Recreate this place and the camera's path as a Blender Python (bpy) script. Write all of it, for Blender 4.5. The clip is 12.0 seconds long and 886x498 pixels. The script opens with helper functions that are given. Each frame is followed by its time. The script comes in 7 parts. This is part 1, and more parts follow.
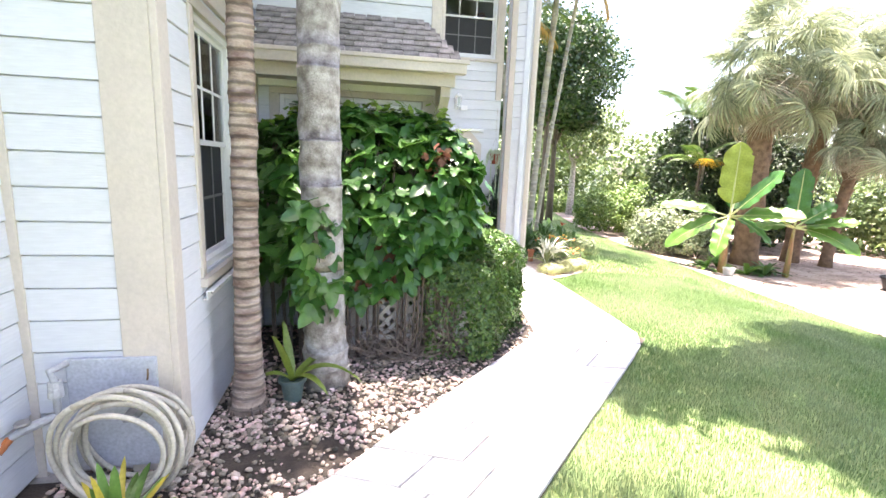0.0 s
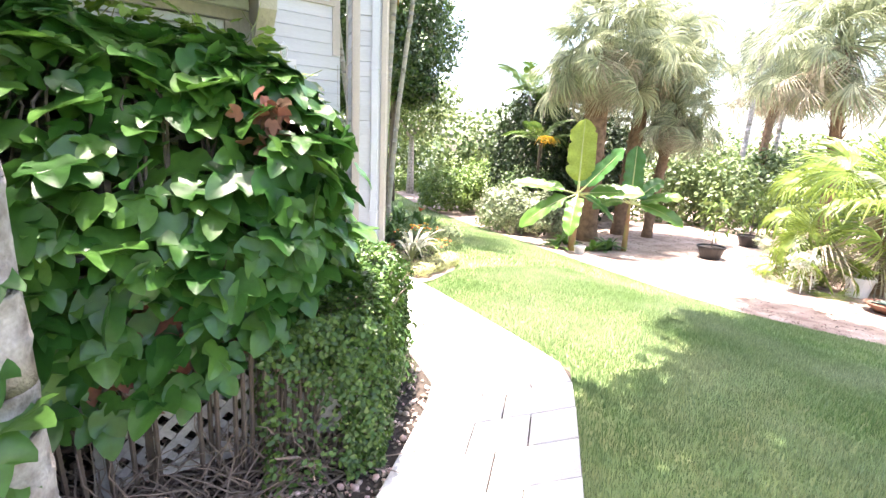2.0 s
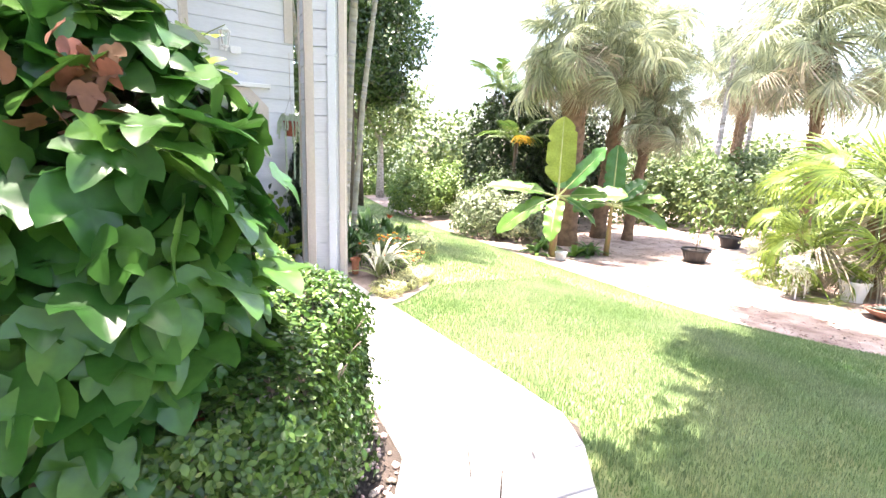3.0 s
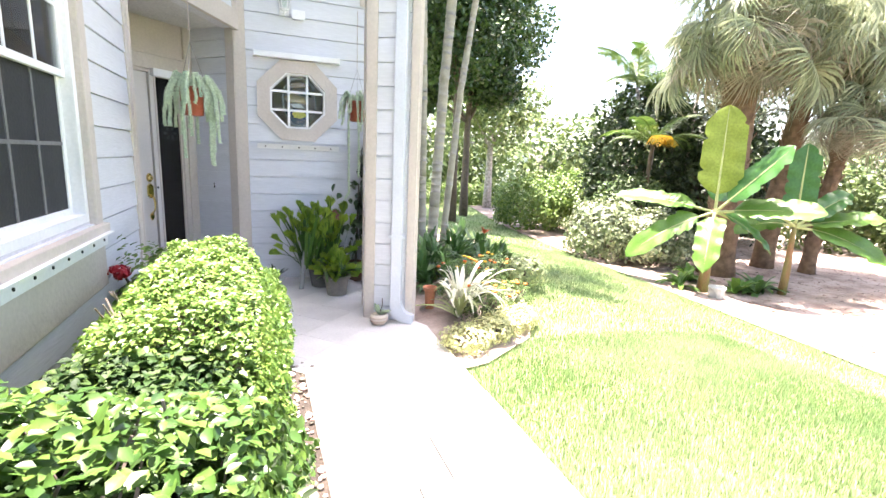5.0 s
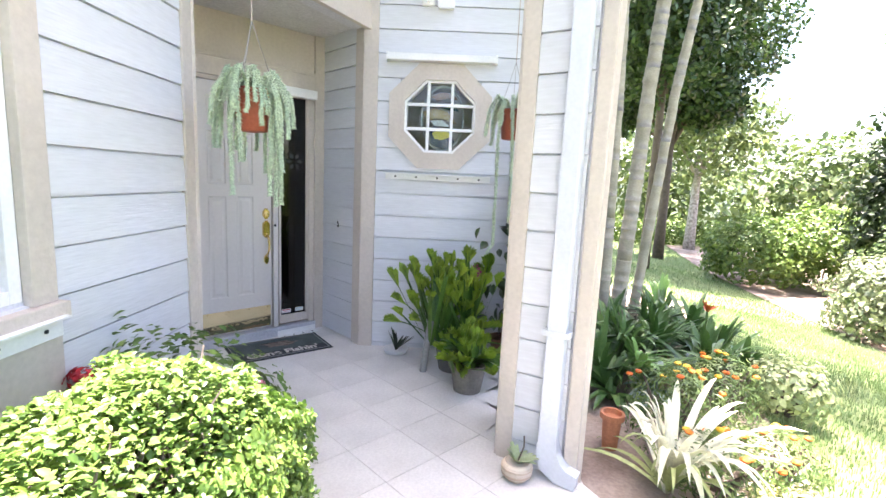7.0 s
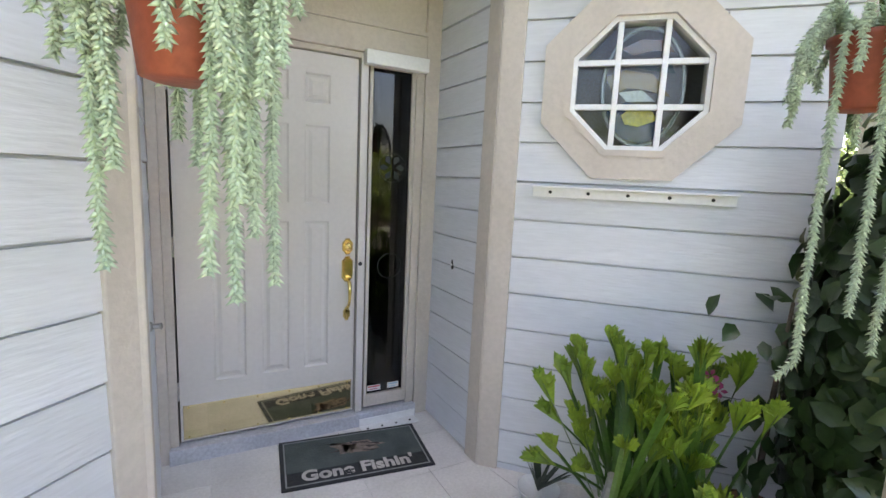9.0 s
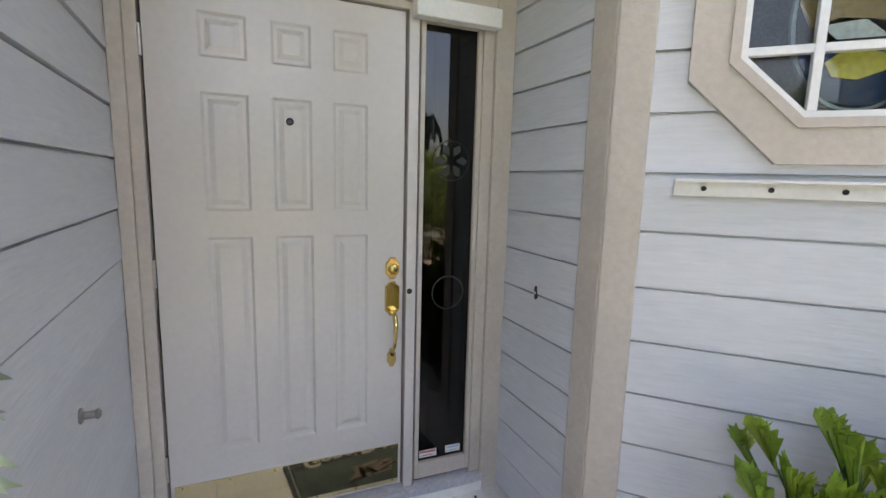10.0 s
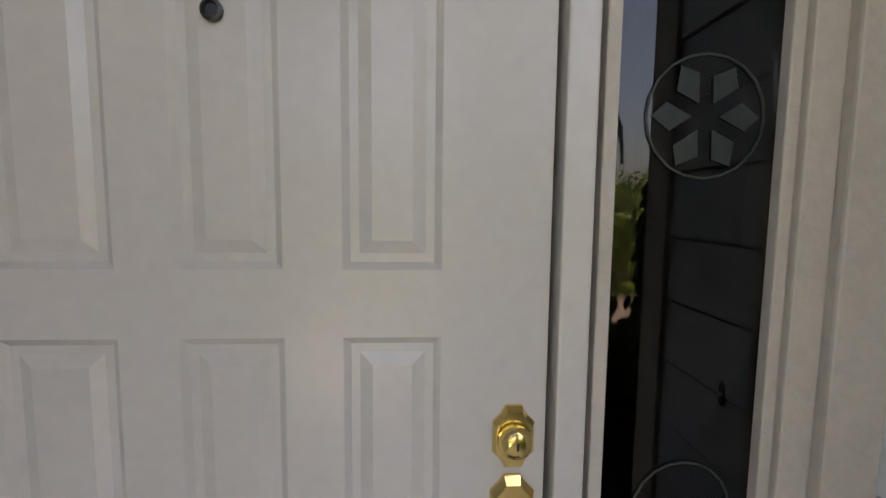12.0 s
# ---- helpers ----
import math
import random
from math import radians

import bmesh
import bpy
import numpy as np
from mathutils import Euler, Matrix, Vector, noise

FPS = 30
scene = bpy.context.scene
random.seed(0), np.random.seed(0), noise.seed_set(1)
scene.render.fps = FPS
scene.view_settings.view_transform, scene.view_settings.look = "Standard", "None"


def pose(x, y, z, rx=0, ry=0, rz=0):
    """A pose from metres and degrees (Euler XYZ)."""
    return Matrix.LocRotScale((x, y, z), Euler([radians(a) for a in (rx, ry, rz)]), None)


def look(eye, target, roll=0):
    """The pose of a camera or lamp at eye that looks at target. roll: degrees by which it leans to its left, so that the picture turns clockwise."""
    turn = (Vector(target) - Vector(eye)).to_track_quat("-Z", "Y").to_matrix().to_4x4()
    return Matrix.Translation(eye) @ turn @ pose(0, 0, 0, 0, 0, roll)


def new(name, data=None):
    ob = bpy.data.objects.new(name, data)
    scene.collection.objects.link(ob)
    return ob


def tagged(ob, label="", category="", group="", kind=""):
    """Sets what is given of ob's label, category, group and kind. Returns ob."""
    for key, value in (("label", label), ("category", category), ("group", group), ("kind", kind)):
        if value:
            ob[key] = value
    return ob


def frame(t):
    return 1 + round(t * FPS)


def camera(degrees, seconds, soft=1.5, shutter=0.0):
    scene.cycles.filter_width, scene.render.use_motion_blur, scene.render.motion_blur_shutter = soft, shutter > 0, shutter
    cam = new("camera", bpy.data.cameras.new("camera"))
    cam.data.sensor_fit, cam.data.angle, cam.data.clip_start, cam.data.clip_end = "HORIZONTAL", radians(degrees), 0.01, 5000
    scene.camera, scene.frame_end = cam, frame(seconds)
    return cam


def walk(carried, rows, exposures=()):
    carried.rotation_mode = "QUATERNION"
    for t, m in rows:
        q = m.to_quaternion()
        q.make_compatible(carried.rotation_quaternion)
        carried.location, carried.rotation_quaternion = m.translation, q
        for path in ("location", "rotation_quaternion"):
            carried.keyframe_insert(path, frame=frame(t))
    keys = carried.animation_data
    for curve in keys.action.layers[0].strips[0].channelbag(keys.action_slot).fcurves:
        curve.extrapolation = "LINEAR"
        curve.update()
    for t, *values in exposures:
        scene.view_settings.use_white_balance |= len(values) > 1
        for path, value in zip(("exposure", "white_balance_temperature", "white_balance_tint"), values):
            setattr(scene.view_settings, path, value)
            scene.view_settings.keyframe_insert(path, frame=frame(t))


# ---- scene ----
cam = camera(87.1, 12.0)
PATH = [
    (0, (0.604, 0.437, 1.695), (0.965, 2.371, 1.339), 2.2),
    (0.5, (0.581, 0.897, 1.647), (1.102, 2.797, 1.299), 1.7),
    (1, (0.606, 1.337, 1.619), (1.316, 3.174, 1.267), 2.0),
    (1.5, (0.729, 1.808, 1.643), (1.612, 3.559, 1.25), 2.3),
    (2, (0.876, 2.187, 1.656), (1.889, 3.859, 1.234), 2.7),
    (2.5, (1.047, 2.502, 1.64), (2.136, 4.123, 1.211), 2.7),
    (2.7, (1.152, 2.659, 1.641), (2.267, 4.266, 1.224), 2.4),
    (4.3, (1.992, 3.83, 1.41), (2.939, 5.554, 1.048), 2.0),
    (4.5, (2.097, 3.979, 1.417), (2.977, 5.737, 1.05), 2.3),
    (5, (2.307, 4.371, 1.414), (3.008, 6.206, 1.037), 2.5),
    (5.5, (2.499, 4.771, 1.439), (2.993, 6.669, 1.045), 2.8),
    (6, (2.642, 5.163, 1.449), (2.934, 7.105, 1.073), 2.9),
    (6.5, (2.748, 5.561, 1.461), (2.858, 7.528, 1.117), 2.9),
    (7, (2.797, 5.949, 1.459), (2.758, 7.927, 1.167), 2.7),
    (7.1, (2.809, 5.996, 1.475), (2.729, 7.974, 1.194), 2.4),
    (7.2, (2.801, 6.109, 1.475), (2.707, 8.087, 1.192), 2.8),
    (8.8, (2.543, 7.406, 1.52), (2.011, 9.311, 1.225), 2.5),
    (9, (2.473, 7.537, 1.507), (1.901, 9.431, 1.212), 2.7),
    (9.5, (2.318, 7.892, 1.489), (1.632, 9.746, 1.19), 2.8),
    (10, (2.124, 8.184, 1.477), (1.372, 10.014, 1.185), 1.5),
    (10.5, (2.033, 8.543, 1.456), (1.081, 10.281, 1.188), 1.1),
    (11, (1.871, 8.791, 1.422), (0.872, 10.513, 1.231), 0.7),
    (11.5, (1.722, 9.054, 1.430), (0.600, 10.699, 1.266), 0.5),
    (12, (1.541, 9.344, 1.437), (0.220, 10.834, 1.240), 0.6),
]
EXPOSURES = [(0.0, 2.85, 6900, 20), (2.5, 2.82, 6900, 20), (4.5, 2.93, 6900, 20), (6.0, 2.97, 6900, 20), (7.2, 3.06, 6900, 20), (8.8, 2.95, 7300, 18), (10.0, 2.75, 7600, 19), (12.0, 2.5, 8050, 21)]
walk(cam, [(t, look(eye, target, roll)) for t, eye, target, roll in PATH], EXPOSURES)

# ---- light ----
SUN_TO = Vector((-0.03, 0.13, 1.0)).normalized()
world = bpy.data.worlds.new("sky")
scene.world = world
world.use_nodes = True
_n = world.node_tree.nodes
_sky = _n.new("ShaderNodeTexSky")
_sky.sky_type, _sky.sun_disc = "NISHITA", False
_sky.sun_elevation = math.asin(SUN_TO.z)
_sky.sun_rotation = math.atan2(SUN_TO.x, SUN_TO.y)
_sky.dust_density, _sky.air_density = 3.0, 1.0
_n["Background"].inputs["Strength"].default_value = 0.15
world.node_tree.links.new(_sky.outputs[0], _n["Background"].inputs["Color"])
sun = new("sun", bpy.data.lights.new("sun", "SUN"))
sun.data.energy, sun.data.angle, sun.data.color = 5.0, radians(0.55), (1.0, 0.96, 0.9)
sun.matrix_world = look(SUN_TO * 30, (0, 0, 0))

# ---- materials ----
def mat(name, color, rough=0.6, vary=0.25, scale=6.0, fine=60.0, bump=0.15, metal=0.0, tint=None, trans=0.0,
        random_vary=0.0, stretch=(1, 1, 1), spec=0.5, coat=0.0, fine_amount=0.5):
    """A node material: two scales of noise on the colour, fine bump, and an optional change from object to object or leaf to leaf."""
    m = bpy.data.materials.new(name)
    m.use_nodes = True
    nt = m.node_tree
    n, l = nt.nodes, nt.links
    b = n["Principled BSDF"]
    co = n.new("ShaderNodeTexCoord")
    mp = n.new("ShaderNodeMapping")
    mp.inputs["Scale"].default_value = stretch
    l.new(co.outputs["Object"], mp.inputs["Vector"])
    big, small = n.new("ShaderNodeTexNoise"), n.new("ShaderNodeTexNoise")
    big.inputs["Scale"].default_value, small.inputs["Scale"].default_value = scale, fine
    big.inputs["Detail"].default_value, small.inputs["Detail"].default_value = 5.0, 3.0
    for t in (big, small):
        l.new(mp.outputs[0], t.inputs["Vector"])
    tint = tint or tuple(c * (1 - vary) for c in color)
    ramp = n.new("ShaderNodeMix")
    ramp.data_type = "RGBA"
    ramp.inputs["A"].default_value, ramp.inputs["B"].default_value = (*color, 1), (*tint, 1)
    rr = n.new("ShaderNodeMapRange")
    rr.inputs["From Min"].default_value, rr.inputs["From Max"].default_value = 0.35, 0.7
    l.new(big.outputs["Fac"], rr.inputs["Value"])
    l.new(rr.outputs[0], ramp.inputs["Factor"])
    out = ramp.outputs["Result"]
    mul = n.new("ShaderNodeMix")
    mul.data_type, mul.blend_type = "RGBA", "MULTIPLY"
    mul.inputs["Factor"].default_value = fine_amount
    l.new(out, mul.inputs["A"])
    g = n.new("ShaderNodeMapRange")
    g.inputs["From Min"].default_value, g.inputs["From Max"].default_value = 0.3, 0.75
    g.inputs["To Min"].default_value, g.inputs["To Max"].default_value = 0.65, 1.25
    l.new(small.outputs["Fac"], g.inputs["Value"])
    l.new(g.outputs[0], mul.inputs["B"])
    out = mul.outputs["Result"]
    if random_vary:
        hs = n.new("ShaderNodeHueSaturation")
        if trans or random_vary > 0.9:
            src = n.new("ShaderNodeNewGeometry").outputs["Random Per Island"]
        else:
            src = n.new("ShaderNodeObjectInfo").outputs["Random"]
        rv = min(random_vary, 0.9)
        a = n.new("ShaderNodeMapRange")
        a.inputs["To Min"].default_value, a.inputs["To Max"].default_value = 1 - rv, 1 + rv
        l.new(src, a.inputs["Value"])
        l.new(a.outputs[0], hs.inputs["Value"])
        h = n.new("ShaderNodeMapRange")
        h.inputs["To Min"].default_value, h.inputs["To Max"].default_value = 0.5 + 0.05 * rv, 0.5 - 0.06 * rv
        l.new(src, h.inputs["Value"])
        l.new(h.outputs[0], hs.inputs["Hue"])
        l.new(out, hs.inputs["Color"])
        out = hs.outputs[0]
    l.new(out, b.inputs["Base Color"])
    b.inputs["Roughness"].default_value = rough
    b.inputs["Metallic"].default_value = metal
    b.inputs["Specular IOR Level"].default_value = spec
    b.inputs["Coat Weight"].default_value = coat
    if bump:
        bp = n.new("ShaderNodeBump")
        bp.inputs["Strength"].default_value, bp.inputs["Distance"].default_value = bump, 0.01
        l.new(small.outputs["Fac"], bp.inputs["Height"])
        l.new(bp.outputs[0], b.inputs["Normal"])
    if trans:
        tr = n.new("ShaderNodeBsdfTranslucent")
        l.new(out, tr.inputs["Color"])
        mx = n.new("ShaderNodeMixShader")
        mx.inputs["Fac"].default_value = trans
        l.new(b.outputs[0], mx.inputs[1])
        l.new(tr.outputs[0], mx.inputs[2])
        l.new(mx.outputs[0], n["Material Output"].inputs["Surface"])
    return m


def glass_mat(name, color=(0.9, 0.95, 0.93), rough=0.0, ior=1.52):
    m = bpy.data.materials.new(name)
    m.use_nodes = True
    n, l = m.node_tree.nodes, m.node_tree.links
    g, t, mx, f = n.new("ShaderNodeBsdfGlossy"), n.new("ShaderNodeBsdfTransparent"), n.new("ShaderNodeMixShader"), n.new("ShaderNodeFresnel")
    g.inputs["Roughness"].default_value = rough
    t.inputs["Color"].default_value = (*color, 1)
    f.inputs["IOR"].default_value = ior
    l.new(f.outputs[0], mx.inputs[0])
    l.new(t.outputs[0], mx.inputs[1])
    l.new(g.outputs[0], mx.inputs[2])
    l.new(mx.outputs[0], n["Material Output"].inputs["Surface"])
    return m


SIDING = mat("painted siding", (0.63, 0.645, 0.675), 0.55, 0.1, 1.6, 34, 0.22, stretch=(0.35, 0.35, 3.0), random_vary=0.035, fine_amount=0.18)
TRIM = mat("beige trim paint", (0.56, 0.50, 0.44), 0.55, 0.12, 2.5, 45, 0.3, fine_amount=0.2)
WHITE = mat("white painted metal", (0.8, 0.8, 0.79), 0.4, 0.08, 4, 60, 0.05, fine_amount=0.15)
SPOUT = mat("downspout paint", (0.60, 0.63, 0.68), 0.4, 0.1, 3, 60, 0.05, fine_amount=0.15)
CORE = mat("wall core", (0.6, 0.6, 0.62), 0.8, 0.1)
INTERIOR = mat("interior plaster", (0.35, 0.33, 0.31), 0.8, 0.15)
SHINGLE = mat("weathered roof shingle", (0.34, 0.31, 0.29), 0.85, 0.6, 7, 50, 0.5, tint=(0.07, 0.06, 0.055), random_vary=0.25)
DOORPAINT = mat("door paint", (0.60, 0.565, 0.53), 0.25, 0.06, 2, 40, 0.04, fine_amount=0.1)
GLASS = glass_mat("window glass")
BLIND = mat("blind slat", (0.8, 0.75, 0.64), 0.6, 0.15)
SCREEN = mat("dark insect screen", (0.02, 0.021, 0.024), 0.7, 0.2)
BRASS = mat("polished brass", (0.83, 0.62, 0.24), 0.13, 0.1, 20, 80, 0.02, metal=1.0, fine_amount=0.1)
KICK = mat("polished brass kick plate", (0.80, 0.68, 0.42), 0.06, 0.05, 6, 40, 0.0, metal=1.0, fine_amount=0.05)
CONCRETE = mat("pale concrete paver", (0.60, 0.58, 0.555), 0.8, 0.22, 4, 90, 0.25, random_vary=0.08, fine_amount=0.35)
SLAB = mat("porch tile", (0.68, 0.66, 0.63), 0.55, 0.15, 3, 70, 0.12, random_vary=0.05, fine_amount=0.25)
SOIL = mat("dark soil", (0.055, 0.042, 0.033), 0.95, 0.5, 8, 70, 0.8)
GROUND = mat("lawn soil", (0.13, 0.20, 0.07), 0.95, 0.4, 3, 60, 0.6, tint=(0.20, 0.22, 0.09))
MULCH = mat("pale sandy mulch", (0.42, 0.34, 0.29), 0.95, 0.45, 2.5, 60, 0.8, tint=(0.2, 0.14, 0.11))
PEBBLE = mat("river pebble", (0.46, 0.38, 0.31), 0.7, 0.5, 9, 60, 0.2, tint=(0.24, 0.18, 0.14), random_vary=0.95)
TRUNK_A = mat("ringed palm bark", (0.46, 0.37, 0.30), 0.85, 0.45, 7, 55, 0.7, tint=(0.17, 0.105, 0.08), stretch=(1, 1, 2.5))
TRUNK_B = mat("pale lichened palm bark", (0.46, 0.43, 0.40), 0.88, 0.45, 13, 70, 0.8, tint=(0.17, 0.145, 0.125))
def banded(m, per_metre, dark):
    """Dark growth rings round a trunk, uneven by noise."""
    n, l = m.node_tree.nodes, m.node_tree.links
    b = n["Principled BSDF"]
    src = b.inputs["Base Color"].links[0].from_socket
    w = n.new("ShaderNodeTexWave")
    w.bands_direction = "Z"
    w.inputs["Scale"].default_value, w.inputs["Distortion"].default_value, w.inputs["Detail"].default_value, w.inputs["Detail Scale"].default_value = per_metre * 0.31416, 2.2, 2.0, 1.2
    l.new(n["Texture Coordinate"].outputs["Object"], w.inputs["Vector"])
    r = n.new("ShaderNodeMapRange")
    r.inputs["From Min"].default_value, r.inputs["From Max"].default_value = 0.05, 0.45
    r.inputs["To Min"].default_value = dark
    l.new(w.outputs["Fac"], r.inputs["Value"])
    mx = n.new("ShaderNodeMix")
    mx.data_type, mx.blend_type = "RGBA", "MULTIPLY"
    mx.inputs["Factor"].default_value = 1.0
    l.new(src, mx.inputs["A"])
    l.new(r.outputs[0], mx.inputs["B"])
    l.new(mx.outputs["Result"], b.inputs["Base Color"])


banded(TRUNK_A, 16, 0.45)
BARK = mat("dark bark", (0.13, 0.10, 0.08), 0.9, 0.4, 8, 60, 0.7)
FIBRE = mat("fibrous palm bark", (0.25, 0.16, 0.10), 0.95, 0.5, 9, 60, 0.8)
GRASS = mat("grass blade", (0.17, 0.285, 0.10), 0.5, 0.35, 0.8, 30, 0, tint=(0.35, 0.41, 0.24), trans=0.3, random_vary=0.3)
VINE = mat("vine leaf", (0.055, 0.165, 0.028), 0.36, 0.3, 5, 40, 0.1, trans=0.22, random_vary=0.35, spec=0.5)
HEDGE = mat("hedge leaf", (0.16, 0.28, 0.06), 0.4, 0.35, 4, 40, 0.05, trans=0.28, random_vary=0.4)
FOLIAGE = mat("broad foliage", (0.085, 0.17, 0.04), 0.45, 0.4, 2, 40, 0, trans=0.25, random_vary=0.4)
PALMLEAF = mat("grey-green palm leaf", (0.42, 0.47, 0.31), 0.34, 0.3, 3, 40, 0, trans=0.48, random_vary=0.4)
DRYLEAF = mat("dry palm leaf", (0.44, 0.39, 0.29), 0.7, 0.35, 3, 40, 0, trans=0.2, random_vary=0.35)
TREELEAF = mat("deep green tree leaf", (0.045, 0.10, 0.022), 0.4, 0.4, 2, 40, 0, trans=0.22, random_vary=0.45)
BANANA = mat("banana leaf", (0.13, 0.27, 0.05), 0.35, 0.25, 3, 30, 0.05, trans=0.35, random_vary=0.2)

# ---- helpers ----
def part(name, bm, material, parent=None, label="", smooth=False):
    """Links a bmesh as one mesh object, under a thing or part where a parent is given."""
    me = bpy.data.meshes.new(name)
    bm.normal_update()
    bm.to_mesh(me)
    bm.free()
    return placed(name, me, material, parent, label, smooth)


def placed(name, me, material, parent=None, label="", smooth=False):
    if material and not me.materials:
        me.materials.append(material)
    if smooth:
        me.polygons.foreach_set("use_smooth", [True] * len(me.polygons))
    ob = new(name, me)
    if parent:
        ob.parent = parent
    if label:
        ob["label"] = label
    if name in LOOSE:
        ob["kind"] = "stuff"
    return ob


LOOSE = {"stems", "branches", "leaf_bases", "tendrils", "frilled_tips", "fronds", "dry_fronds", "fronds_stalks", "dry_fronds_stalks", "twigs", "leaves", "crown", "foliage", "trailing_leaves", "young_leaves"}


def thing(name, m, label, category, group="", kind=""):
    ob = new(name)
    ob.matrix_world = m
    ob.empty_display_size = 0.1
    return tagged(ob, label, category, group, kind)


def box(bm, lo, hi, m=None, bevel=0.0):
    r = bmesh.ops.create_cube(bm, size=1.0)
    vs = r["verts"]
    lo, hi = Vector(lo), Vector(hi)
    for v in vs:
        v.co = Vector([(lo[i] + hi[i]) / 2 + v.co[i] * (hi[i] - lo[i]) for i in range(3)])
    if bevel:
        es = list({e for v in vs for e in v.link_edges})
        g = bmesh.ops.bevel(bm, geom=es, offset=bevel, segments=2, affect="EDGES", profile=0.6)
        vs = list({v for f in g["faces"] for v in f.verts} | {v for v in vs if v.is_valid})
    if m is not None:
        bmesh.ops.transform(bm, matrix=m, verts=[v for v in vs if v.is_valid])
    return vs


def boxes(*specs, bevel=0.0):
    bm = bmesh.new()
    for lo, hi in specs:
        box(bm, lo, hi, None, bevel)
    return bm


def lathe(profile, sides=20, cap=True):
    """A turned shape from (radius, height) pairs."""
    bm = bmesh.new()
    rings = []
    for r, z in profile:
        rings.append([bm.verts.new((r * math.cos(2 * math.pi * k / sides), r * math.sin(2 * math.pi * k / sides), z)) for k in range(sides)])
    for a, b in zip(rings, rings[1:]):
        for k in range(sides):
            bm.faces.new((a[k], a[(k + 1) % sides], b[(k + 1) % sides], b[k]))
    if cap:
        bm.faces.new(rings[0][::-1])
        bm.faces.new(rings[-1])
    return bm


def tube(points, radii, sides=8, bm=None):
    """A tube through points."""
    bm = bm or bmesh.new()
    pts = [Vector(p) for p in points]
    if not isinstance(radii, (list, tuple)):
        radii = [radii] * len(pts)
    rings = []
    side = None
    for i, p in enumerate(pts):
        d = (pts[min(i + 1, len(pts) - 1)] - pts[max(i - 1, 0)]).normalized()
        if side is None:
            side = d.orthogonal().normalized()
        side = (side - d * side.dot(d)).normalized()
        up = d.cross(side)
        rings.append([bm.verts.new(p + radii[i] * (math.cos(2 * math.pi * k / sides) * side + math.sin(2 * math.pi * k / sides) * up)) for k in range(sides)])
    for a, b in zip(rings, rings[1:]):
        for k in range(sides):
            bm.faces.new((a[k], a[(k + 1) % sides], b[(k + 1) % sides], b[k]))
    bm.faces.new(rings[0][::-1])
    bm.faces.new(rings[-1])
    return bm


def scatter_mesh(name, verts, faces, mats, matrices):
    """One mesh of many copies of a small template (verts, faces), placed by 4x4 matrices (numpy, n x 4 x 4)."""
    v = np.array(verts, dtype=np.float64)
    n, k = len(matrices), len(v)
    M = np.asarray(matrices)
    allv = np.einsum("nij,kj->nki", M[:, :3, :3], v) + M[:, None, :3, 3]
    sizes = [len(f) for f in faces]
    flat = np.array([i for f in faces for i in f])
    loops = (flat[None, :] + (np.arange(n) * k)[:, None]).ravel()
    tot = np.tile(np.array(sizes), n)
    me = bpy.data.meshes.new(name)
    me.vertices.add(n * k)
    me.vertices.foreach_set("co", allv.ravel())
    me.loops.add(len(loops))
    me.loops.foreach_set("vertex_index", loops)
    me.polygons.add(len(tot))
    starts = np.concatenate(([0], np.cumsum(tot)[:-1]))
    me.polygons.foreach_set("loop_start", starts)
    me.polygons.foreach_set("loop_total", tot)
    for m in mats:
        me.materials.append(m)
    me.update(calc_edges=True)
    me.validate()
    return me


RNG = np.random.default_rng(7)


def frames_at(pos, normal, size, spin=None, jitter=0.5, up=None):
    """n placing matrices: local z along a jittered normal, local y (leaf tip) drooping or random, scaled by size."""
    n = len(pos)
    nz = np.asarray(normal, float) + RNG.normal(0, jitter, (n, 3))
    nz /= np.linalg.norm(nz, axis=1)[:, None] + 1e-9
    ref = RNG.normal(0, 1, (n, 3)) if up is None else np.tile(np.asarray(up, float), (n, 1)) + RNG.normal(0, 0.45, (n, 3))
    y = ref - nz * (ref * nz).sum(1)[:, None]
    y /= np.linalg.norm(y, axis=1)[:, None] + 1e-9
    x = np.cross(y, nz)
    M = np.zeros((n, 4, 4))
    s = np.asarray(size, float).reshape(-1, 1) * np.ones((n, 1))
    M[:, :3, 0], M[:, :3, 1], M[:, :3, 2], M[:, :3, 3], M[:, 3, 3] = x * s, y * s, nz * s, pos, 1
    return M

# ---- the ground ----
def fall(x, y):
    """Height of the ground: level beside the house, falling gently across the lawn to the garden."""
    d = (x - 4.6) * 0.8 + max(0.0, 3.0 - y) * 0.0
    s = min(max(d / 4.2, 0.0), 1.0)
    return -0.62 * (s * s * (3 - 2 * s)) - 0.012


def axis_steps():
    a = [-140, -90, -60, -40, -26, -18, -12, -8]
    a += [-6 + 0.5 * i for i in range(53)]
    return a + [22, 24, 27, 31, 36, 45, 60, 90, 140]


def build_ground():
    xs, ys = axis_steps(), axis_steps()
    me = bpy.data.meshes.new("ground")
    vs = [(x, y, fall(x, y)) for y in ys for x in xs]
    w = len(xs)
    fs = [(j * w + i, j * w + i + 1, (j + 1) * w + i + 1, (j + 1) * w + i) for j in range(len(ys) - 1) for i in range(w - 1)]
    me.from_pydata(vs, [], fs)
    tagged(placed("ground", me, GROUND, None, "", True), "sunlit lawn ground of green and straw-coloured grass", "ground", kind="structure")


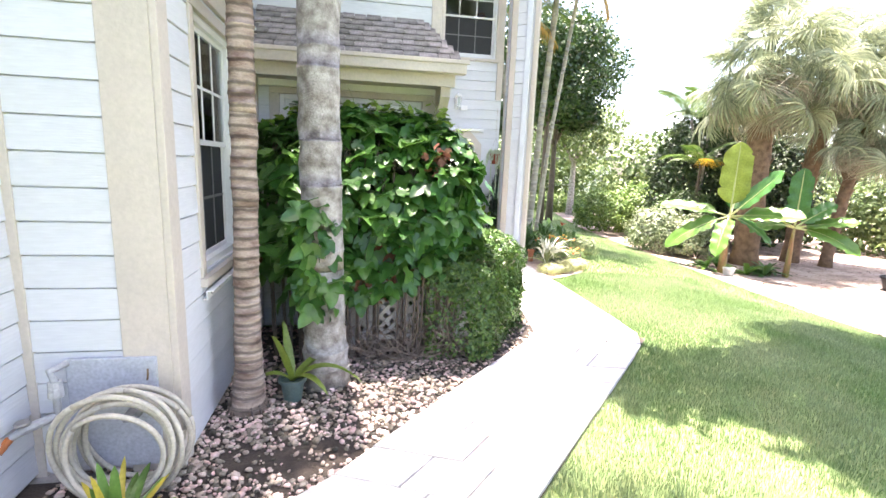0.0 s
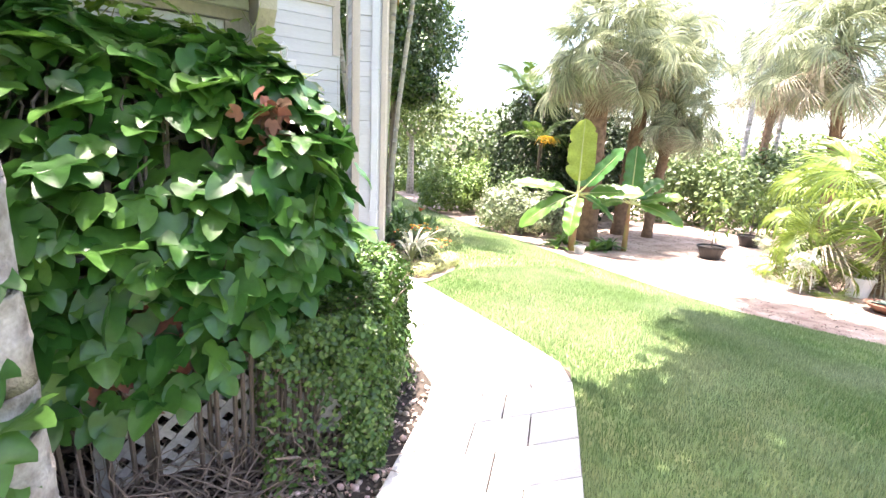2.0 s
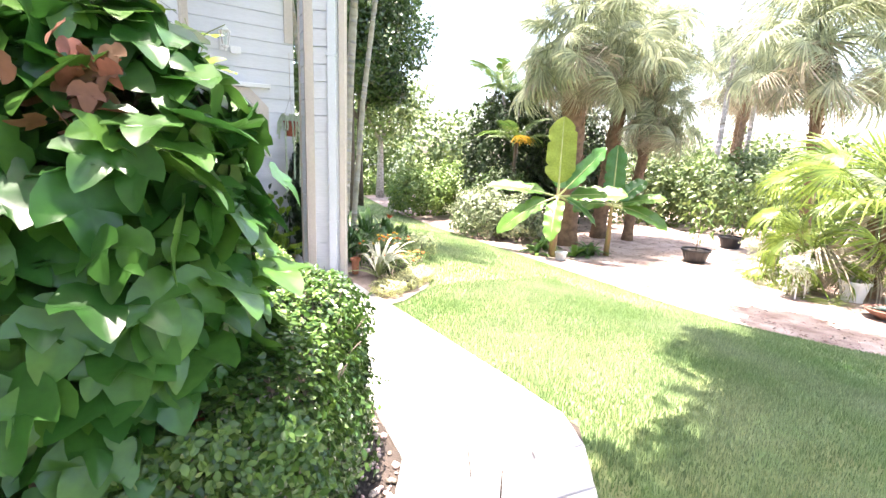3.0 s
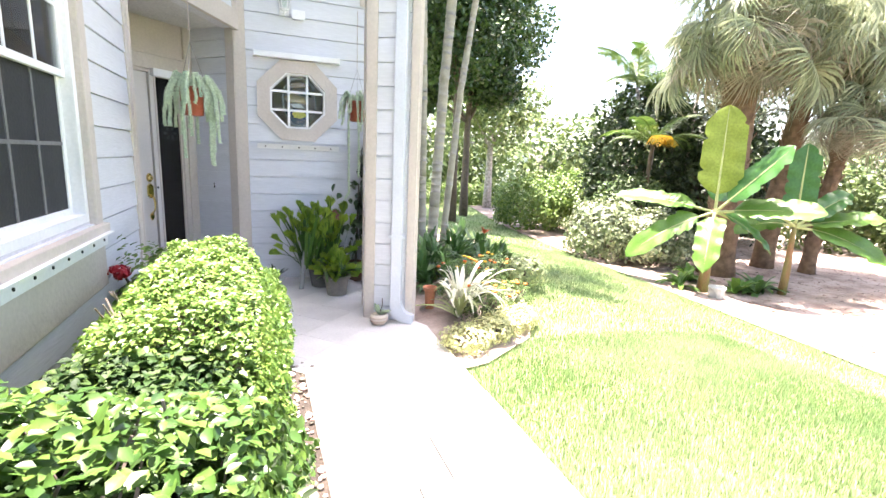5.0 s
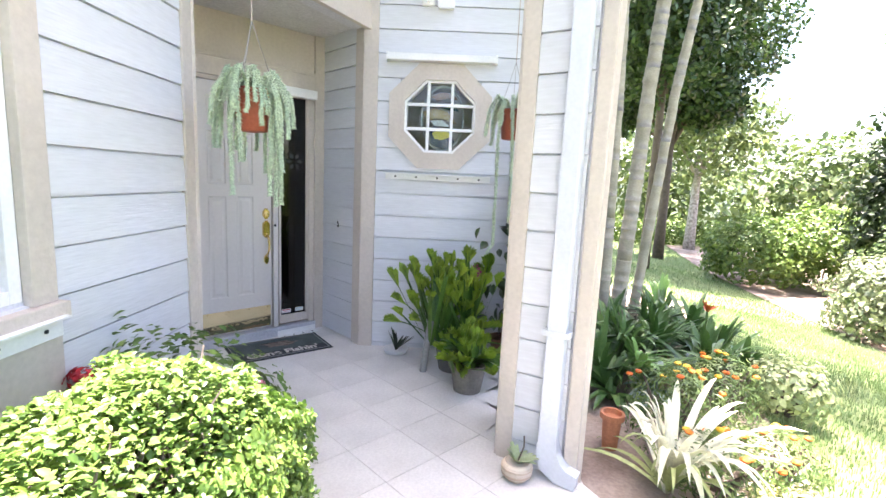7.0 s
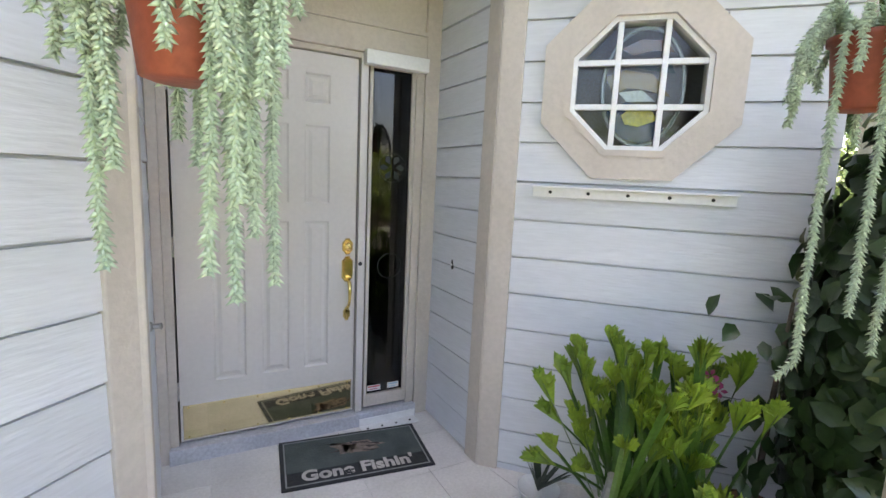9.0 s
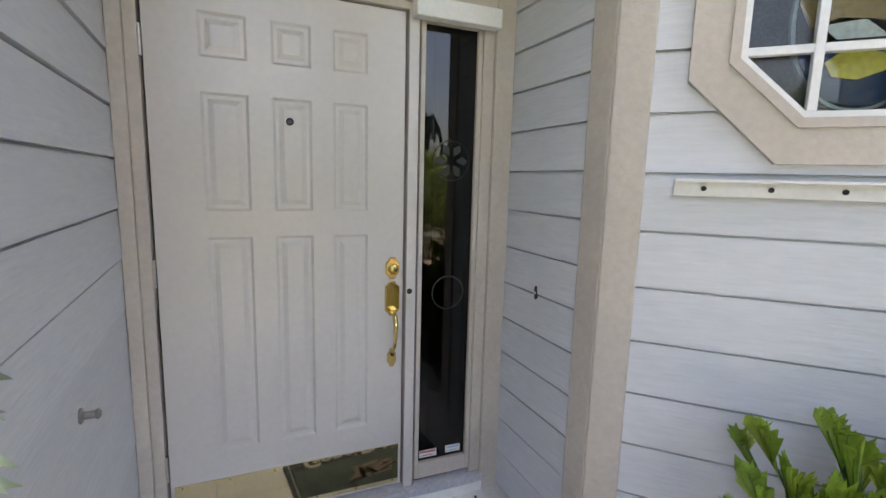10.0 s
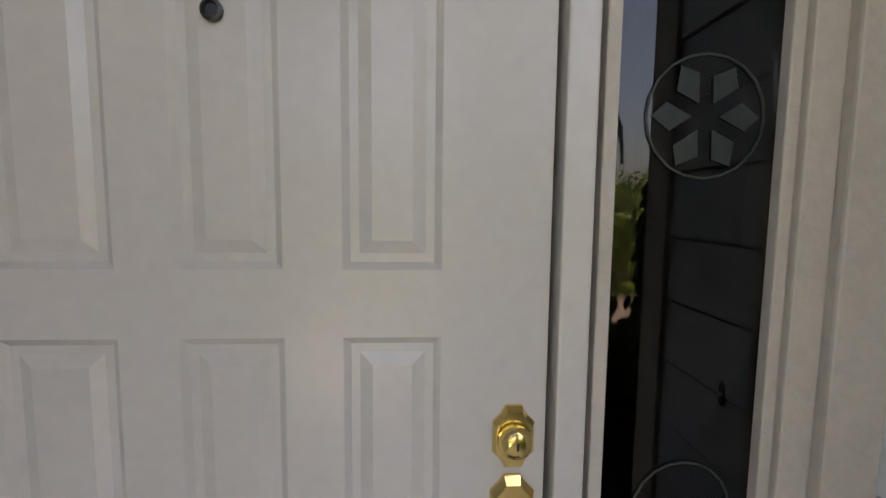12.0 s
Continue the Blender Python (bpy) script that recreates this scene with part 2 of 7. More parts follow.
def sheet(name, outline, material, lift, label, category, step=0.35):
    """A bed on the ground: an outline filled with a fine sheet that follows the ground."""
    bm = bmesh.new()
    f = bm.faces.new([bm.verts.new((x, y, 0)) for x, y in outline])
    lo = [min(p[k] for p in outline) for k in (0, 1)]
    hi = [max(p[k] for p in outline) for k in (0, 1)]
    for k in (0, 1):
        c = lo[k] + step
        while c < hi[k]:
            no = (1, 0, 0) if k == 0 else (0, 1, 0)
            co = (c, 0, 0) if k == 0 else (0, c, 0)
            bmesh.ops.bisect_plane(bm, geom=bm.verts[:] + bm.edges[:] + bm.faces[:], plane_co=co, plane_no=no)
            c += step
    for v in bm.verts:
        v.co.z = fall(v.co.x, v.co.y) + lift
    bmesh.ops.recalc_face_normals(bm, faces=bm.faces)
    if bm.faces and sum(f.normal.z for f in bm.faces) < 0:
        bmesh.ops.reverse_faces(bm, faces=bm.faces)
    return tagged(part(name, bm, material), label, category, kind="structure")


def inside(p, poly):
    c = False
    for (x1, y1), (x2, y2) in zip(poly, poly[1:] + poly[:1]):
        if (y1 > p[1]) != (y2 > p[1]) and p[0] < (x2 - x1) * (p[1] - y1) / (y2 - y1) + x1:
            c = not c
    return c


build_ground()
# garden edge: lawn on the house side, pale mulch beyond
MULCH_EDGE = [(11.0, 24.0), (9.6, 18.5), (8.9, 14.5), (8.6, 12.4), (8.35, 10.6), (8.1, 9.2), (7.8, 7.6), (7.55, 6.3), (7.6, 5.4), (8.3, 4.4), (9.2, 3.2), (10.2, -3.0)]
MULCH_POLY = MULCH_EDGE + [(30, -3.0), (30, 24)]
sheet("mulch_bed", MULCH_POLY, MULCH, 0.02, "pale sandy mulch bed with leaf litter", "mulch bed", 0.5)
# pebble bed along the house
PEBBLE_POLY = [(-1.0, 1.0), (-0.3, 1.75), (0.5, 2.5), (1.45, 3.5), (1.9, 3.95), (2.5, 4.6), (2.7, 5.1), (2.65, 5.9), (2.65, 7.28), (2.40, 7.65), (1.44, 7.75), (1.44, 5.2), (-0.35, 5.2), (-0.35, 2.98), (-1.05, 2.98)]
sheet("pebble_bed", PEBBLE_POLY, SOIL, 0.016, "dark soil bed strewn with river pebbles", "garden bed", 0.4)
# the walkway, right and left edges
WALK_R = [(-0.30, 0.60), (0.56, 1.46), (1.56, 2.47), (2.06, 3.00), (2.55, 3.50), (3.05, 4.02), (3.50, 4.52), (3.53, 5.3), (3.54, 6.1), (3.54, 6.9), (3.54, 7.45)]
WALK_L = [(-1.35, 1.55), (-0.62, 2.05), (0.36, 2.63), (0.86, 3.16), (1.36, 3.68), (1.86, 4.18), (2.40, 4.72), (2.52, 5.42), (2.52, 6.1), (2.51, 6.7), (2.50, 7.30)]
PORCH_POLY = [(2.50, 7.30), (3.54, 7.45), (3.56, 7.9), (3.48, 8.3), (3.48, 9.83), (2.04, 9.83), (1.6, 10.4), (0.4, 9.3), (1.42, 8.3), (1.42, 7.8), (2.30, 7.52)]
WALK_POLY = WALK_L + WALK_R[::-1]
BED_POLY = [(3.53, 7.1), (3.75, 7.15), (4.3, 7.5), (4.62, 8.0), (4.9, 8.8), (5.3, 9.8), (5.7, 11.0), (6.2, 12.6), (4.6, 13.2), (3.5, 12.0), (3.5, 8.1)]
sheet("flower_bed", BED_POLY, MULCH, 0.02, "pale mulched flower bed beside the porch pillar", "garden bed")
sheet("walkway_base", WALK_POLY, SOIL, 0.018, "dark joint bed under the pavers of the walkway", "walkway")
sheet("porch_floor", PORCH_POLY, SLAB, 0.012, "pale grey tiled porch floor at the front door", "floor", 5.0)

# ---- the house ----
_boards = {}


def board_mesh(length, height):
    key = (round(length, 3), round(height, 3))
    if key not in _boards:
        bm = bmesh.new()
        t = 0.024
        prof = [(0.0, 0.0), (-0.004, 0.0), (-0.004, 0.008), (-t, 0.009), (-0.018, height), (0.0, height)]
        a = [bm.verts.new((0, y, z)) for y, z in prof]
        b = [bm.verts.new((length, y, z)) for y, z in prof]
        for i in range(6):
            j = (i + 1) % 6
            bm.faces.new((a[i], a[j], b[j], b[i]))
        bm.faces.new(a[::-1])
        bm.faces.new(b)
        bmesh.ops.recalc_face_normals(bm, faces=bm.faces)
        me = bpy.data.meshes.new("siding_board")
        bm.to_mesh(me)
        bm.free()
        me.materials.append(SIDING)
        _boards[key] = me
    return _boards[key]


SIDED = []


def wall(name, p0, p1, z0, z1, label, holes=(), thick=0.14, start=0.0, stop=None, sided=True, first=0.0, material=None, board=0.166):
    """A wall from p0 to p1 with its outside on the right hand of that way. holes: (u0, u1, z0, z1). Boards are laid later."""
    p0, p1 = Vector((*p0, 0)), Vector((*p1, 0))
    d = p1 - p0
    length = d.length
    bm = bmesh.new()
    cuts = sorted({0.0, length, *[h[0] for h in holes], *[h[1] for h in holes]})
    for a, b in zip(cuts, cuts[1:]):
        spans = [(z0, z1)]
        for h in holes:
            if h[0] <= a + 1e-6 and h[1] >= b - 1e-6:
                nxt = []
                for s, e in spans:
                    if h[2] > s:
                        nxt.append((s, min(e, h[2])))
                    if h[3] < e:
                        nxt.append((max(s, h[3]), e))
                spans = nxt
        for s, e in spans:
            if e - s > 1e-4:
                box(bm, (a, 0.0, s), (b, thick, e))
    ob = part(name, bm, material or CORE)
    ob.matrix_world = Matrix.Translation(p0) @ Matrix.Rotation(math.atan2(d.y, d.x), 4, "Z")
    tagged(ob, label, "wall", kind="structure")
    if sided:
        SIDED.append((ob, start, stop if stop is not None else length, z0 + first + (0.0 if first else 0.022), z1, holes, board))
    return ob


def lay_boards():
    for ob, u0, u1, z0, z1, holes, step in SIDED:
        z = z0
        while z < z1 - 0.02:
            top = min(z + step, z1)
            cut = [h for h in holes if h[2] < top - 0.03 and h[3] > z + 0.03]
            marks = sorted({u0, u1, *[min(max(u, u0), u1) for h in cut for u in (h[0] - 0.03, h[1] + 0.03)]})
            for s, e in zip(marks, marks[1:]):
                spans = [(z, top)]
                for h in cut:
                    if h[0] - 0.03 < (s + e) / 2 < h[1] + 0.03:
                        spans = [(a, b) for a, b in ((z, h[2]), (h[3], top)) if b - a > 0.03]
                for a, b in spans:
                    if e - s > 0.03:
                        board = new("siding_board", board_mesh(e - s, b - a))
                        board.parent = ob
                        board.location = (s, 0.0, a)
            z += step


def trim(name, wall_ob, u0, u1, z0, z1, out=0.035, depth=0.0, material=None, label="", bevel=0.006):
    bm = boxes(((u0, -out, z0), (u1, depth, z1)), bevel=bevel)
    return part(name, bm, material or TRIM, wall_ob, label)


HA, HB = 2.98, 5.25
DL, DR = Vector((0.592, 9.277)), Vector((1.235, 9.920))
du = (DR - DL).normalized()
dn = Vector((du.y, -du.x))

# recess with the hose, and the wall with the first windows
w_recess = wall("wall_recess", (-1.05, -4.0), (-1.05, HA), 0.0, 6.2, "pale grey horizontal siding wall beside the hose")
w_front = wall("wall_hose", (-1.05, HA), (-0.35, HA), 0.0, 6.2, "short pale grey siding wall with the hose", start=0.06, stop=0.47)
WIN_A = [(0.50, 1.36, 0.98, 2.52), (1.44, 2.16, 0.98, 2.52)]
w_side = wall("wall_windows_west", (-0.35, HA), (-0.35, HB), 0.0, 6.2, "siding wall with white gridded sash windows", holes=WIN_A, start=0.1)
WIN_B = [(0.22, 1.58, 0.95, 2.30)]
w_pent = wall("wall_under_roof", (-0.35, HB), (1.40, HB), 0.0, 6.2, "siding wall under a small shingled roof", holes=WIN_B, start=0.0, stop=1.65)
WIN_C = [(0.14, 2.15, 1.00, 2.45)]
w_walk = wall("wall_walkway", (1.40, HB), (1.40, 8.40), 0.0, 6.2, "pale grey siding wall along the walkway", holes=WIN_C, start=0.1, stop=3.06, first=-0.057, board=0.174)
ALC_L = (0.512, 9.197)
ALC_R = (1.585, 10.270)
w_alc_l = wall("wall_alcove_left", (1.40, 8.40), ALC_L, 0.0, 6.2, "blue-grey siding side wall of the door alcove", start=0.1)
dl = (Vector(ALC_R) - Vector(ALC_L)).length
w_door = wall("wall_door", ALC_L, ALC_R, 0.0, 6.2, "beige painted wall round the front door", holes=[(0.075, 1.46, 0.09, 2.16)], sided=False, material=TRIM)
w_alc_r = wall("wall_alcove_right", ALC_R, (2.04, 9.83), 0.0, 6.2, "blue-grey siding side wall with the doorbell")
OCT = (2.645, 1.955)  # centre of the octagonal window, x and z
WIN_U = [(0.06, 1.22, 3.78, 5.2)]
w_oct = wall("wall_octagon", (2.04, 9.83), (3.42, 9.83), 0.0, 6.2, "pale grey siding wall with an octagonal window",
             holes=WIN_U + [(OCT[0] - 2.04 - 0.29, OCT[0] - 2.04 + 0.29, OCT[1] - 0.29, OCT[1] + 0.29)], start=0.1, first=-0.137, board=0.183)
w_end = wall("wall_house_end", (3.42, 9.83), (3.42, 16.0), 0.0, 6.2, "siding end wall of the house", sided=False, material=SIDING)
w_back = wall("wall_back", (3.42, 16.0), (-6.0, 16.0), 0.0, 6.2, "plain back wall of the house", sided=False)
w_far = wall("wall_far", (-6.0, 16.0), (-6.0, -4.0), 0.0, 6.2, "plain far wall of the house", sided=False)
w_near = wall("wall_near", (-6.0, -4.0), (-1.05, -4.0), 0.0, 6.2, "plain near wall of the house", sided=False)
rb = bmesh.new()
f = rb.faces.new([rb.verts.new((x, y, 6.2)) for x, y in [(-6.3, -4.4), (-0.75, -4.4), (-0.75, 2.7), (-0.05, 2.7), (-0.05, 4.95), (1.46, 4.95), (1.46, 8.2), (3.95, 8.2), (3.95, 16.4), (-6.3, 16.4)]])
g = bmesh.ops.extrude_face_region(rb, geom=[f])
bmesh.ops.translate(rb, vec=(0, 0, 0.25), verts=[v for v in g['geom'] if isinstance(v, bmesh.types.BMVert)])
bmesh.ops.recalc_face_normals(rb, faces=rb.faces)
tagged(part("roof", rb, SHINGLE), "dark shingled roof over the house", "roof", kind="structure")
ib = boxes(((-5.85, -3.8, -0.02), (-1.2, 2.9, 0.005)), ((-5.85, 2.9, -0.02), (-0.5, 5.3, 0.005)), ((-5.85, 5.3, -0.02), (1.25, 8.3, 0.005)), ((-5.85, 8.3, -0.02), (0.4, 15.8, 0.005)), ((0.4, 10.45, -0.02), (3.25, 15.8, 0.005)))
tagged(part("floor_inside", ib, INTERIOR), "dim floor inside the house", "floor", kind="structure")
ib = boxes(((-5.85, 8.6, 0.0), (0.2, 8.7, 6.0)), ((1.1, 11.4, 0.0), (3.25, 11.5, 6.0)), ((-2.6, -3.8, 0.0), (-2.5, 8.6, 6.0)))
tagged(part("partition", ib, INTERIOR), "dim inner partition wall", "wall", kind="structure")
# the pillar beside the walk
PIL = [(3.11, 8.29), (3.46, 8.09), (3.53, 8.52), (3.17, 8.70)]
PILLAR_WALLS = []
for k, (nm, lb) in enumerate((("pillar_face", "narrow siding pillar face with a downspout"), ("pillar_side", "siding side of the porch pillar"), ("pillar_back", "siding back of the porch pillar"), ("pillar_inner", "siding side of the pillar towards the door"))):
    a, b = PIL[k], PIL[(k + 1) % 4]
    PILLAR_WALLS.append(wall(nm, a, b, 0.0, 6.2, lb, start=0.07, stop=(Vector(b) - Vector(a)).length - 0.07, thick=0.05, first=-0.05, board=0.183))

# ---- trim, windows and the front door ----
def window_unit(wall_ob, u0, u1, z0, z1, cols, rows, screen=True, blinds=True, casing=0.09, name="window_1", sashes=2, mullions=(), label=""):
    """A vinyl sash window set in its hole: frame, sashes with glazing bars, panes, blinds and casing boards."""
    win = thing(name, Matrix(), label or "white sash window with gridded panes and dark screens", "window", kind="structure")
    win.matrix_world = wall_ob.matrix_world.copy()
    fw = 0.045
    bays = [u0, *mullions, u1]
    part("window_frame", boxes(((u0, 0.0, z0), (u0 + fw, 0.09, z1)), ((u1 - fw, 0.0, z0), (u1, 0.09, z1)), ((u0 + fw, 0.0, z0), (u1 - fw, 0.09, z0 + fw)), ((u0 + fw, 0.0, z1 - fw), (u1 - fw, 0.09, z1)), *[((m - 0.05, -0.004, z0 + fw), (m + 0.05, 0.094, z1 - fw)) for m in mullions], bevel=0.004), WHITE, win)
    c = casing
    part("casing", boxes(((u0 - c, -0.034, z0 - 0.02), (u0, 0.02, z1)), ((u1, -0.034, z0 - 0.02), (u1 + c, 0.02, z1)), ((u0 - c, -0.036, z1), (u1 + c, 0.02, z1 + c)), bevel=0.006), TRIM, win)
    part("window_sill", boxes(((u0 - c - 0.02, -0.06, z0 - 0.075), (u1 + c + 0.02, 0.02, z0 - 0.02)), bevel=0.006), TRIM, win)
    for a, b in zip(bays, bays[1:]):
        a, b = a + fw, b - fw
        mid = (z0 + z1) / 2 + 0.03
        for lo, hi, y, grid in (((mid - 0.02, z1 - fw, 0.03, True), (z0 + fw, mid + 0.02, 0.055, False)) if sashes == 2 else ((z0 + fw, z1 - fw, 0.03, True),)):
            s = 0.035
            sash = part("sash", boxes(((a, y, lo), (a + s, y + 0.025, hi)), ((b - s, y, lo), (b, y + 0.025, hi)), ((a + s, y, lo), (b - s, y + 0.025, lo + s)), ((a + s, y, hi - s), (b - s, y + 0.025, hi)), bevel=0.003), WHITE, win)
            pane = part("pane", boxes(((a + s, y + 0.010, lo + s), (b - s, y + 0.014, hi - s))), GLASS, win)
            pane.visible_shadow = False
            bars = [((a + s + (b - a - 2 * s) * k / cols - 0.009, y + 0.004, lo + s), (a + s + (b - a - 2 * s) * k / cols + 0.009, y + 0.0095, hi - s)) for k in range(1, cols)]
            bars += [((a + s, y + 0.003, lo + s + (hi - lo - 2 * s) * k / rows - 0.009), (b - s, y + 0.0085, lo + s + (hi - lo - 2 * s) * k / rows + 0.009)) for k in range(1, rows)]
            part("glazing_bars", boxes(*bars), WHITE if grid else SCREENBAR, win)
            if screen and not grid:
                part("insect_screen", boxes(((a + s, y + 0.0086, lo + s), (b - s, y + 0.0094, hi - s))), SCREEN, win)
        if blinds:
            bm = bmesh.new()
            z = z0 + 0.1
            while z < z1 - 0.06:
                box(bm, (a + 0.01, -0.024, -0.0015), (b - 0.01, 0.024, 0.0015), Matrix.Translation((0, 0.12, z)) @ Matrix.Rotation(radians(52), 4, "X"))
                z += 0.046
            part("blind", bm, BLIND, win, "beige horizontal slatted blind")
    return win


# lower sash bars: the screen's dimming of white bars is put into this grey
SCREENBAR = mat("glazing bar with painted shade", (0.16, 0.16, 0.165), 0.6, 0.1)
HOLE = mat("dark recess", (0.03, 0.03, 0.03), 0.9, 0.2)


def shutter_track(wall_ob, u0, u1, z, name="shutter_track", label="white metal storm shutter track with screws", drop=0.075):
    t = thing(name, Matrix.Translation((u0, 0, z)), label, "shutter track")
    t.matrix_world = wall_ob.matrix_world @ Matrix.Translation((u0, 0, z))
    w = u1 - u0
    part("rail", boxes(((0, -0.05, -drop), (w, -0.042, 0)), ((0, -0.085, -0.008), (w, -0.050, 0)), ((0, -0.042, -drop), (w, -0.020, -drop + 0.006)), bevel=0.001), WHITE, t)
    k = 0.08
    while k < w:
        s = part("screw", lathe([(0.008, 0), (0.008, 0.004), (0.004, 0.006)], 8), HOLE, t)
        s.matrix_local = Matrix.Translation((k, -0.0505, -drop * 0.55)) @ Matrix.Rotation(radians(90), 4, "X")
        k += 0.17
    return t


def shutter_box(wall_ob, u0, u1, z, out=0.11, h=0.075, label="white metal storm shutter header over the window"):
    t = thing("shutter_header", wall_ob.matrix_world @ Matrix.Translation((u0, 0, z)), label, "shutter header")
    w = u1 - u0
    part("cover", boxes(((0, -out, 0), (w, -0.02, h)), bevel=0.008), WHITE, t)
    for cx in (-0.004, w - 0.012):
        part("end_cap", boxes(((cx, -out - 0.003, -0.004), (cx + 0.016, -0.02, h + 0.004)), bevel=0.002), WHITE, t)


# corner boards
trim("corner_board", w_front, 0.47, 0.70, 0.0, 6.2)
trim("corner_board", w_front, 0.0, 0.06, 0.0, 6.2, 0.03)
trim("corner_board", w_side, -0.034, 0.10, 0.0, 6.2, 0.036)
trim("corner_board", w_pent, 1.65, 1.75, 0.0, 6.2)
trim("corner_board", w_walk, -0.034, 0.10, 0.0, 6.2, 0.036)
trim("corner_board", w_walk, 3.06, 3.15, 0.0, 6.2, 0.032)
trim("corner_board", w_alc_l, -0.03, 0.10, 0.0, 6.2, 0.032)
trim("corner_board", w_alc_r, w_alc_r.bound_box[6][0] - 0.10, w_alc_r.bound_box[6][0] + 0.01, 0.0, 6.2, 0.034)
trim("corner_board", w_oct, -0.012, 0.10, 0.0, 6.2, 0.036)
trim("corner_board", w_oct, 1.26, 1.38, 3.0, 6.2, 0.034)
trim("band_board", w_side, 0.10, 2.27, 2.62, 2.76, 0.05)
trim("drip_edge", w_side, 0.10, 2.27, 2.76, 2.79, 0.09, material=WHITE)
# windows
window_unit(w_side, *WIN_A[0], 3, 2, name="window_1", casing=0.07)
window_unit(w_side, *WIN_A[1], 3, 2, name="window_2", casing=0.07)
window_unit(w_pent, *WIN_B[0], 3, 2, name="window_3", mullions=(0.9,), screen=False, label="window with beige blinds under the small roof")
window_unit(w_walk, *WIN_C[0], 3, 2, name="window_4", mullions=(1.18,), casing=0.10, label="large white double sash window with dark screens")
window_unit(w_oct, *WIN_U[0], 3, 2, name="window_5", blinds=False, casing=0.06, label="upper white sash window with dark gridded panes")
part("apron_board", boxes(((0.03, -0.03, 0.62), (2.26, 0.0, 0.90)), bevel=0.005), TRIM, w_walk)
shutter_track(w_walk, 0.05, 2.24, 0.935)
shutter_box(w_pent, 0.05, 1.70, 2.36, 0.07, 0.08)
shutter_track(w_side, 0.43, 2.2, 0.88, drop=0.06)


def octagon(r, phase=0.5):
    return [(r * math.cos(math.pi / 4 * (k + phase)), r * math.sin(math.pi / 4 * (k + phase))) for k in range(8)]


def ring(outer, inner, y0, y1):
    bm = bmesh.new()
    vs = []
    for poly, y in ((outer, y0), (inner, y0), (outer, y1), (inner, y1)):
        vs.append([bm.verts.new((x, y, z)) for x, z in poly])
    n = len(outer)
    for k in range(n):
        j = (k + 1) % n
        bm.faces.new((vs[0][k], vs[0][j], vs[1][j], vs[1][k]))
        bm.faces.new((vs[2][k], vs[3][k], vs[3][j], vs[2][j]))
        bm.faces.new((vs[0][k], vs[2][k], vs[2][j], vs[0][j]))
        bm.faces.new((vs[1][k], vs[1][j], vs[3][j], vs[3][k]))
    bmesh.ops.recalc_face_normals(bm, faces=bm.faces)
    return bm


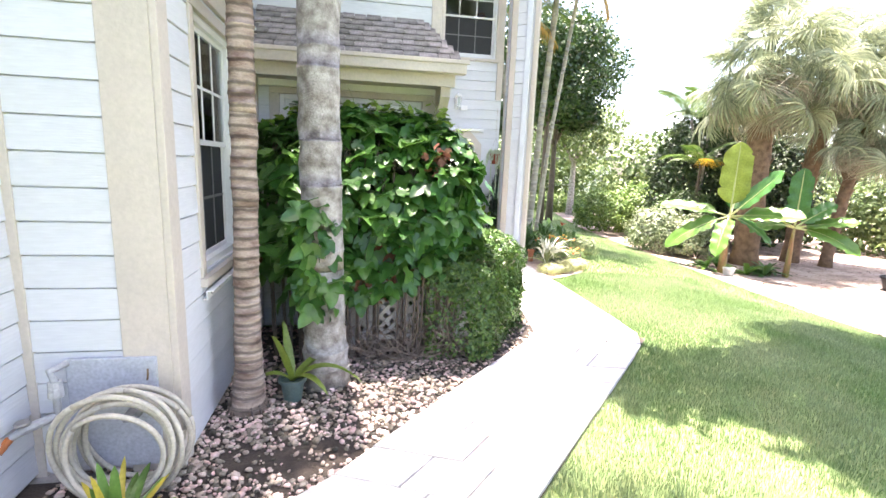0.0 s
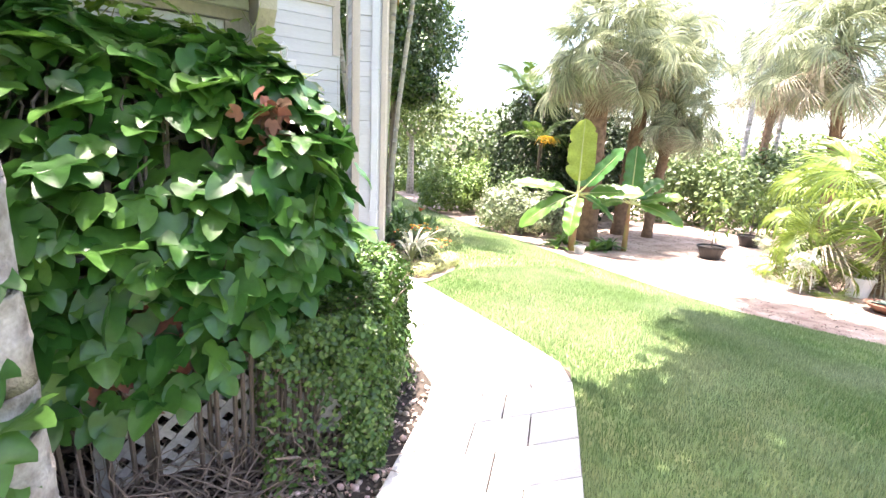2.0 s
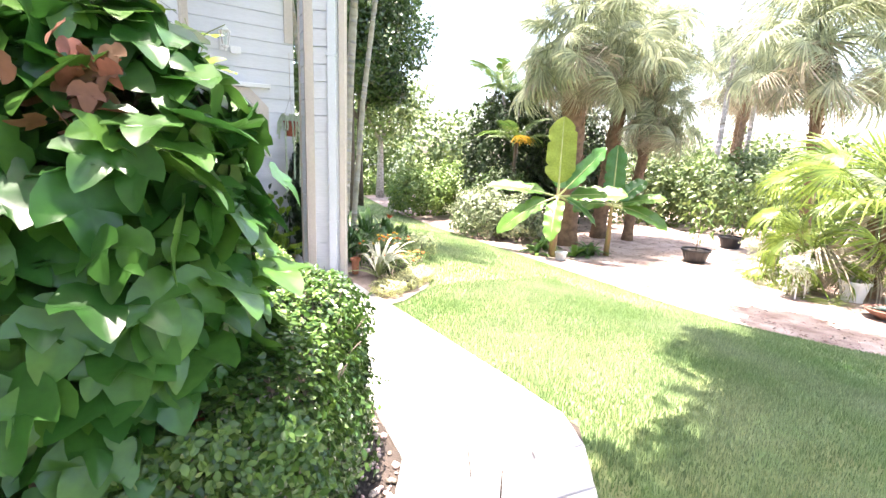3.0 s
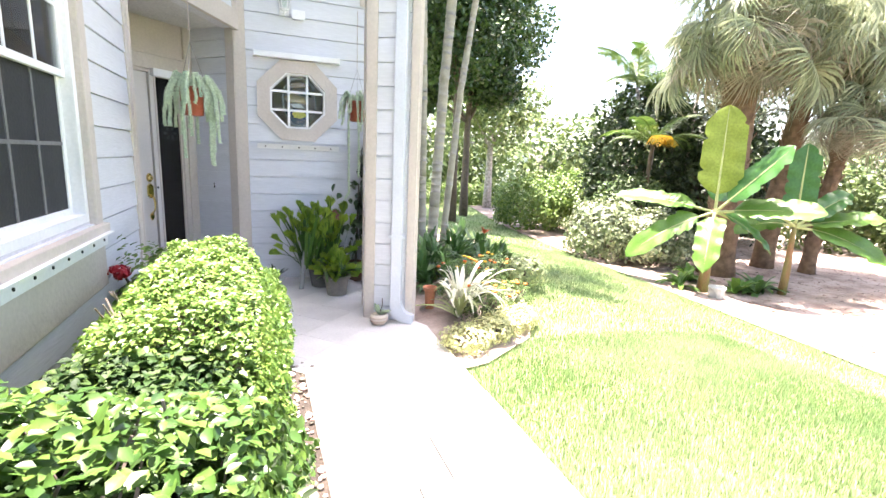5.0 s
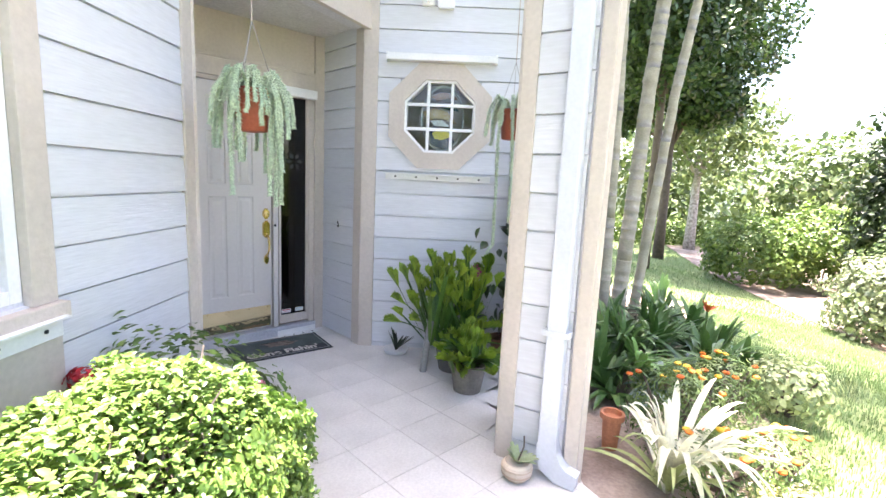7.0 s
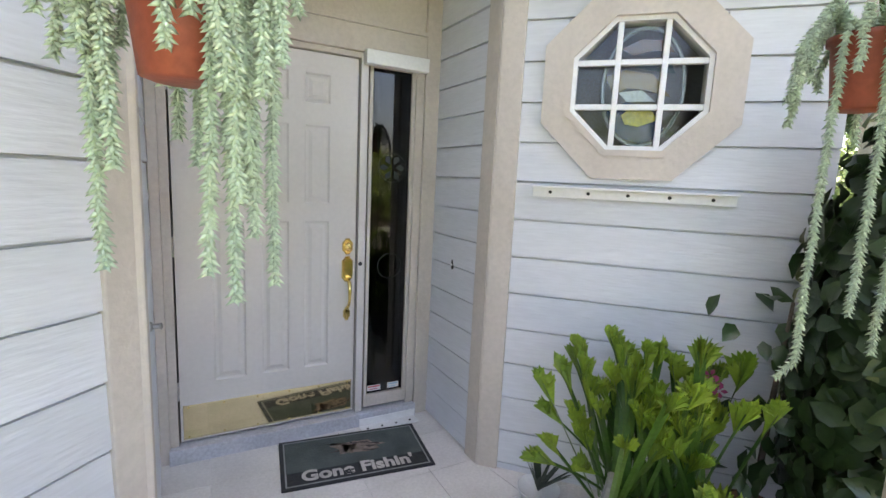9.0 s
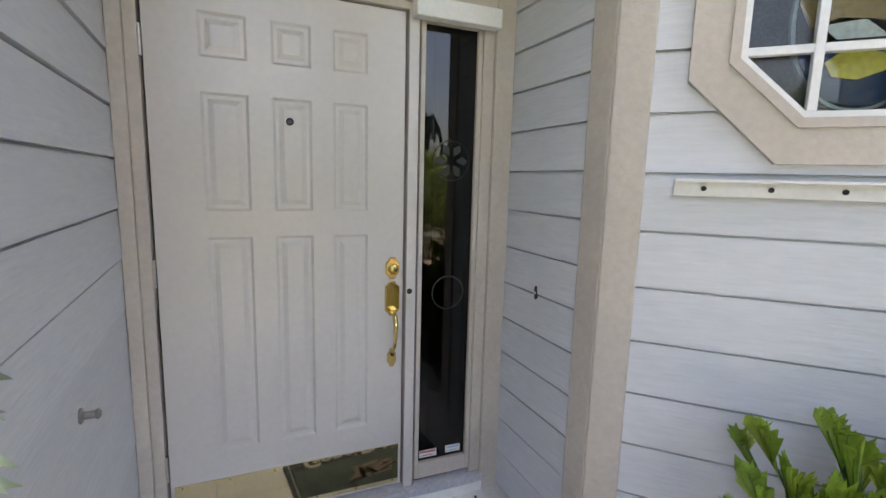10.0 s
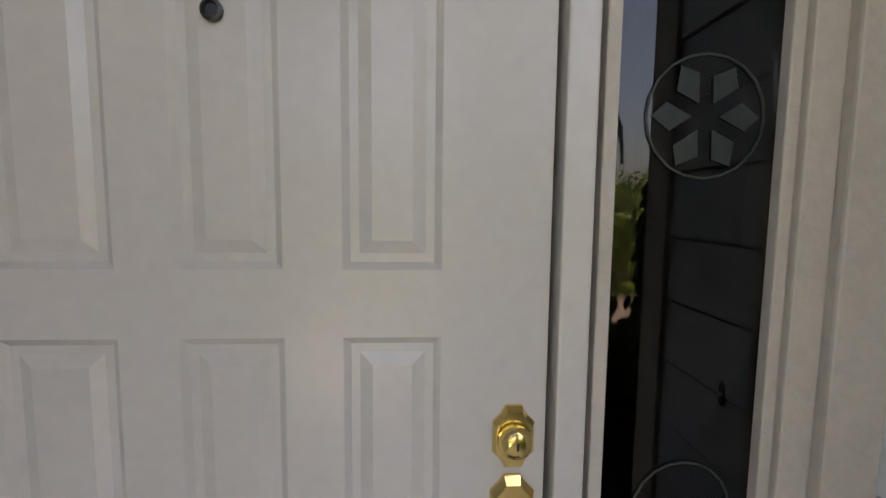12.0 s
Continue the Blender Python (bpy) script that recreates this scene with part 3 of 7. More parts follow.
def build_octagon():
    w = thing("window_6", w_oct.matrix_world @ Matrix.Translation((OCT[0] - 2.04, 0, OCT[1])), "octagonal window with nine panes and a beige surround", "window", kind="structure")
    part("surround", ring(octagon(0.442), octagon(0.315), -0.05, 0.0), TRIM, w)
    part("surround_inner", ring(octagon(0.335), octagon(0.306), -0.058, 0.05), TRIM, w)
    part("window_frame", ring(octagon(0.306), octagon(0.285), -0.035, 0.06), WHITE, w)
    r = 0.285 * math.cos(math.pi / 8)
    bars = []
    for c in (-0.095, 0.095):
        h = min(r, 0.285 * math.cos(math.pi / 8) * math.sqrt(2) - abs(c))
        bars += [((c - 0.012, -0.03, -h), (c + 0.012, 0.0, h)), ((-h, -0.028, c - 0.012), (h, -0.002, c + 0.012))]
    part("glazing_bars", boxes(*bars, bevel=0.003), WHITE, w)
    bm = bmesh.new()
    bm.faces.new([bm.verts.new((x, 0.01, z)) for x, z in octagon(0.29)])
    p = part("pane", bm, GLASS, w)
    p.visible_shadow = False
    # the coloured glass picture hanging inside, kept to plain shapes
    art = thing("window_ornament", w_oct.matrix_world @ Matrix.Translation((OCT[0] - 2.04 + 0.02, 0.045, OCT[1])), "oval coloured glass ornament hanging in the octagonal window", "ornament")
    part("rim", tube([(0.17 * math.cos(a), 0, 0.255 * math.sin(a)) for a in [2 * math.pi * k / 28 for k in range(29)]], 0.009, 6), mat("lead rim", (0.3, 0.33, 0.34), 0.4, metal=0.6), art)
    def blob(pts, col, y):
        bm = bmesh.new()
        vs = [bm.verts.new((x, y, z)) for x, z in pts]
        bm.faces.new(vs)
        back = [bm.verts.new((x, y + 0.004, z)) for x, z in pts]
        bm.faces.new(back[::-1])
        for k in range(len(vs)):
            bm.faces.new((vs[k - 1], back[k - 1], back[k], vs[k]))
        bmesh.ops.recalc_face_normals(bm, faces=bm.faces[:])
        part("glass_piece", bm, mat("coloured glass %.2f %.2f" % col[:2], col, 0.15, 0.2, 12), art)
    blob([(-0.15, -0.1), (-0.06, -0.06), (0.05, -0.09), (0.12, -0.2), (0.02, -0.245), (-0.09, -0.22)], (0.015, 0.04, 0.10), 0.01)
    blob([(-0.08, -0.12), (-0.03, -0.08), (0.05, -0.1), (0.08, -0.14), (0.0, -0.17), (-0.06, -0.16)], (0.75, 0.68, 0.12), 0.002)
    blob([(-0.16, 0.05), (-0.08, 0.08), (0.04, 0.06), (0.12, -0.04), (0.02, -0.01), (-0.06, 0.0), (-0.12, -0.03)], (0.36, 0.25, 0.11), 0.004)
    blob([(-0.10, -0.02), (0.0, -0.01), (0.06, -0.06), (-0.06, -0.06)], (0.78, 0.82, 0.84), 0.0)
    blob([(-0.1, 0.17), (-0.02, 0.21), (0.08, 0.2), (0.12, 0.15), (0.03, 0.16), (-0.05, 0.14)], (0.22, 0.10, 0.05), 0.006)
    blob([(-0.04, 0.09), (0.10, 0.13), (0.13, 0.06), (0.05, 0.07)], (0.03, 0.08, 0.10), 0.003)


build_octagon()
shutter_box(w_oct, OCT[0] - 2.04 - 0.43, OCT[0] - 2.04 + 0.43, 2.37, 0.10, 0.055, "white metal shutter header over the octagonal window")
shutter_track(w_oct, OCT[0] - 2.04 - 0.42, OCT[0] - 2.04 + 0.43, 1.50, label="white metal shutter track under the octagonal window", drop=0.05)


def build_door():
    """The front door with its kick plate, brass furniture and sidelight, in the frame of its wall: x along the wall, y inwards."""
    M = w_door.matrix_world
    off = (DL - Vector(ALC_L)).length
    fr = thing("door_frame", M @ Matrix.Translation((off, 0, 0)), "beige door frame with threshold and mullion", "door frame", kind="structure")
    W = 0.91
    part("jamb", boxes(((-0.045, -0.012, 0.09), (-0.006, 0.10, 2.16)), bevel=0.004), TRIM, fr)
    part("mullion", boxes(((W + 0.005, -0.012, 0.09), (W + 0.048, 0.10, 2.16)), bevel=0.004), DOORPAINT, fr)
    part("jamb", boxes(((W + 0.335, -0.012, 0.09), (W + 0.385, 0.10, 2.16)), bevel=0.004), TRIM, fr)
    part("head", boxes(((-0.006, -0.010, 2.135), (W + 0.335, 0.10, 2.165)), bevel=0.004), TRIM, fr)
    part("sill", boxes(((-0.05, -0.05, 0.0), (W + 0.39, 0.03, 0.095)), bevel=0.005), mat("threshold paint", (0.52, 0.53, 0.57), 0.5, 0.2, 4), fr)
    part("casing", boxes(((-0.09, -0.03, 0.0), (-0.045, 0.0, 2.9)), ((W + 0.385, -0.03, 0.0), (W + 0.475, 0.0, 2.9)), ((-0.045, -0.03, 2.165), (W + 0.385, 0.0, 2.30)), ((-0.045, -0.038, 2.30), (W + 0.385, 0.0, 2.325)), bevel=0.005), TRIM, fr)
    door = thing("door_1", M @ Matrix.Translation((off, 0.012, 0.105)), "closed beige panelled front door with brass kick plate", "door", kind="structure")
    H = 2.025
    bm = bmesh.new()
    box(bm, (0.003, 0.008, 0.0), (W - 0.003, 0.045, H))
    # rails and stiles stand proud of nine sunk panels
    cols = [(0.165, 0.32), (0.40, 0.54), (0.62, 0.755)]
    rows = [(0.31, 1.145), (1.240, 1.655), (1.77, 1.92)]
    xs = sorted({0.003, W - 0.003, *[c for p in cols for c in p]})
    zs = sorted({0.0, H, *[r for p in rows for r in p]})
    for a, b in zip(xs, xs[1:]):
        for c, d in zip(zs, zs[1:]):
            if any(abs(a - p[0]) < 1e-6 for p in cols) and any(abs(c - p[0]) < 1e-6 for p in rows):
                continue
            box(bm, (a, 0.0, c), (b, 0.008, d))
    bmesh.ops.remove_doubles(bm, verts=bm.verts, dist=1e-5)
    part("leaf", bm, DOORPAINT, door)
    for a, b in cols:
        for c, d in rows:
            pb = bmesh.new()
            o, i = 0.0, 0.032
            q = [[pb.verts.new(p) for p in ((a + e, y, c + e), (b - e, y, c + e), (b - e, y, d - e), (a + e, y, d - e))] for e, y in ((0.0, 0.0), (0.010, 0.0075), (0.022, 0.0075), (0.040, 0.001))]
            for m, n in zip(q, q[1:]):
                for k in range(4):
                    pb.faces.new((m[k], m[(k + 1) % 4], n[(k + 1) % 4], n[k]))
            pb.faces.new(q[-1])
            bmesh.ops.recalc_face_normals(pb, faces=pb.faces)
            if pb.faces[-1].normal.y > 0:
                bmesh.ops.reverse_faces(pb, faces=pb.faces[:])
            part("panel", pb, DOORPAINT, door)
    part("kick_plate", boxes(((0.015, -0.004, 0.01), (W - 0.015, -0.0005, 0.195)), bevel=0.001), KICK, door, "polished brass kick plate reflecting the floor")
    for k in range(6):
        for z in (0.022, 0.183):
            s = part("screw", lathe([(0.005, 0), (0.005, 0.002), (0.002, 0.003)], 8), BRASS, door)
            s.matrix_local = Matrix.Translation((0.04 + k * 0.166, -0.004, z)) @ Matrix.Rotation(radians(90), 4, "X")
    part("peephole", lathe([(0.014, 0), (0.014, 0.006), (0.010, 0.008), (0.008, 0.004)], 16), mat("peephole metal", (0.07, 0.07, 0.075), 0.3, metal=0.7), door).matrix_local = Matrix.Translation((0.460, 0.0, 1.572)) @ Matrix.Rotation(radians(90), 4, "X")
    # handle set: scalloped plates, grip and lower rose
    ux = W - 0.050
    def plate(cx, cz, w, h, y0, y1, nick, name, parent):
        pts = [(-w + nick, -h), (-nick, -h - 0.012), (nick, -h - 0.012), (w - nick, -h), (w, -h + nick), (w, h - nick), (w - nick, h), (nick, h + 0.012), (-nick, h + 0.012), (-w + nick, h), (-w, h - nick), (-w, -h + nick)]
        pb = bmesh.new()
        rings = [[pb.verts.new((cx + x * s, y, cz + z * s)) for x, z in pts] for s, y in ((1, y0), (1, y0 - 0.006), (0.86, y1))]
        for m, n in zip(rings, rings[1:]):
            for k in range(len(pts)):
                pb.faces.new((m[k], n[k], n[(k + 1) % len(pts)], m[(k + 1) % len(pts)]))
        pb.faces.new(rings[-1])
        bmesh.ops.recalc_face_normals(pb, faces=pb.faces)
        return part(name, pb, BRASS, parent)
    lock = plate(ux, 1.0, 0.030, 0.034, 0.0, -0.014, 0.012, "deadbolt", door)
    cyl = part("cylinder", lathe([(0.024, 0), (0.024, 0.012), (0.018, 0.022), (0.008, 0.023)], 18), BRASS, lock, smooth=True)
    cyl.matrix_local = Matrix.Translation((ux, -0.013, 1.0)) @ Matrix.Rotation(radians(90), 4, "X")
    key = part("keyhole", boxes(((-0.0015, -0.037, -0.005), (0.0015, -0.035, 0.005))), HOLE, lock)
    key.matrix_local = Matrix.Translation((ux, 0, 1.0))
    han = plate(ux, 0.868, 0.032, 0.062, 0.0, -0.016, 0.012, "door_handle", door)
    part("grip", tube([(ux, -0.014, 0.818), (ux, -0.05, 0.80), (ux, -0.065, 0.76), (ux, -0.062, 0.70), (ux, -0.045, 0.665), (ux, -0.02, 0.645), (ux, -0.012, 0.62)], [0.008, 0.011, 0.010, 0.008, 0.008, 0.010, 0.010], 10), BRASS, han, smooth=True)
    part("thumb_latch", boxes(((ux - 0.010, -0.045, 0.826), (ux + 0.010, -0.014, 0.832)), bevel=0.002), BRASS, han)
    plate(ux, 0.605, 0.020, 0.028, 0.0, -0.014, 0.009, "lower_rose", han)
    part("strike", lathe([(0.012, 0), (0.012, 0.004)], 12), HOLE, door).matrix_local = Matrix.Translation((W + 0.02, -0.022, 0.90)) @ Matrix.Rotation(radians(90), 4, "X")
    for z in (0.28, 1.02, 1.80):
        part("hinge", tube([(-0.004, -0.012, z - 0.05), (-0.004, -0.012, z + 0.05)], 0.007, 8), mat("hinge metal", (0.5, 0.48, 0.45), 0.35, metal=0.8), door)
    # sidelight
    sl = thing("window_7", M @ Matrix.Translation((off + W + 0.06, 0, 0)), "narrow dark sidelight beside the front door", "window", kind="structure")
    part("window_frame", boxes(((0.0, 0.0, 0.11), (0.02, 0.05, 2.13)), ((0.255, 0.0, 0.11), (0.275, 0.05, 2.13)), ((0.02, 0.0, 0.11), (0.255, 0.05, 0.185)), ((0.02, 0.0, 2.10), (0.255, 0.05, 2.13)), bevel=0.003), TRIM, sl)
    part("pane", boxes(((0.02, 0.018, 0.185), (0.255, 0.024, 2.10))), glass_mat("sidelight glass", (0.22, 0.22, 0.22), 0.0, 1.55), sl)
    et = mat("etched glass", (0.018, 0.028, 0.026), 0.5, 0.3)
    for zc, r in ((1.56, 0.085), (0.98, 0.075)):
        part("etched_ring", tube([(0.15 + r * math.cos(a), 0.016, zc + r * math.sin(a)) for a in [2 * math.pi * k / 20 for k in range(21)]], 0.002, 4), et, sl)
        if zc > 1.2:
            pb = bmesh.new()
            for k in range(6):
                a = k * math.pi / 3
                pb.faces.new([pb.verts.new((0.15 + q * math.cos(a + e), 0.0155, zc + q * math.sin(a + e))) for q, e in ((0.02, 0.0), (0.06, -0.32), (0.078, 0.0), (0.055, 0.38))])
            part("etched_leaf", pb, et, sl)
    part("curtain", boxes(((0.10, 0.10, 0.12), (0.26, 0.12, 2.1))), mat("dark curtain", (0.035, 0.03, 0.028), 0.9, 0.4, 3, stretch=(8, 8, 0.3)), sl)
    for a, b, c in ((0.03, 0.115, (0.55, 0.12, 0.12)), (0.16, 0.235, (0.3, 0.5, 0.6))):
        part("sticker", boxes(((a, 0.0155, 0.20), (b, 0.0175, 0.235))), mat("sticker white", (0.75, 0.74, 0.73), 0.5, 0.05), sl)
        part("sticker_print", boxes(((a + 0.005, 0.0148, 0.222), (b - 0.005, 0.0155, 0.231)), ((a + 0.01, 0.0148, 0.207), (b - 0.02, 0.0155, 0.212))), mat("sticker ink", c, 0.5, 0.1), sl)
    hb = thing("shutter_header", M @ Matrix.Translation((off + W + 0.015, 0, 2.10)), "white metal shutter header over the sidelight", "shutter header")
    part("cover", boxes(((0, -0.07, 0), (0.37, -0.013, 0.075)), bevel=0.006), WHITE, hb)
    st = thing("floor_track", M @ Matrix.Translation((off + W + 0.02, 0, 0)), "white angled metal shutter track on the porch floor", "shutter track")
    part("rail", boxes(((0, -0.13, 0.016), (0.36, -0.052, 0.021)), ((0, -0.058, 0.021), (0.36, -0.052, 0.065)), bevel=0.001), WHITE, st)
    for k in range(4):
        s = part("screw", lathe([(0.007, 0), (0.007, 0.004)], 8), HOLE, st)
        s.matrix_local = Matrix.Translation((0.04 + k * 0.09, -0.10, 0.021))


build_door()
# alcove ceiling and the beam across its mouth
cb = bmesh.new()
f = cb.faces.new([cb.verts.new((x, y, 2.64)) for x, y in [(1.40, 8.42), (2.03, 9.81), (1.585, 10.25), (0.53, 9.197)]])
g = bmesh.ops.extrude_face_region(cb, geom=[f])
bmesh.ops.translate(cb, vec=(0, 0, 0.05), verts=[v for v in g['geom'] if isinstance(v, bmesh.types.BMVert)])
bmesh.ops.recalc_face_normals(cb, faces=cb.faces)
tagged(part("ceiling", cb, mat("soffit paint", (0.56, 0.55, 0.54), 0.7, 0.08)), "shaded painted ceiling of the door alcove", "ceiling", kind="structure")
w_beam = wall("wall_over_alcove", (1.42, 8.42), (2.05, 9.83), 2.62, 6.2, "siding wall above the door alcove", first=0.16, start=0.02)
bl = (Vector((2.05, 9.83)) - Vector((1.42, 8.42))).length
trim("beam_board", w_beam, 0.0, bl, 2.60, 2.78, 0.045)
trim("corner_board", w_beam, bl - 0.10, bl, 2.78, 6.2, 0.034)


def build_bell(wall_ob, u, z, name, label):
    b = thing(name, wall_ob.matrix_world @ Matrix.Translation((u, -0.019, z)), label, "doorbell")
    part("plate", lathe([(0.011, 0), (0.011, 0.006), (0.008, 0.008)], 16), mat("bell bronze", (0.05, 0.045, 0.04), 0.35, metal=0.6), b).matrix_local = Matrix.Diagonal((1, 1, 2.6, 1)) @ Matrix.Rotation(radians(90), 4, "X")
    part("button", lathe([(0.006, 0), (0.006, 0.004)], 12), WHITE, b).matrix_local = Matrix.Translation((0, -0.008, 0)) @ Matrix.Rotation(radians(90), 4, "X")


build_bell(w_alc_r, 0.28, 1.03, "doorbell", "small dark oval doorbell with a white button")
lt = thing("wall_latch", w_alc_l.matrix_world @ Matrix.Translation((0.55, -0.02, 0.93)), "small metal stud on the alcove siding", "wall stud")
part("rosette", lathe([(0.018, 0), (0.018, 0.006), (0.009, 0.01), (0.009, 0.03), (0.013, 0.036), (0.006, 0.042)], 14), mat("dull steel", (0.4, 0.39, 0.37), 0.35, metal=0.9), lt).matrix_local = Matrix.Rotation(radians(90), 4, "X")

# pillar trim and downspout
for pw in PILLAR_WALLS:
    L = pw.bound_box[6][0]
    trim("corner_board", pw, -0.012, 0.07, 0.0, 6.0, 0.03)
    trim("corner_board", pw, L - 0.055, L + 0.012, 0.0, 6.0, 0.032)
sp = thing("downspout", PILLAR_WALLS[0].matrix_world @ Matrix.Translation((0.275, -0.032, 0)), "pale painted metal downspout with an elbow at its foot", "downspout")
part("pipe", boxes(((-0.045, -0.062, 0.20), (0.045, 0.0, 5.9)), bevel=0.008), SPOUT, sp)
eb = bmesh.new()
prev = None
for x0, z0, x1, z1 in [(-0.047, 0.21, 0.047, 0.21), (-0.045, 0.14, 0.055, 0.17), (-0.02, 0.07, 0.075, 0.13), (0.05, 0.025, 0.105, 0.105), (0.15, 0.018, 0.16, 0.092)]:
    r = [eb.verts.new((x0, -0.066, z0)), eb.verts.new((x1, -0.066, z1)), eb.verts.new((x1, -0.002, z1)), eb.verts.new((x0, -0.002, z0))]
    if prev:
        for k in range(4):
            eb.faces.new((prev[k], prev[(k + 1) % 4], r[(k + 1) % 4], r[k]))
    prev = r
eb.faces.new(prev)
bmesh.ops.recalc_face_normals(eb, faces=eb.faces)
part("elbow", eb, SPOUT, sp)
for z in (0.75, 2.6, 4.4):
    part("strap", boxes(((-0.065, -0.066, z), (0.065, -0.002, z + 0.03)), bevel=0.003), SPOUT, sp)


# small roof over the second window
def build_pent():
    ro = thing("pent_roof", Matrix(), "small weathered shingle roof over the window", "roof", kind="structure")
    x0, x1, y0, y1, z0, z1 = -0.30, 1.52, 4.82, 5.25, 2.62, 3.05
    bm = bmesh.new()
    vs = [bm.verts.new(p) for p in ((x0, y0, z0), (x1, y0, z0), (1.18, y1, z1), (x0, y1, z1), (x1, y1, z0), (x0, y1, z0))]
    for q in ((0, 1, 2, 3), (1, 4, 2), (0, 5, 4, 1), (0, 3, 5), (3, 2, 4, 5)):
        bm.faces.new([vs[k] for k in q])
    bmesh.ops.recalc_face_normals(bm, faces=bm.faces)
    part("deck", bm, TRIM, ro)
    part("gutter", boxes(((x0, y0 - 0.10, z0 - 0.12), (x1 + 0.04, y0 - 0.005, z0 - 0.02)), ((x0, y0 - 0.12, z0 - 0.04), (x1 + 0.06, y0 - 0.095, z0 - 0.005)), bevel=0.006), TRIM, ro)
    part("fascia", boxes(((x0, y0 + 0.02, z0 - 0.22), (x1 - 0.04, y0 + 0.06, z0 - 0.02)), bevel=0.005), TRIM, ro)
    part("soffit", boxes(((x0, y0 + 0.06, z0 - 0.20), (x1 - 0.06, y1 - 0.02, z0 - 0.18))), TRIM, ro)
    # bracket with a curved underside at the corner
    for xb in (1.36,):
        bm = bmesh.new()
        prof = [(y1 - 0.02, 2.42), (y0 + 0.08, 2.42), (y0 + 0.10, 2.32), (y0 + 0.20, 2.24), (y1 - 0.12, 2.12), (y1 - 0.06, 2.0), (y1 - 0.02, 2.0)]
        a = [bm.verts.new((xb, y, z)) for y, z in prof]
        b = [bm.verts.new((xb + 0.09, y, z)) for y, z in prof]
        bm.faces.new(a)
        bm.faces.new(b[::-1])
        for k in range(len(prof)):
            bm.faces.new((a[k], b[k], b[(k + 1) % len(prof)], a[(k + 1) % len(prof)]))
        bmesh.ops.recalc_face_normals(bm, faces=bm.faces)
        part("bracket", bm, TRIM, ro)
    rows = 7
    sb = {}
    slope = Vector((0, y1 - y0, z1 - z0))
    for r in range(rows):
        f = r / rows
        xr = x1 - (x1 - 1.18) * f
        x = x0 + (0.05 if r % 2 else 0.0)
        while x < xr - 0.03:
            w = min(random.choice((0.11, 0.14, 0.17, 0.2)), xr - x)
            key = round(w, 2)
            if key not in sb:
                me = bpy.data.meshes.new("shingle")
                q = boxes(((0, -0.02, 0.0), (key - 0.006, 0.13, 0.016)), bevel=0.0)
                q.to_mesh(me)
                q.free()
                me.materials.append(SHINGLE)
                sb[key] = me
            s = new("shingle", sb[key])
            s.parent = ro
            p = Vector((x, y0, z0)) + slope * f
            s.matrix_local = Matrix.Translation(p + Vector((0, -0.01, 0.008 + random.uniform(0, 0.006)))) @ Matrix.Rotation(math.atan2(slope.z, slope.y) - 0.08, 4, "X") @ Matrix.Rotation(random.uniform(-0.02, 0.02), 4, "Z")
            x += w


build_pent()


# lantern
def build_lantern():
    l = thing("wall_lantern", Matrix.Translation((2.52, 9.81, 2.95)), "white metal and glass wall lantern", "lantern")
    part("backplate", boxes(((-0.05, -0.02, -0.16), (0.05, 0.0, 0.10)), bevel=0.01), WHITE, l)
    part("arm", tube([(0, -0.02, -0.02), (0, -0.09, 0.03), (0, -0.13, 0.10)], 0.008, 8), WHITE, l)
    cage = part("roof_cap", lathe([(0.005, 0.13), (0.03, 0.10), (0.075, 0.06), (0.07, 0.05)], 6), WHITE, l)
    cage.location = (0, -0.13, 0.0)
    for k in range(6):
        a = k * math.pi / 3
        b = part("cage_bar", tube([(0.07 * math.cos(a), -0.13 + 0.07 * math.sin(a), 0.05), (0.045 * math.cos(a), -0.13 + 0.045 * math.sin(a), -0.12)], 0.005, 5), WHITE, l)
    part("glass_cup", lathe([(0.062, 0.05), (0.04, -0.11)], 6, False), GLASS, l).location = (0, -0.13, 0)
    part("finial", lathe([(0.045, -0.12), (0.04, -0.135), (0.012, -0.15), (0.014, -0.17), (0.003, -0.185)], 8), WHITE, l).location = (0, -0.13, 0)
    j = thing("junction_box", Matrix.Translation((2.66, 9.81, 2.80)), "small pale outlet box on the siding", "outlet box")
    part("box", boxes(((-0.06, -0.05, -0.03), (0.06, 0.0, 0.05)), bevel=0.006), WHITE, j)
    part("lid", boxes(((-0.065, -0.058, -0.035), (0.065, -0.050, 0.055)), bevel=0.003), WHITE, j)


build_lantern()

# ---- leaf shapes ----
OVAL_V = [(0, 0, 0), (-0.30, 0.35, 0.10), (0.30, 0.35, 0.10), (0, 0.40, 0), (-0.26, 0.68, 0.06), (0.26, 0.68, 0.06), (0, 1.0, -0.12)]
OVAL_F = [(0, 3, 1), (0, 2, 3), (1, 3, 4), (3, 2, 5), (4, 3, 6), (3, 5, 6)]
SLIM_V = [(0, 0, 0), (-0.14, 0.4, 0.05), (0.14, 0.4, 0.05), (0, 0.45, 0), (0, 1.0, -0.15)]
SLIM_F = [(0, 3, 1), (0, 2, 3), (1, 3, 4), (3, 2, 4)]
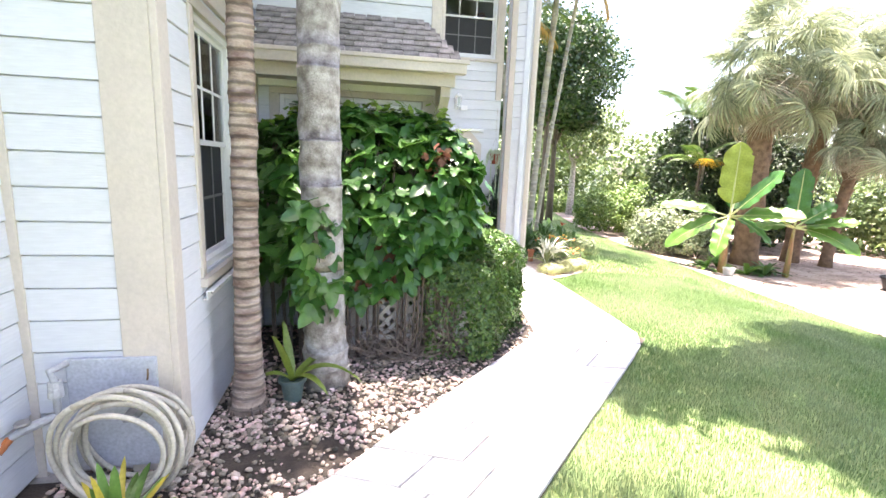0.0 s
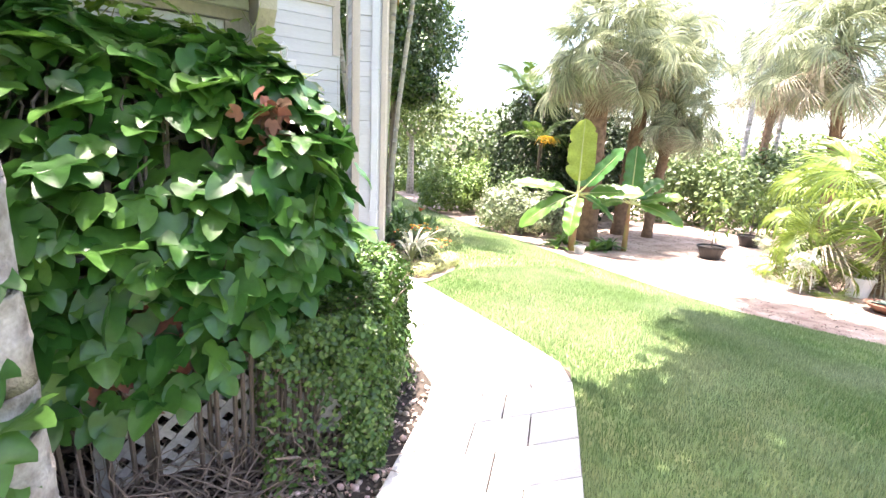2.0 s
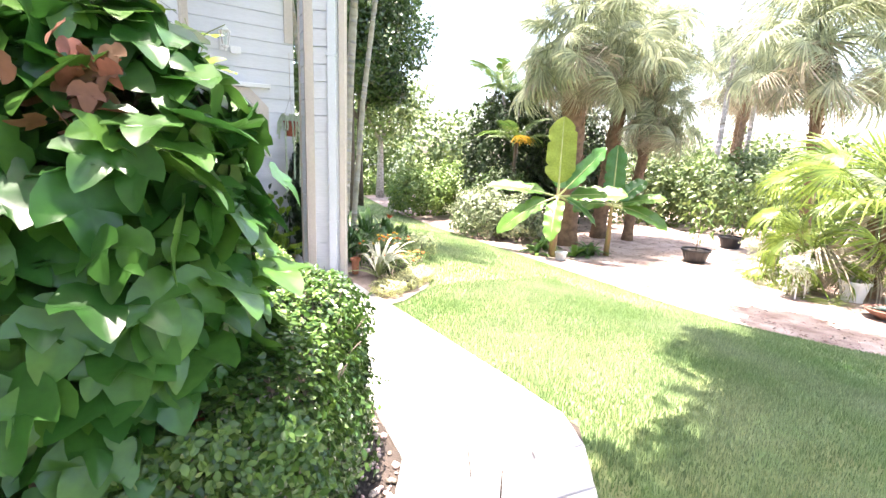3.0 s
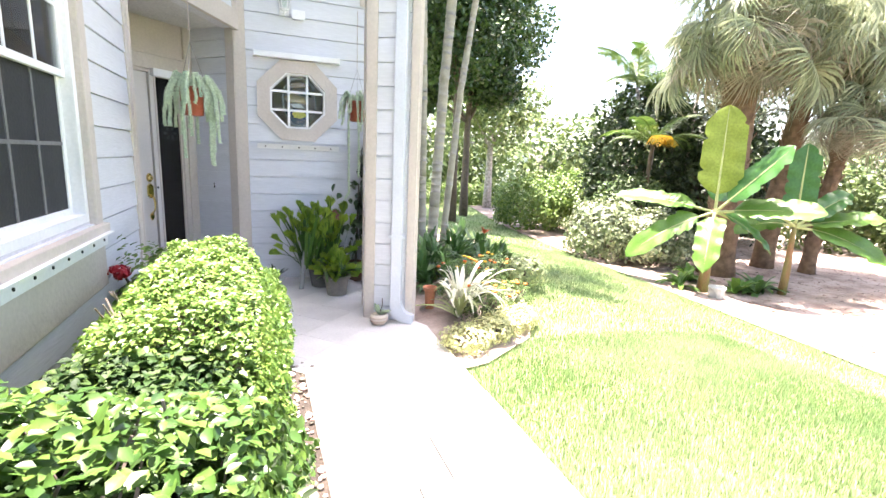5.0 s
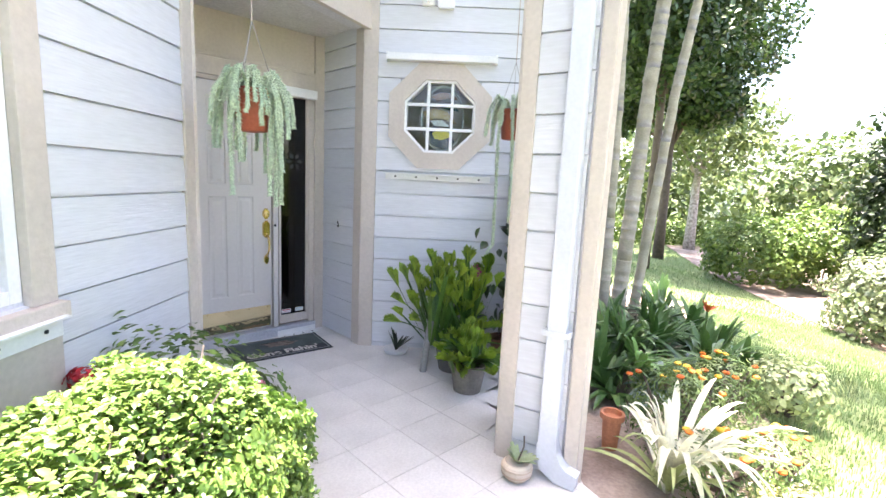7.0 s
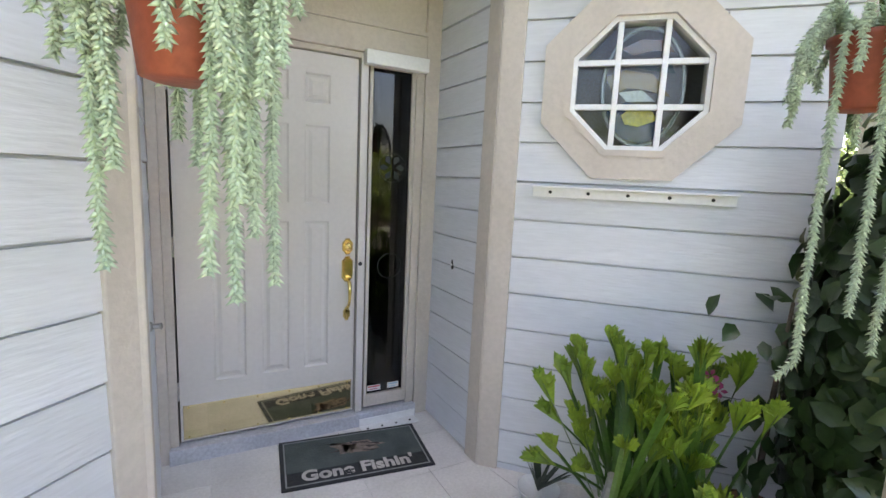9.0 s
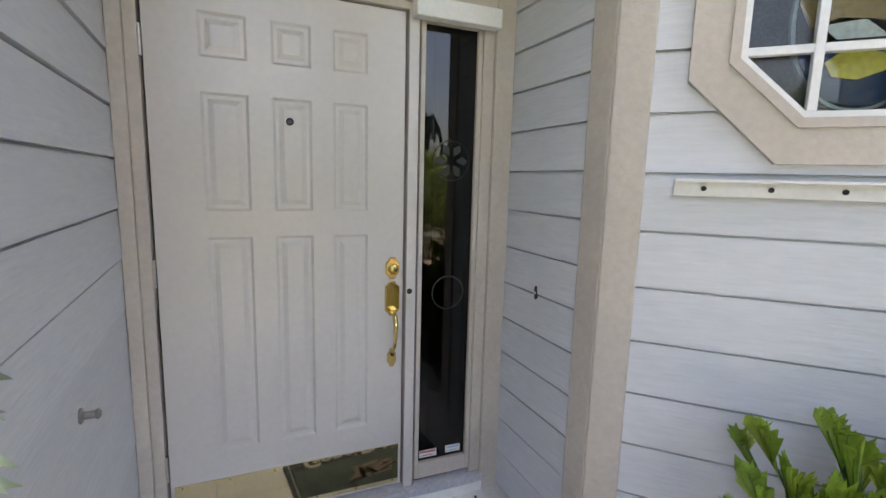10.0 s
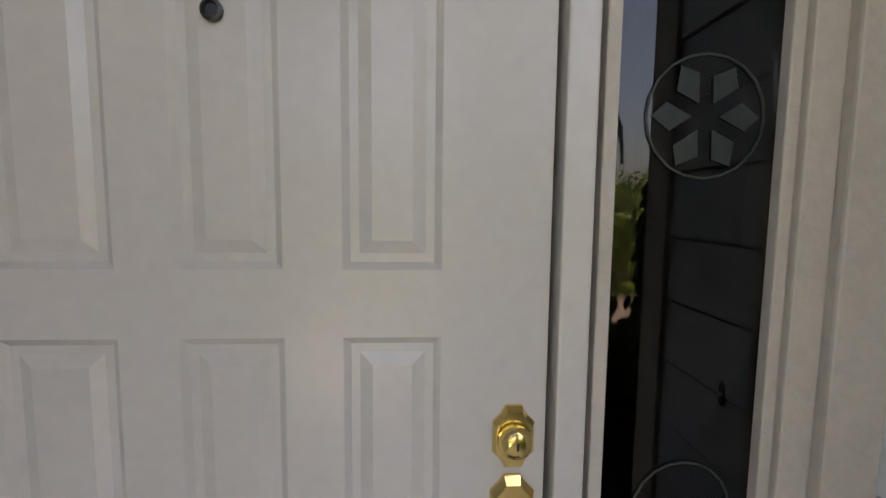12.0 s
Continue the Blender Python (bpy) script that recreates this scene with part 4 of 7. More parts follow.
# three-lobed vine leaf
def vine_leaf():
    """A three-lobed leaf with rounded bays, creased along its veins and bent down at the tip."""
    out = [(0.0, 0.02), (-0.16, -0.07), (-0.36, 0.02), (-0.50, 0.22), (-0.58, 0.45), (-0.56, 0.62), (-0.42, 0.58), (-0.30, 0.56), (-0.27, 0.72), (-0.19, 0.92), (-0.08, 1.06), (0.0, 1.12)]
    out += [(-x, y) for x, y in out[-2:0:-1]]
    def lift(x, y):
        return 0.16 * abs(x) - 0.22 * x * x - 0.24 * max(0.0, y - 0.45) ** 2 + 0.03 * math.sin(9 * y + 5 * abs(x))
    V = [(x, y, lift(x, y)) for x, y in out] + [(x * 0.5, 0.42 + (y - 0.42) * 0.5, lift(x * 0.5, 0.42 + (y - 0.42) * 0.5) - 0.015) for x, y in out] + [(0.0, 0.42, -0.02)]
    n = len(out)
    F = []
    for k in range(n):
        j = (k + 1) % n
        F += [(j, k, n + k, n + j), (n + j, n + k, 2 * n)]
    return V, F


VINE_V, VINE_F = vine_leaf()


def surface_leaves(pts, normals, size, leaf, material, name, parent, jitter=0.5, droop=None, label="", kind="stuff"):
    M = frames_at(np.asarray(pts), np.asarray(normals), size, jitter=jitter, up=droop)
    me = scatter_mesh(name, *leaf, [material], M)
    return placed(name, me, None, parent, label, True)


def shell(n, centre, radii, rough=0.25, low=-1.0, inner=0.75, seed=0, lumps=3.0):
    """n points near the skin of a lumpy ellipsoid, with outward normals."""
    d = RNG.normal(0, 1, (n, 3))
    d /= np.linalg.norm(d, axis=1)[:, None]
    d = d[d[:, 2] > low]
    k = np.array([noise.noise(Vector(v) * lumps + Vector((seed * 7.3, seed * 1.7, 0))) for v in d])
    r = (1 + rough * k) * (inner + (1 - inner) * np.sqrt(RNG.random(len(d))))
    return d * r[:, None] * np.array(radii) + np.array(centre), d / np.array(radii)


def shrub(name, x, y, radii, n, size, material, label, leaf=(OVAL_V, OVAL_F), z=None, rough=0.35, seed=1, stems=6, category="shrub", lift=0.9, group=""):
    g = fall(x, y) if z is None else z
    t = thing(name, Matrix.Translation((x, y, g)), label, category, group)
    sb = bmesh.new()
    for k in range(stems):
        a = k * 2.4
        tube([(0.05 * math.cos(a), 0.05 * math.sin(a), 0), (0.3 * radii[0] * math.cos(a), 0.3 * radii[1] * math.sin(a), radii[2] * 0.6), (0.6 * radii[0] * math.cos(a), 0.6 * radii[1] * math.sin(a), radii[2] * 1.3)], [0.025, 0.016, 0.006], 5, sb)
    part("stems", sb, BARK, t)
    p, nn = shell(n, (0, 0, radii[2] * lift), radii, rough, -0.75, 0.6, seed)
    surface_leaves(p, nn + np.array([0, 0, 0.4]), size * RNG.uniform(0.7, 1.3, len(p))[:, None], leaf, material, "crown", t, 0.6)
    return t


def tree(name, x, y, height, trunk_r, clumps, n, size, material, label, lean=(0, 0), bark=None, z=None):
    g = fall(x, y) if z is None else z
    t = thing(name, Matrix.Translation((x, y, g)), label, "tree")
    tb = bmesh.new()
    top = Vector((lean[0], lean[1], height))
    tube([(0, 0, -0.05), (lean[0] * 0.2, lean[1] * 0.2, height * 0.3), (lean[0] * 0.6, lean[1] * 0.6, height * 0.7), top], [trunk_r * 1.3, trunk_r, trunk_r * 0.8, trunk_r * 0.5], 10, tb)
    for c, r in clumps:
        tube([top * 0.75, (top * 0.75 + Vector(c)) / 2 + Vector((0, 0, 0.2)), c], [trunk_r * 0.45, trunk_r * 0.3, trunk_r * 0.1], 6, tb)
    part("trunk", tb, bark or BARK, t, smooth=True)
    P, N = [], []
    for i, (c, r) in enumerate(clumps):
        a, b = shell(n // len(clumps), c, r, 0.4, -1, 0.35, i + 1)
        P.append(a)
        N.append(b)
    P, N = np.concatenate(P), np.concatenate(N)
    surface_leaves(P, N + np.array([0, 0, 0.5]), size * RNG.uniform(0.7, 1.3, len(P))[:, None], (OVAL_V, OVAL_F), material, "crown", t, 0.7)
    return t


def fan_leaf(segments=34, spread=300, droop=0.5):
    """A fan palm leaf of unit radius: folded segments round a hub, their outer halves bending over and hanging."""
    V, F = [], []
    for k in range(segments):
        a = radians(-spread / 2 + spread * (k + 0.5) / segments)
        w = radians(spread / segments) * 0.27
        L = 0.80 + 0.20 * math.cos(a * 0.6) + random.uniform(-0.10, 0.10)
        hang = droop * random.uniform(0.45, 1.5)
        i = len(V)
        twist = random.uniform(-0.05, 0.05)
        for r, ww, dz in ((0.05, w * 1.5, 0.0), (0.36, w * 1.15, -0.02), (0.58, w * 0.8, -0.03 - hang * 0.16), (0.72, w * 0.42, -0.06 - hang * 0.42)):
            for sd in (-1, 1):
                V.append((math.sin(a + sd * ww + twist * r) * r * L, math.cos(a + sd * ww + twist * r) * r * L, dz + (0.035 if sd > 0 else -0.015) * r))
        V.append((math.sin(a + twist) * L * (0.95 - 0.17 * hang), math.cos(a + twist) * L * (0.95 - 0.17 * hang), -0.1 - hang * 0.80))
        F += [(i, i + 1, i + 3, i + 2), (i + 2, i + 3, i + 5, i + 4), (i + 4, i + 5, i + 7, i + 6), (i + 6, i + 7, i + 8)]
    return V, F


def fan_palm(name, x, y, height, trunk_r, n_leaf, radius, label, lean=(0, 0), dry=14, leaf_mat=None, bark=None, z=None, sag=0.62):
    g = fall(x, y) if z is None else z
    t = thing(name, Matrix.Translation((x, y, g)), label, "palm tree")
    tb = bmesh.new()
    n = 16
    tube([(lean[0] * (k / n) ** 1.5, lean[1] * (k / n) ** 1.5, height * k / n - 0.05) for k in range(n + 1)], [trunk_r * (1.25 if k == 0 else 1.0 + 0.08 * (k % 2) - 0.15 * k / n) for k in range(n + 1)], 12, tb)
    part("trunk", tb, bark or FIBRE, t, smooth=True)
    boots = bmesh.new()
    for k in range(int(height * 14)):
        zz = height * (0.15 + 0.85 * k / (height * 14))
        a = k * 2.4
        f = (zz / height) ** 1.5
        c = Vector((lean[0] * f, lean[1] * f, zz))
        o = Vector((math.cos(a), math.sin(a), 0))
        box(boots, (-0.03, -0.006, 0), (0.03, 0.012, 0.16), Matrix.Translation(c + o * trunk_r * 0.92) @ Matrix.Rotation(a - math.pi / 2, 4, "Z") @ Matrix.Rotation(radians(-24), 4, "X"))
    part("leaf_bases", boots, bark or FIBRE, t)
    top = Vector((lean[0], lean[1], height))
    def fans(count, elev, mat_, nm, dr, rr):
        shapes = [fan_leaf(36, random.uniform(220, 300), dr * random.uniform(0.8, 1.2)) for _ in range(5)]
        Ms = [[] for _ in shapes]
        sb = bmesh.new()
        for k in range(count):
            a = k * 2.39996 + random.uniform(-0.3, 0.3)
            e = radians(random.uniform(*elev))
            L = rr * random.uniform(0.45, 1.05)
            d = Vector((math.cos(a) * math.cos(e), math.sin(a) * math.cos(e), math.sin(e)))
            hub = top + d * L + Vector((0, 0, -0.12 * L))
            tube([top, top + d * L * 0.5 + Vector((0, 0, 0.06 * L)), hub], [0.03, 0.02, 0.012], 4, sb)
            f = (d + Vector((0, 0, -0.35))).normalized()
            zax = (Vector((0, 0, 1)) - f * f.z)
            zax = (zax.normalized() + Vector((random.uniform(-.9, .9), random.uniform(-.9, .9), 0))).normalized()
            yax = (f - zax * f.dot(zax)).normalized()
            xax = yax.cross(zax)
            s = rr * random.uniform(0.42, 0.68)
            m = np.eye(4)
            m[:3, 0], m[:3, 1], m[:3, 2], m[:3, 3] = np.array(xax) * s, np.array(yax) * s, np.array(zax) * s, np.array(hub)
            Ms[k % 5].append(m)
        part(nm + "_stalks", sb, mat_, t)
        V, F = [], []
        for (fv, ff), group in zip(shapes, Ms):
            for m in group:
                i = len(V)
                V += [tuple(q) for q in np.array(fv) @ m[:3, :3].T + m[:3, 3]]
                F += [tuple(i + j for j in f) for f in ff]
        me = bpy.data.meshes.new(nm)
        me.from_pydata(V, [], F)
        placed(nm, me, mat_, t)
    fans(n_leaf, (-50, 82), leaf_mat or PALMLEAF, "fronds", sag, radius)
    if dry:
        fans(dry, (-75, -25), DRYLEAF, "dry_fronds", 0.9, radius * 0.85)
    return t


def feather_frond(length, leaflets=34, leaf_len=0.42, arch=0.5, hang=0.5):
    """Verts and faces of an arching feather frond along +y."""
    V, F = [], []
    def at(s):
        return Vector((0, length * s * (1 - 0.12 * s), length * arch * (s - 1.25 * s * s)))
    for k in range(leaflets):
        s = 0.12 + 0.88 * k / leaflets
        p = at(s)
        L = leaf_len * (0.45 + 0.55 * math.sin(math.pi * min(1, s * 0.9 + 0.1)))
        for sd in (-1, 1):
            i = len(V)
            d = Vector((sd * 0.85, 0.5, 0.1 - hang * 0.3)).normalized()
            q = p + d * L * 0.55
            e = p + d * L + Vector((0, 0, -hang * L * 0.55))
            w = Vector((0, 0.016, 0))
            V += [tuple(p - w), tuple(p + w), tuple(q - w), tuple(q + w), tuple(e)]
            F += [(i, i + 1, i + 3, i + 2), (i + 2, i + 3, i + 4)]
    r = 0.012
    prev = None
    for k in range(9):
        p = at(k / 8)
        i = len(V)
        V += [(p.x - r, p.y, p.z), (p.x + r, p.y, p.z), (p.x, p.y, p.z - r * 1.5)]
        if prev is not None:
            for a, b in ((0, 1), (1, 2), (2, 0)):
                F.append((prev + a, prev + b, i + b, i + a))
        prev = i
    return V, F


def frond_ring(name, centre, count, elev, length, material, parent, seed=0, **kw):
    V, F = feather_frond(length, **kw)
    Ms = []
    for k in range(count):
        a = k * 2.39996 + seed
        e = radians(random.uniform(*elev))
        m = Matrix.Translation(centre) @ Matrix.Rotation(a, 4, "Z") @ Matrix.Rotation(e, 4, "X") @ Matrix.Scale(random.uniform(0.8, 1.1), 4)
        Ms.append(np.array(m))
    return placed(name, scatter_mesh(name, V, F, [material], np.array(Ms)), None, parent)


def strap(length, width, rise, droop, n=8, taper=0.7, fold=0.25):
    """An arching strap leaf along +y: verts and faces, with a crease down the middle."""
    V, F = [], []
    for k in range(n + 1):
        s = k / n
        w = width * (1 - taper * s ** 2) * (0.55 + 0.45 * min(1, s * 4)) * (1 if k < n else 0.05)
        y = length * (s * math.cos(rise) + 0.0)
        z = length * (s * math.sin(rise) - droop * s * s)
        V += [(-w / 2, y, z + fold * w), (0, y, z), (w / 2, y, z + fold * w)]
        if k:
            i = 3 * k
            F += [(i - 3, i - 2, i + 1, i), (i - 2, i - 1, i + 2, i + 1)]
    return V, F


def rosette(name, parent, count, length, width, material, elev=(15, 80), droop=0.5, seed=0.0, z=0.0, taper=0.7, label=""):
    me_parts = []
    V, F = [], []
    for k in range(count):
        e = radians(elev[0] + (elev[1] - elev[0]) * ((k * 0.618) % 1))
        v, f = strap(length * random.uniform(0.75, 1.1), width * random.uniform(0.8, 1.1), e, droop * random.uniform(0.6, 1.2), taper=taper)
        m = Matrix.Translation((0, 0, z)) @ Matrix.Rotation(k * 2.39996 + seed + random.uniform(-.2, .2), 4, "Z")
        i = len(V)
        V += [tuple(m @ Vector(p)) for p in v]
        F += [tuple(i + q for q in g) for g in f]
    me = bpy.data.meshes.new(name)
    me.from_pydata(V, [], F)
    return placed(name, me, material, parent, label, True)


def pot(name, parent, r, h, material, lip=0.012):
    return part(name, lathe([(r * 0.72, 0), (r * 0.95, h * 0.85), (r + lip, h * 0.86), (r + lip, h), (r - 0.004, h), (r - 0.01, h * 0.88), (r * 0.3, h * 0.86)], 22), material, parent)


def banana(name, x, y, height, leaves, label, z=None, trunk=0.09):
    """leaves: (azimuth, elevation, length, width, droop, roll, material) of each blade."""
    g = fall(x, y) if z is None else z
    t = thing(name, Matrix.Translation((x, y, g)), label, "banana plant")
    part("stalk", tube([(0, 0, -0.03), (0.02, 0, height * 0.35), (0.03, 0.01, height * 0.7), (0.04, 0.01, height)], [trunk, trunk * 0.85, trunk * 0.62, trunk * 0.4], 12), mat("banana stalk", (0.28, 0.15, 0.08), 0.7, 0.5, 6, tint=(0.24, 0.28, 0.08), stretch=(1, 1, 0.3)), t, smooth=True)
    rib = mat("banana midrib", (0.42, 0.47, 0.2), 0.5, 0.2)
    for az, el, L, W, dr, roll, m in leaves:
        n = 34
        bm = bmesh.new()
        rows = []
        stem = 0.16 * L
        def at(s):
            q = s * L
            return Vector((0, q * math.cos(el) * (1 - 0.12 * s), q * math.sin(el) - dr * L * s * s))
        nl = nr = 1.0
        for k in range(n + 1):
            s = k / n
            w = W * min(1.0, (s / 0.16)) ** 0.55 * min(1.0, (1.001 - s) / 0.20) ** 0.6 * (1 - 0.12 * s)
            nl = 0.8 if random.random() < 0.10 else min(1.0, nl + 0.12)
            nr = 0.8 if random.random() < 0.10 else min(1.0, nr + 0.12)
            c = at((stem + (L - stem) * s) / L)
            e = (at(min(1, s + 0.02)) - at(max(0, s - 0.02))).normalized()
            side = Vector((1, 0, 0))
            side = (Matrix.Rotation(roll, 3, e) @ side)
            up = side.cross(e)
            row = []
            for q in (-1, -0.66, -0.33, 0, 0.33, 0.66, 1):
                k2 = (nl if q < 0 else nr) if abs(q) == 1 else 1
                row.append(bm.verts.new(c + side * (q * w * 0.5 * k2) + up * (w * (0.20 * abs(q) - 0.13 * q * q) + 0.014 * math.sin(26 * s + q * 2.4) * abs(q))))
            rows.append(row)
        for a, b in zip(rows, rows[1:]):
            for q in range(6):
                bm.faces.new((a[q], a[q + 1], b[q + 1], b[q]))
        ob = part("leaf_blade", bm, m, t, smooth=True)
        ob.matrix_local = Matrix.Translation((0.04, 0.01, height - 0.05)) @ Matrix.Rotation(az, 4, "Z")
        part("midrib", tube([at(k / 10) - Vector((0, 0, 0.012)) for k in range(11)], [0.026 - 0.0021 * k for k in range(11)], 6), rib, ob)
    return t

# ---- plants by the house ----
def ringed_trunk(name, pts, r0, r1, ring_step, material, label, flare=1.5, ridge=0.04, sides=20):
    t = thing(name, Matrix.Translation((*pts[0][:2], 0)), label, "palm tree")
    base = Vector((*pts[0][:2], 0))
    bm = bmesh.new()
    total = pts[-1][2] - pts[0][2]
    P, R = [], []
    z = pts[0][2]
    i = 0
    def centre(z):
        for a, b in zip(pts, pts[1:]):
            if a[2] <= z <= b[2] + 1e-6:
                f = (z - a[2]) / (b[2] - a[2])
                return Vector(a).lerp(Vector(b), f)
        return Vector(pts[-1])
    while z < pts[-1][2]:
        s = (z - pts[0][2]) / total
        r = (r0 + (r1 - r0) * s) * (1 + (flare - 1) * math.exp(-(z - pts[0][2]) * 5.0))
        for dz, q in ((0, 1.0), (ring_step * 0.72, 1.0 - ridge * 0.3), (ring_step * 0.86, 1.0 + ridge), (ring_step * 0.97, 1.0 + ridge)):
            P.append(centre(z + dz) - base)
            R.append(r * q * (1 + random.uniform(-0.012, 0.012)))
        z += ring_step * random.uniform(0.85, 1.15)
    tube(P, R, sides, bm)
    for v in bm.verts:
        k = noise.noise(v.co * 7) * 0.012
        d = Vector((v.co.x, v.co.y, 0))
        v.co.x += k
        v.co.y += k * 0.7
    part("trunk", bm, material, t, smooth=True)
    return t


palm_one = ringed_trunk("palm_tree", [(-0.12, 3.55, 0), (-0.11, 3.56, 0.5), (-0.085, 3.55, 2.0), (-0.09, 3.58, 6.6)], 0.083, 0.066, 0.062, TRUNK_A, "slender ringed palm trunk in the pebble bed")
frond_ring("fronds", (0.03, 0.03, 6.6), 8, (0, 60), 2.4, FOLIAGE, palm_one, 0.3, leaflets=30, leaf_len=0.5)
palm_two = ringed_trunk("palm_tree", [(0.37, 3.93, 0), (0.36, 3.94, 0.6), (0.335, 3.94, 2.0), (0.32, 4.0, 7.2)], 0.150, 0.135, 0.155, TRUNK_B, "thick pale lichen-spotted palm trunk beside the vine", 1.25, 0.012, 26)
frond_ring("fronds", (-0.05, 0.07, 7.2), 9, (0, 60), 3.0, FOLIAGE, palm_two, 1.1, leaflets=34, leaf_len=0.6)
# root skirt of the slender palm
rs = bmesh.new()
for k in range(26):
    a = 2 * math.pi * k / 26
    r = random.uniform(0.10, 0.15)
    tube([(0.08 * math.cos(a), 0.08 * math.sin(a), random.uniform(0.06, 0.16)), (r * 0.9 * math.cos(a), r * 0.9 * math.sin(a), 0.04), (r * math.cos(a), r * math.sin(a), -0.01)], [0.010, 0.009, 0.006], 5, rs)
part("root_skirt", rs, BARK, palm_one)


def vine_front(u, v):
    """The skin of the vine heap: u from 0 (house side, behind the thick trunk) to 1 (walkway end), v from 0 (hem) to 1 (crest)."""
    x = -0.25 + 1.93 * u
    crest = 2.10 - 0.35 * max(0, (u - 0.72) / 0.28) ** 2 - 0.30 * max(0, (0.25 - u) / 0.25) ** 1.5
    hem = 0.72 + 0.10 * math.sin(u * 9) - 0.22 * math.exp(-((u - 0.33) / 0.09) ** 2) + 0.16 * max(0, u - 0.7) / 0.3
    z = hem + (crest - hem) * (1 - (1 - v) ** 1.6)
    f = v ** 2.2
    y = 4.14 + 0.60 * f - 0.05 * math.sin(v * 3.1) + 0.38 * max(0, (u - 0.82) / 0.18) ** 2 + 0.10 * max(0, (0.2 - u) / 0.2)
    return x, y, z


def build_vine():
    t = thing("flowering_vine", Matrix.Translation((0.9, 4.5, 0)), "dense green three-lobed leaf vine heaped over a lattice", "vine")
    P, N = [], []
    k = 0
    while len(P) < 1250:
        u, v = random.random(), random.random()
        x, y, z = vine_front(u, v)
        e = 1e-2
        a = Vector(vine_front(min(u + e, 1), v)) - Vector((x, y, z))
        b = Vector(vine_front(u, min(v + e, 1))) - Vector((x, y, z))
        n = a.cross(b)
        n = n.normalized() if n.length > 1e-9 else Vector((0, -1, 0.3))
        if n.y > 0.2:
            n = -n
        lump = noise.noise(Vector((x * 2.6, y * 2.6, z * 2.6)))
        d = 0.12 * lump - random.random() ** 2 * 0.24
        P.append(tuple(Vector((x, y, z)) + n * d - Vector((0.9, 4.5, 0))))
        N.append(tuple(n * 0.7 + Vector((0, -0.1, 0.75))))
    # crest running back to the wall, and the side along the walk
    for k in range(700):
        u = random.random()
        x, y, z = vine_front(u, 1.0)
        s = random.random()
        P.append((x * (1 - 0.2 * s) - 0.9, y + s * 0.55 - 4.5, z - 0.10 * s + random.uniform(-0.06, 0.05)))
        N.append((0, -0.2, 1.0))
    for k in range(420):
        s, v = random.random(), random.random()
        x, y, z = vine_front(1.0, v)
        P.append((x - 0.45 * s + random.uniform(-0.12, 0.02) - 0.9, 4.42 + s * 0.7 - 4.5, z + random.uniform(-0.05, 0.05)))
        N.append((0.9, -0.2, 0.45))
    # leaves that climb round the thick trunk
    for k in range(80):
        a, z = random.uniform(3.2, 5.7), random.betavariate(1.4, 1.2) * 0.85 + 0.58
        r = random.uniform(0.17, 0.25)
        P.append((0.355 + r * math.cos(a) - 0.06 - 0.9, 3.94 + r * math.sin(a) - 4.5 + 0.06, z))
        N.append((math.cos(a), math.sin(a), 0.5))
    P, N = np.array(P), np.array(N)
    surface_leaves(P, N, 0.15 * RNG.uniform(0.5, 1.3, len(P))[:, None], (VINE_V, VINE_F), VINE, "leaves", t, 0.6, (0, -0.3, -1))
    # young pale leaves along the crest
    Q = np.array([np.array(vine_front(random.random(), 1.0)) + RNG.normal(0, 0.05, 3) + (-0.9, 0.1 - 4.5, 0.03) for k in range(230)])
    surface_leaves(Q, np.tile((0, -0.3, 1.0), (len(Q), 1)), 0.075 * RNG.uniform(0.6, 1.3, len(Q))[:, None], (VINE_V, VINE_F), YOUNG, "young_leaves", t, 0.4)
    sb = bmesh.new()
    for k in range(46):
        u = random.random()
        p = [Vector(vine_front(min(max(u + random.uniform(-.05, .05), 0), 1), v)) + Vector((random.uniform(-.05, .05) - 0.9, 0.10 + random.uniform(-.03, .06) - 4.5, 0)) for v in (0.0, 0.3, 0.6, 0.9)]
        p = [Vector((p[0].x, p[0].y + 0.1, 0.02))] + p
        tube(p, [0.012, 0.010, 0.008, 0.006, 0.004], 5, sb)
    part("stems", sb, BARK, t)
    wisp = bmesh.new()
    for k in range(16):
        x, y, z = vine_front(random.random(), 1.0)
        a = Vector((x - 0.9, y - 4.5 + 0.1, z))
        b = a + Vector((random.uniform(-.12, .16), random.uniform(-.1, .1), random.uniform(0.08, 0.26)))
        tube([a, (a + b) / 2 + Vector((0.03, 0, 0.03)), b], [0.003, 0.0025, 0.002], 4, wisp)
    part("tendrils", wisp, mat("tendril", (0.3, 0.33, 0.12), 0.6), t)
    bm = bmesh.new()
    d = []
    c = Vector(vine_front(0.78, 0.55)) + Vector((-0.9, -0.05 - 4.5, 0))
    for k in range(34):
        d.append(c + Vector((random.gauss(0, 0.035), random.gauss(0, 0.02), random.gauss(0, 0.06))))
    surface_leaves(np.array(d), np.tile((0, -1, 0.2), (34, 1)), 0.06, (VINE_V, VINE_F), DEADLEAF, "withered_leaves", t, 0.9, (0, 0, -1), "rust-brown withered leaves")
    d = np.array([Vector(vine_front(random.random(), random.random() * 0.25)) + Vector((-0.9, 0.12 - 4.5, -0.1 * random.random())) for k in range(120)])
    surface_leaves(d, np.tile((0, -1, 0.1), (120, 1)), 0.10, (VINE_V, VINE_F), DEADLEAF, "dead_hem_leaves", t, 0.9, (0, 0, -1), "brown dead leaves under the hem")


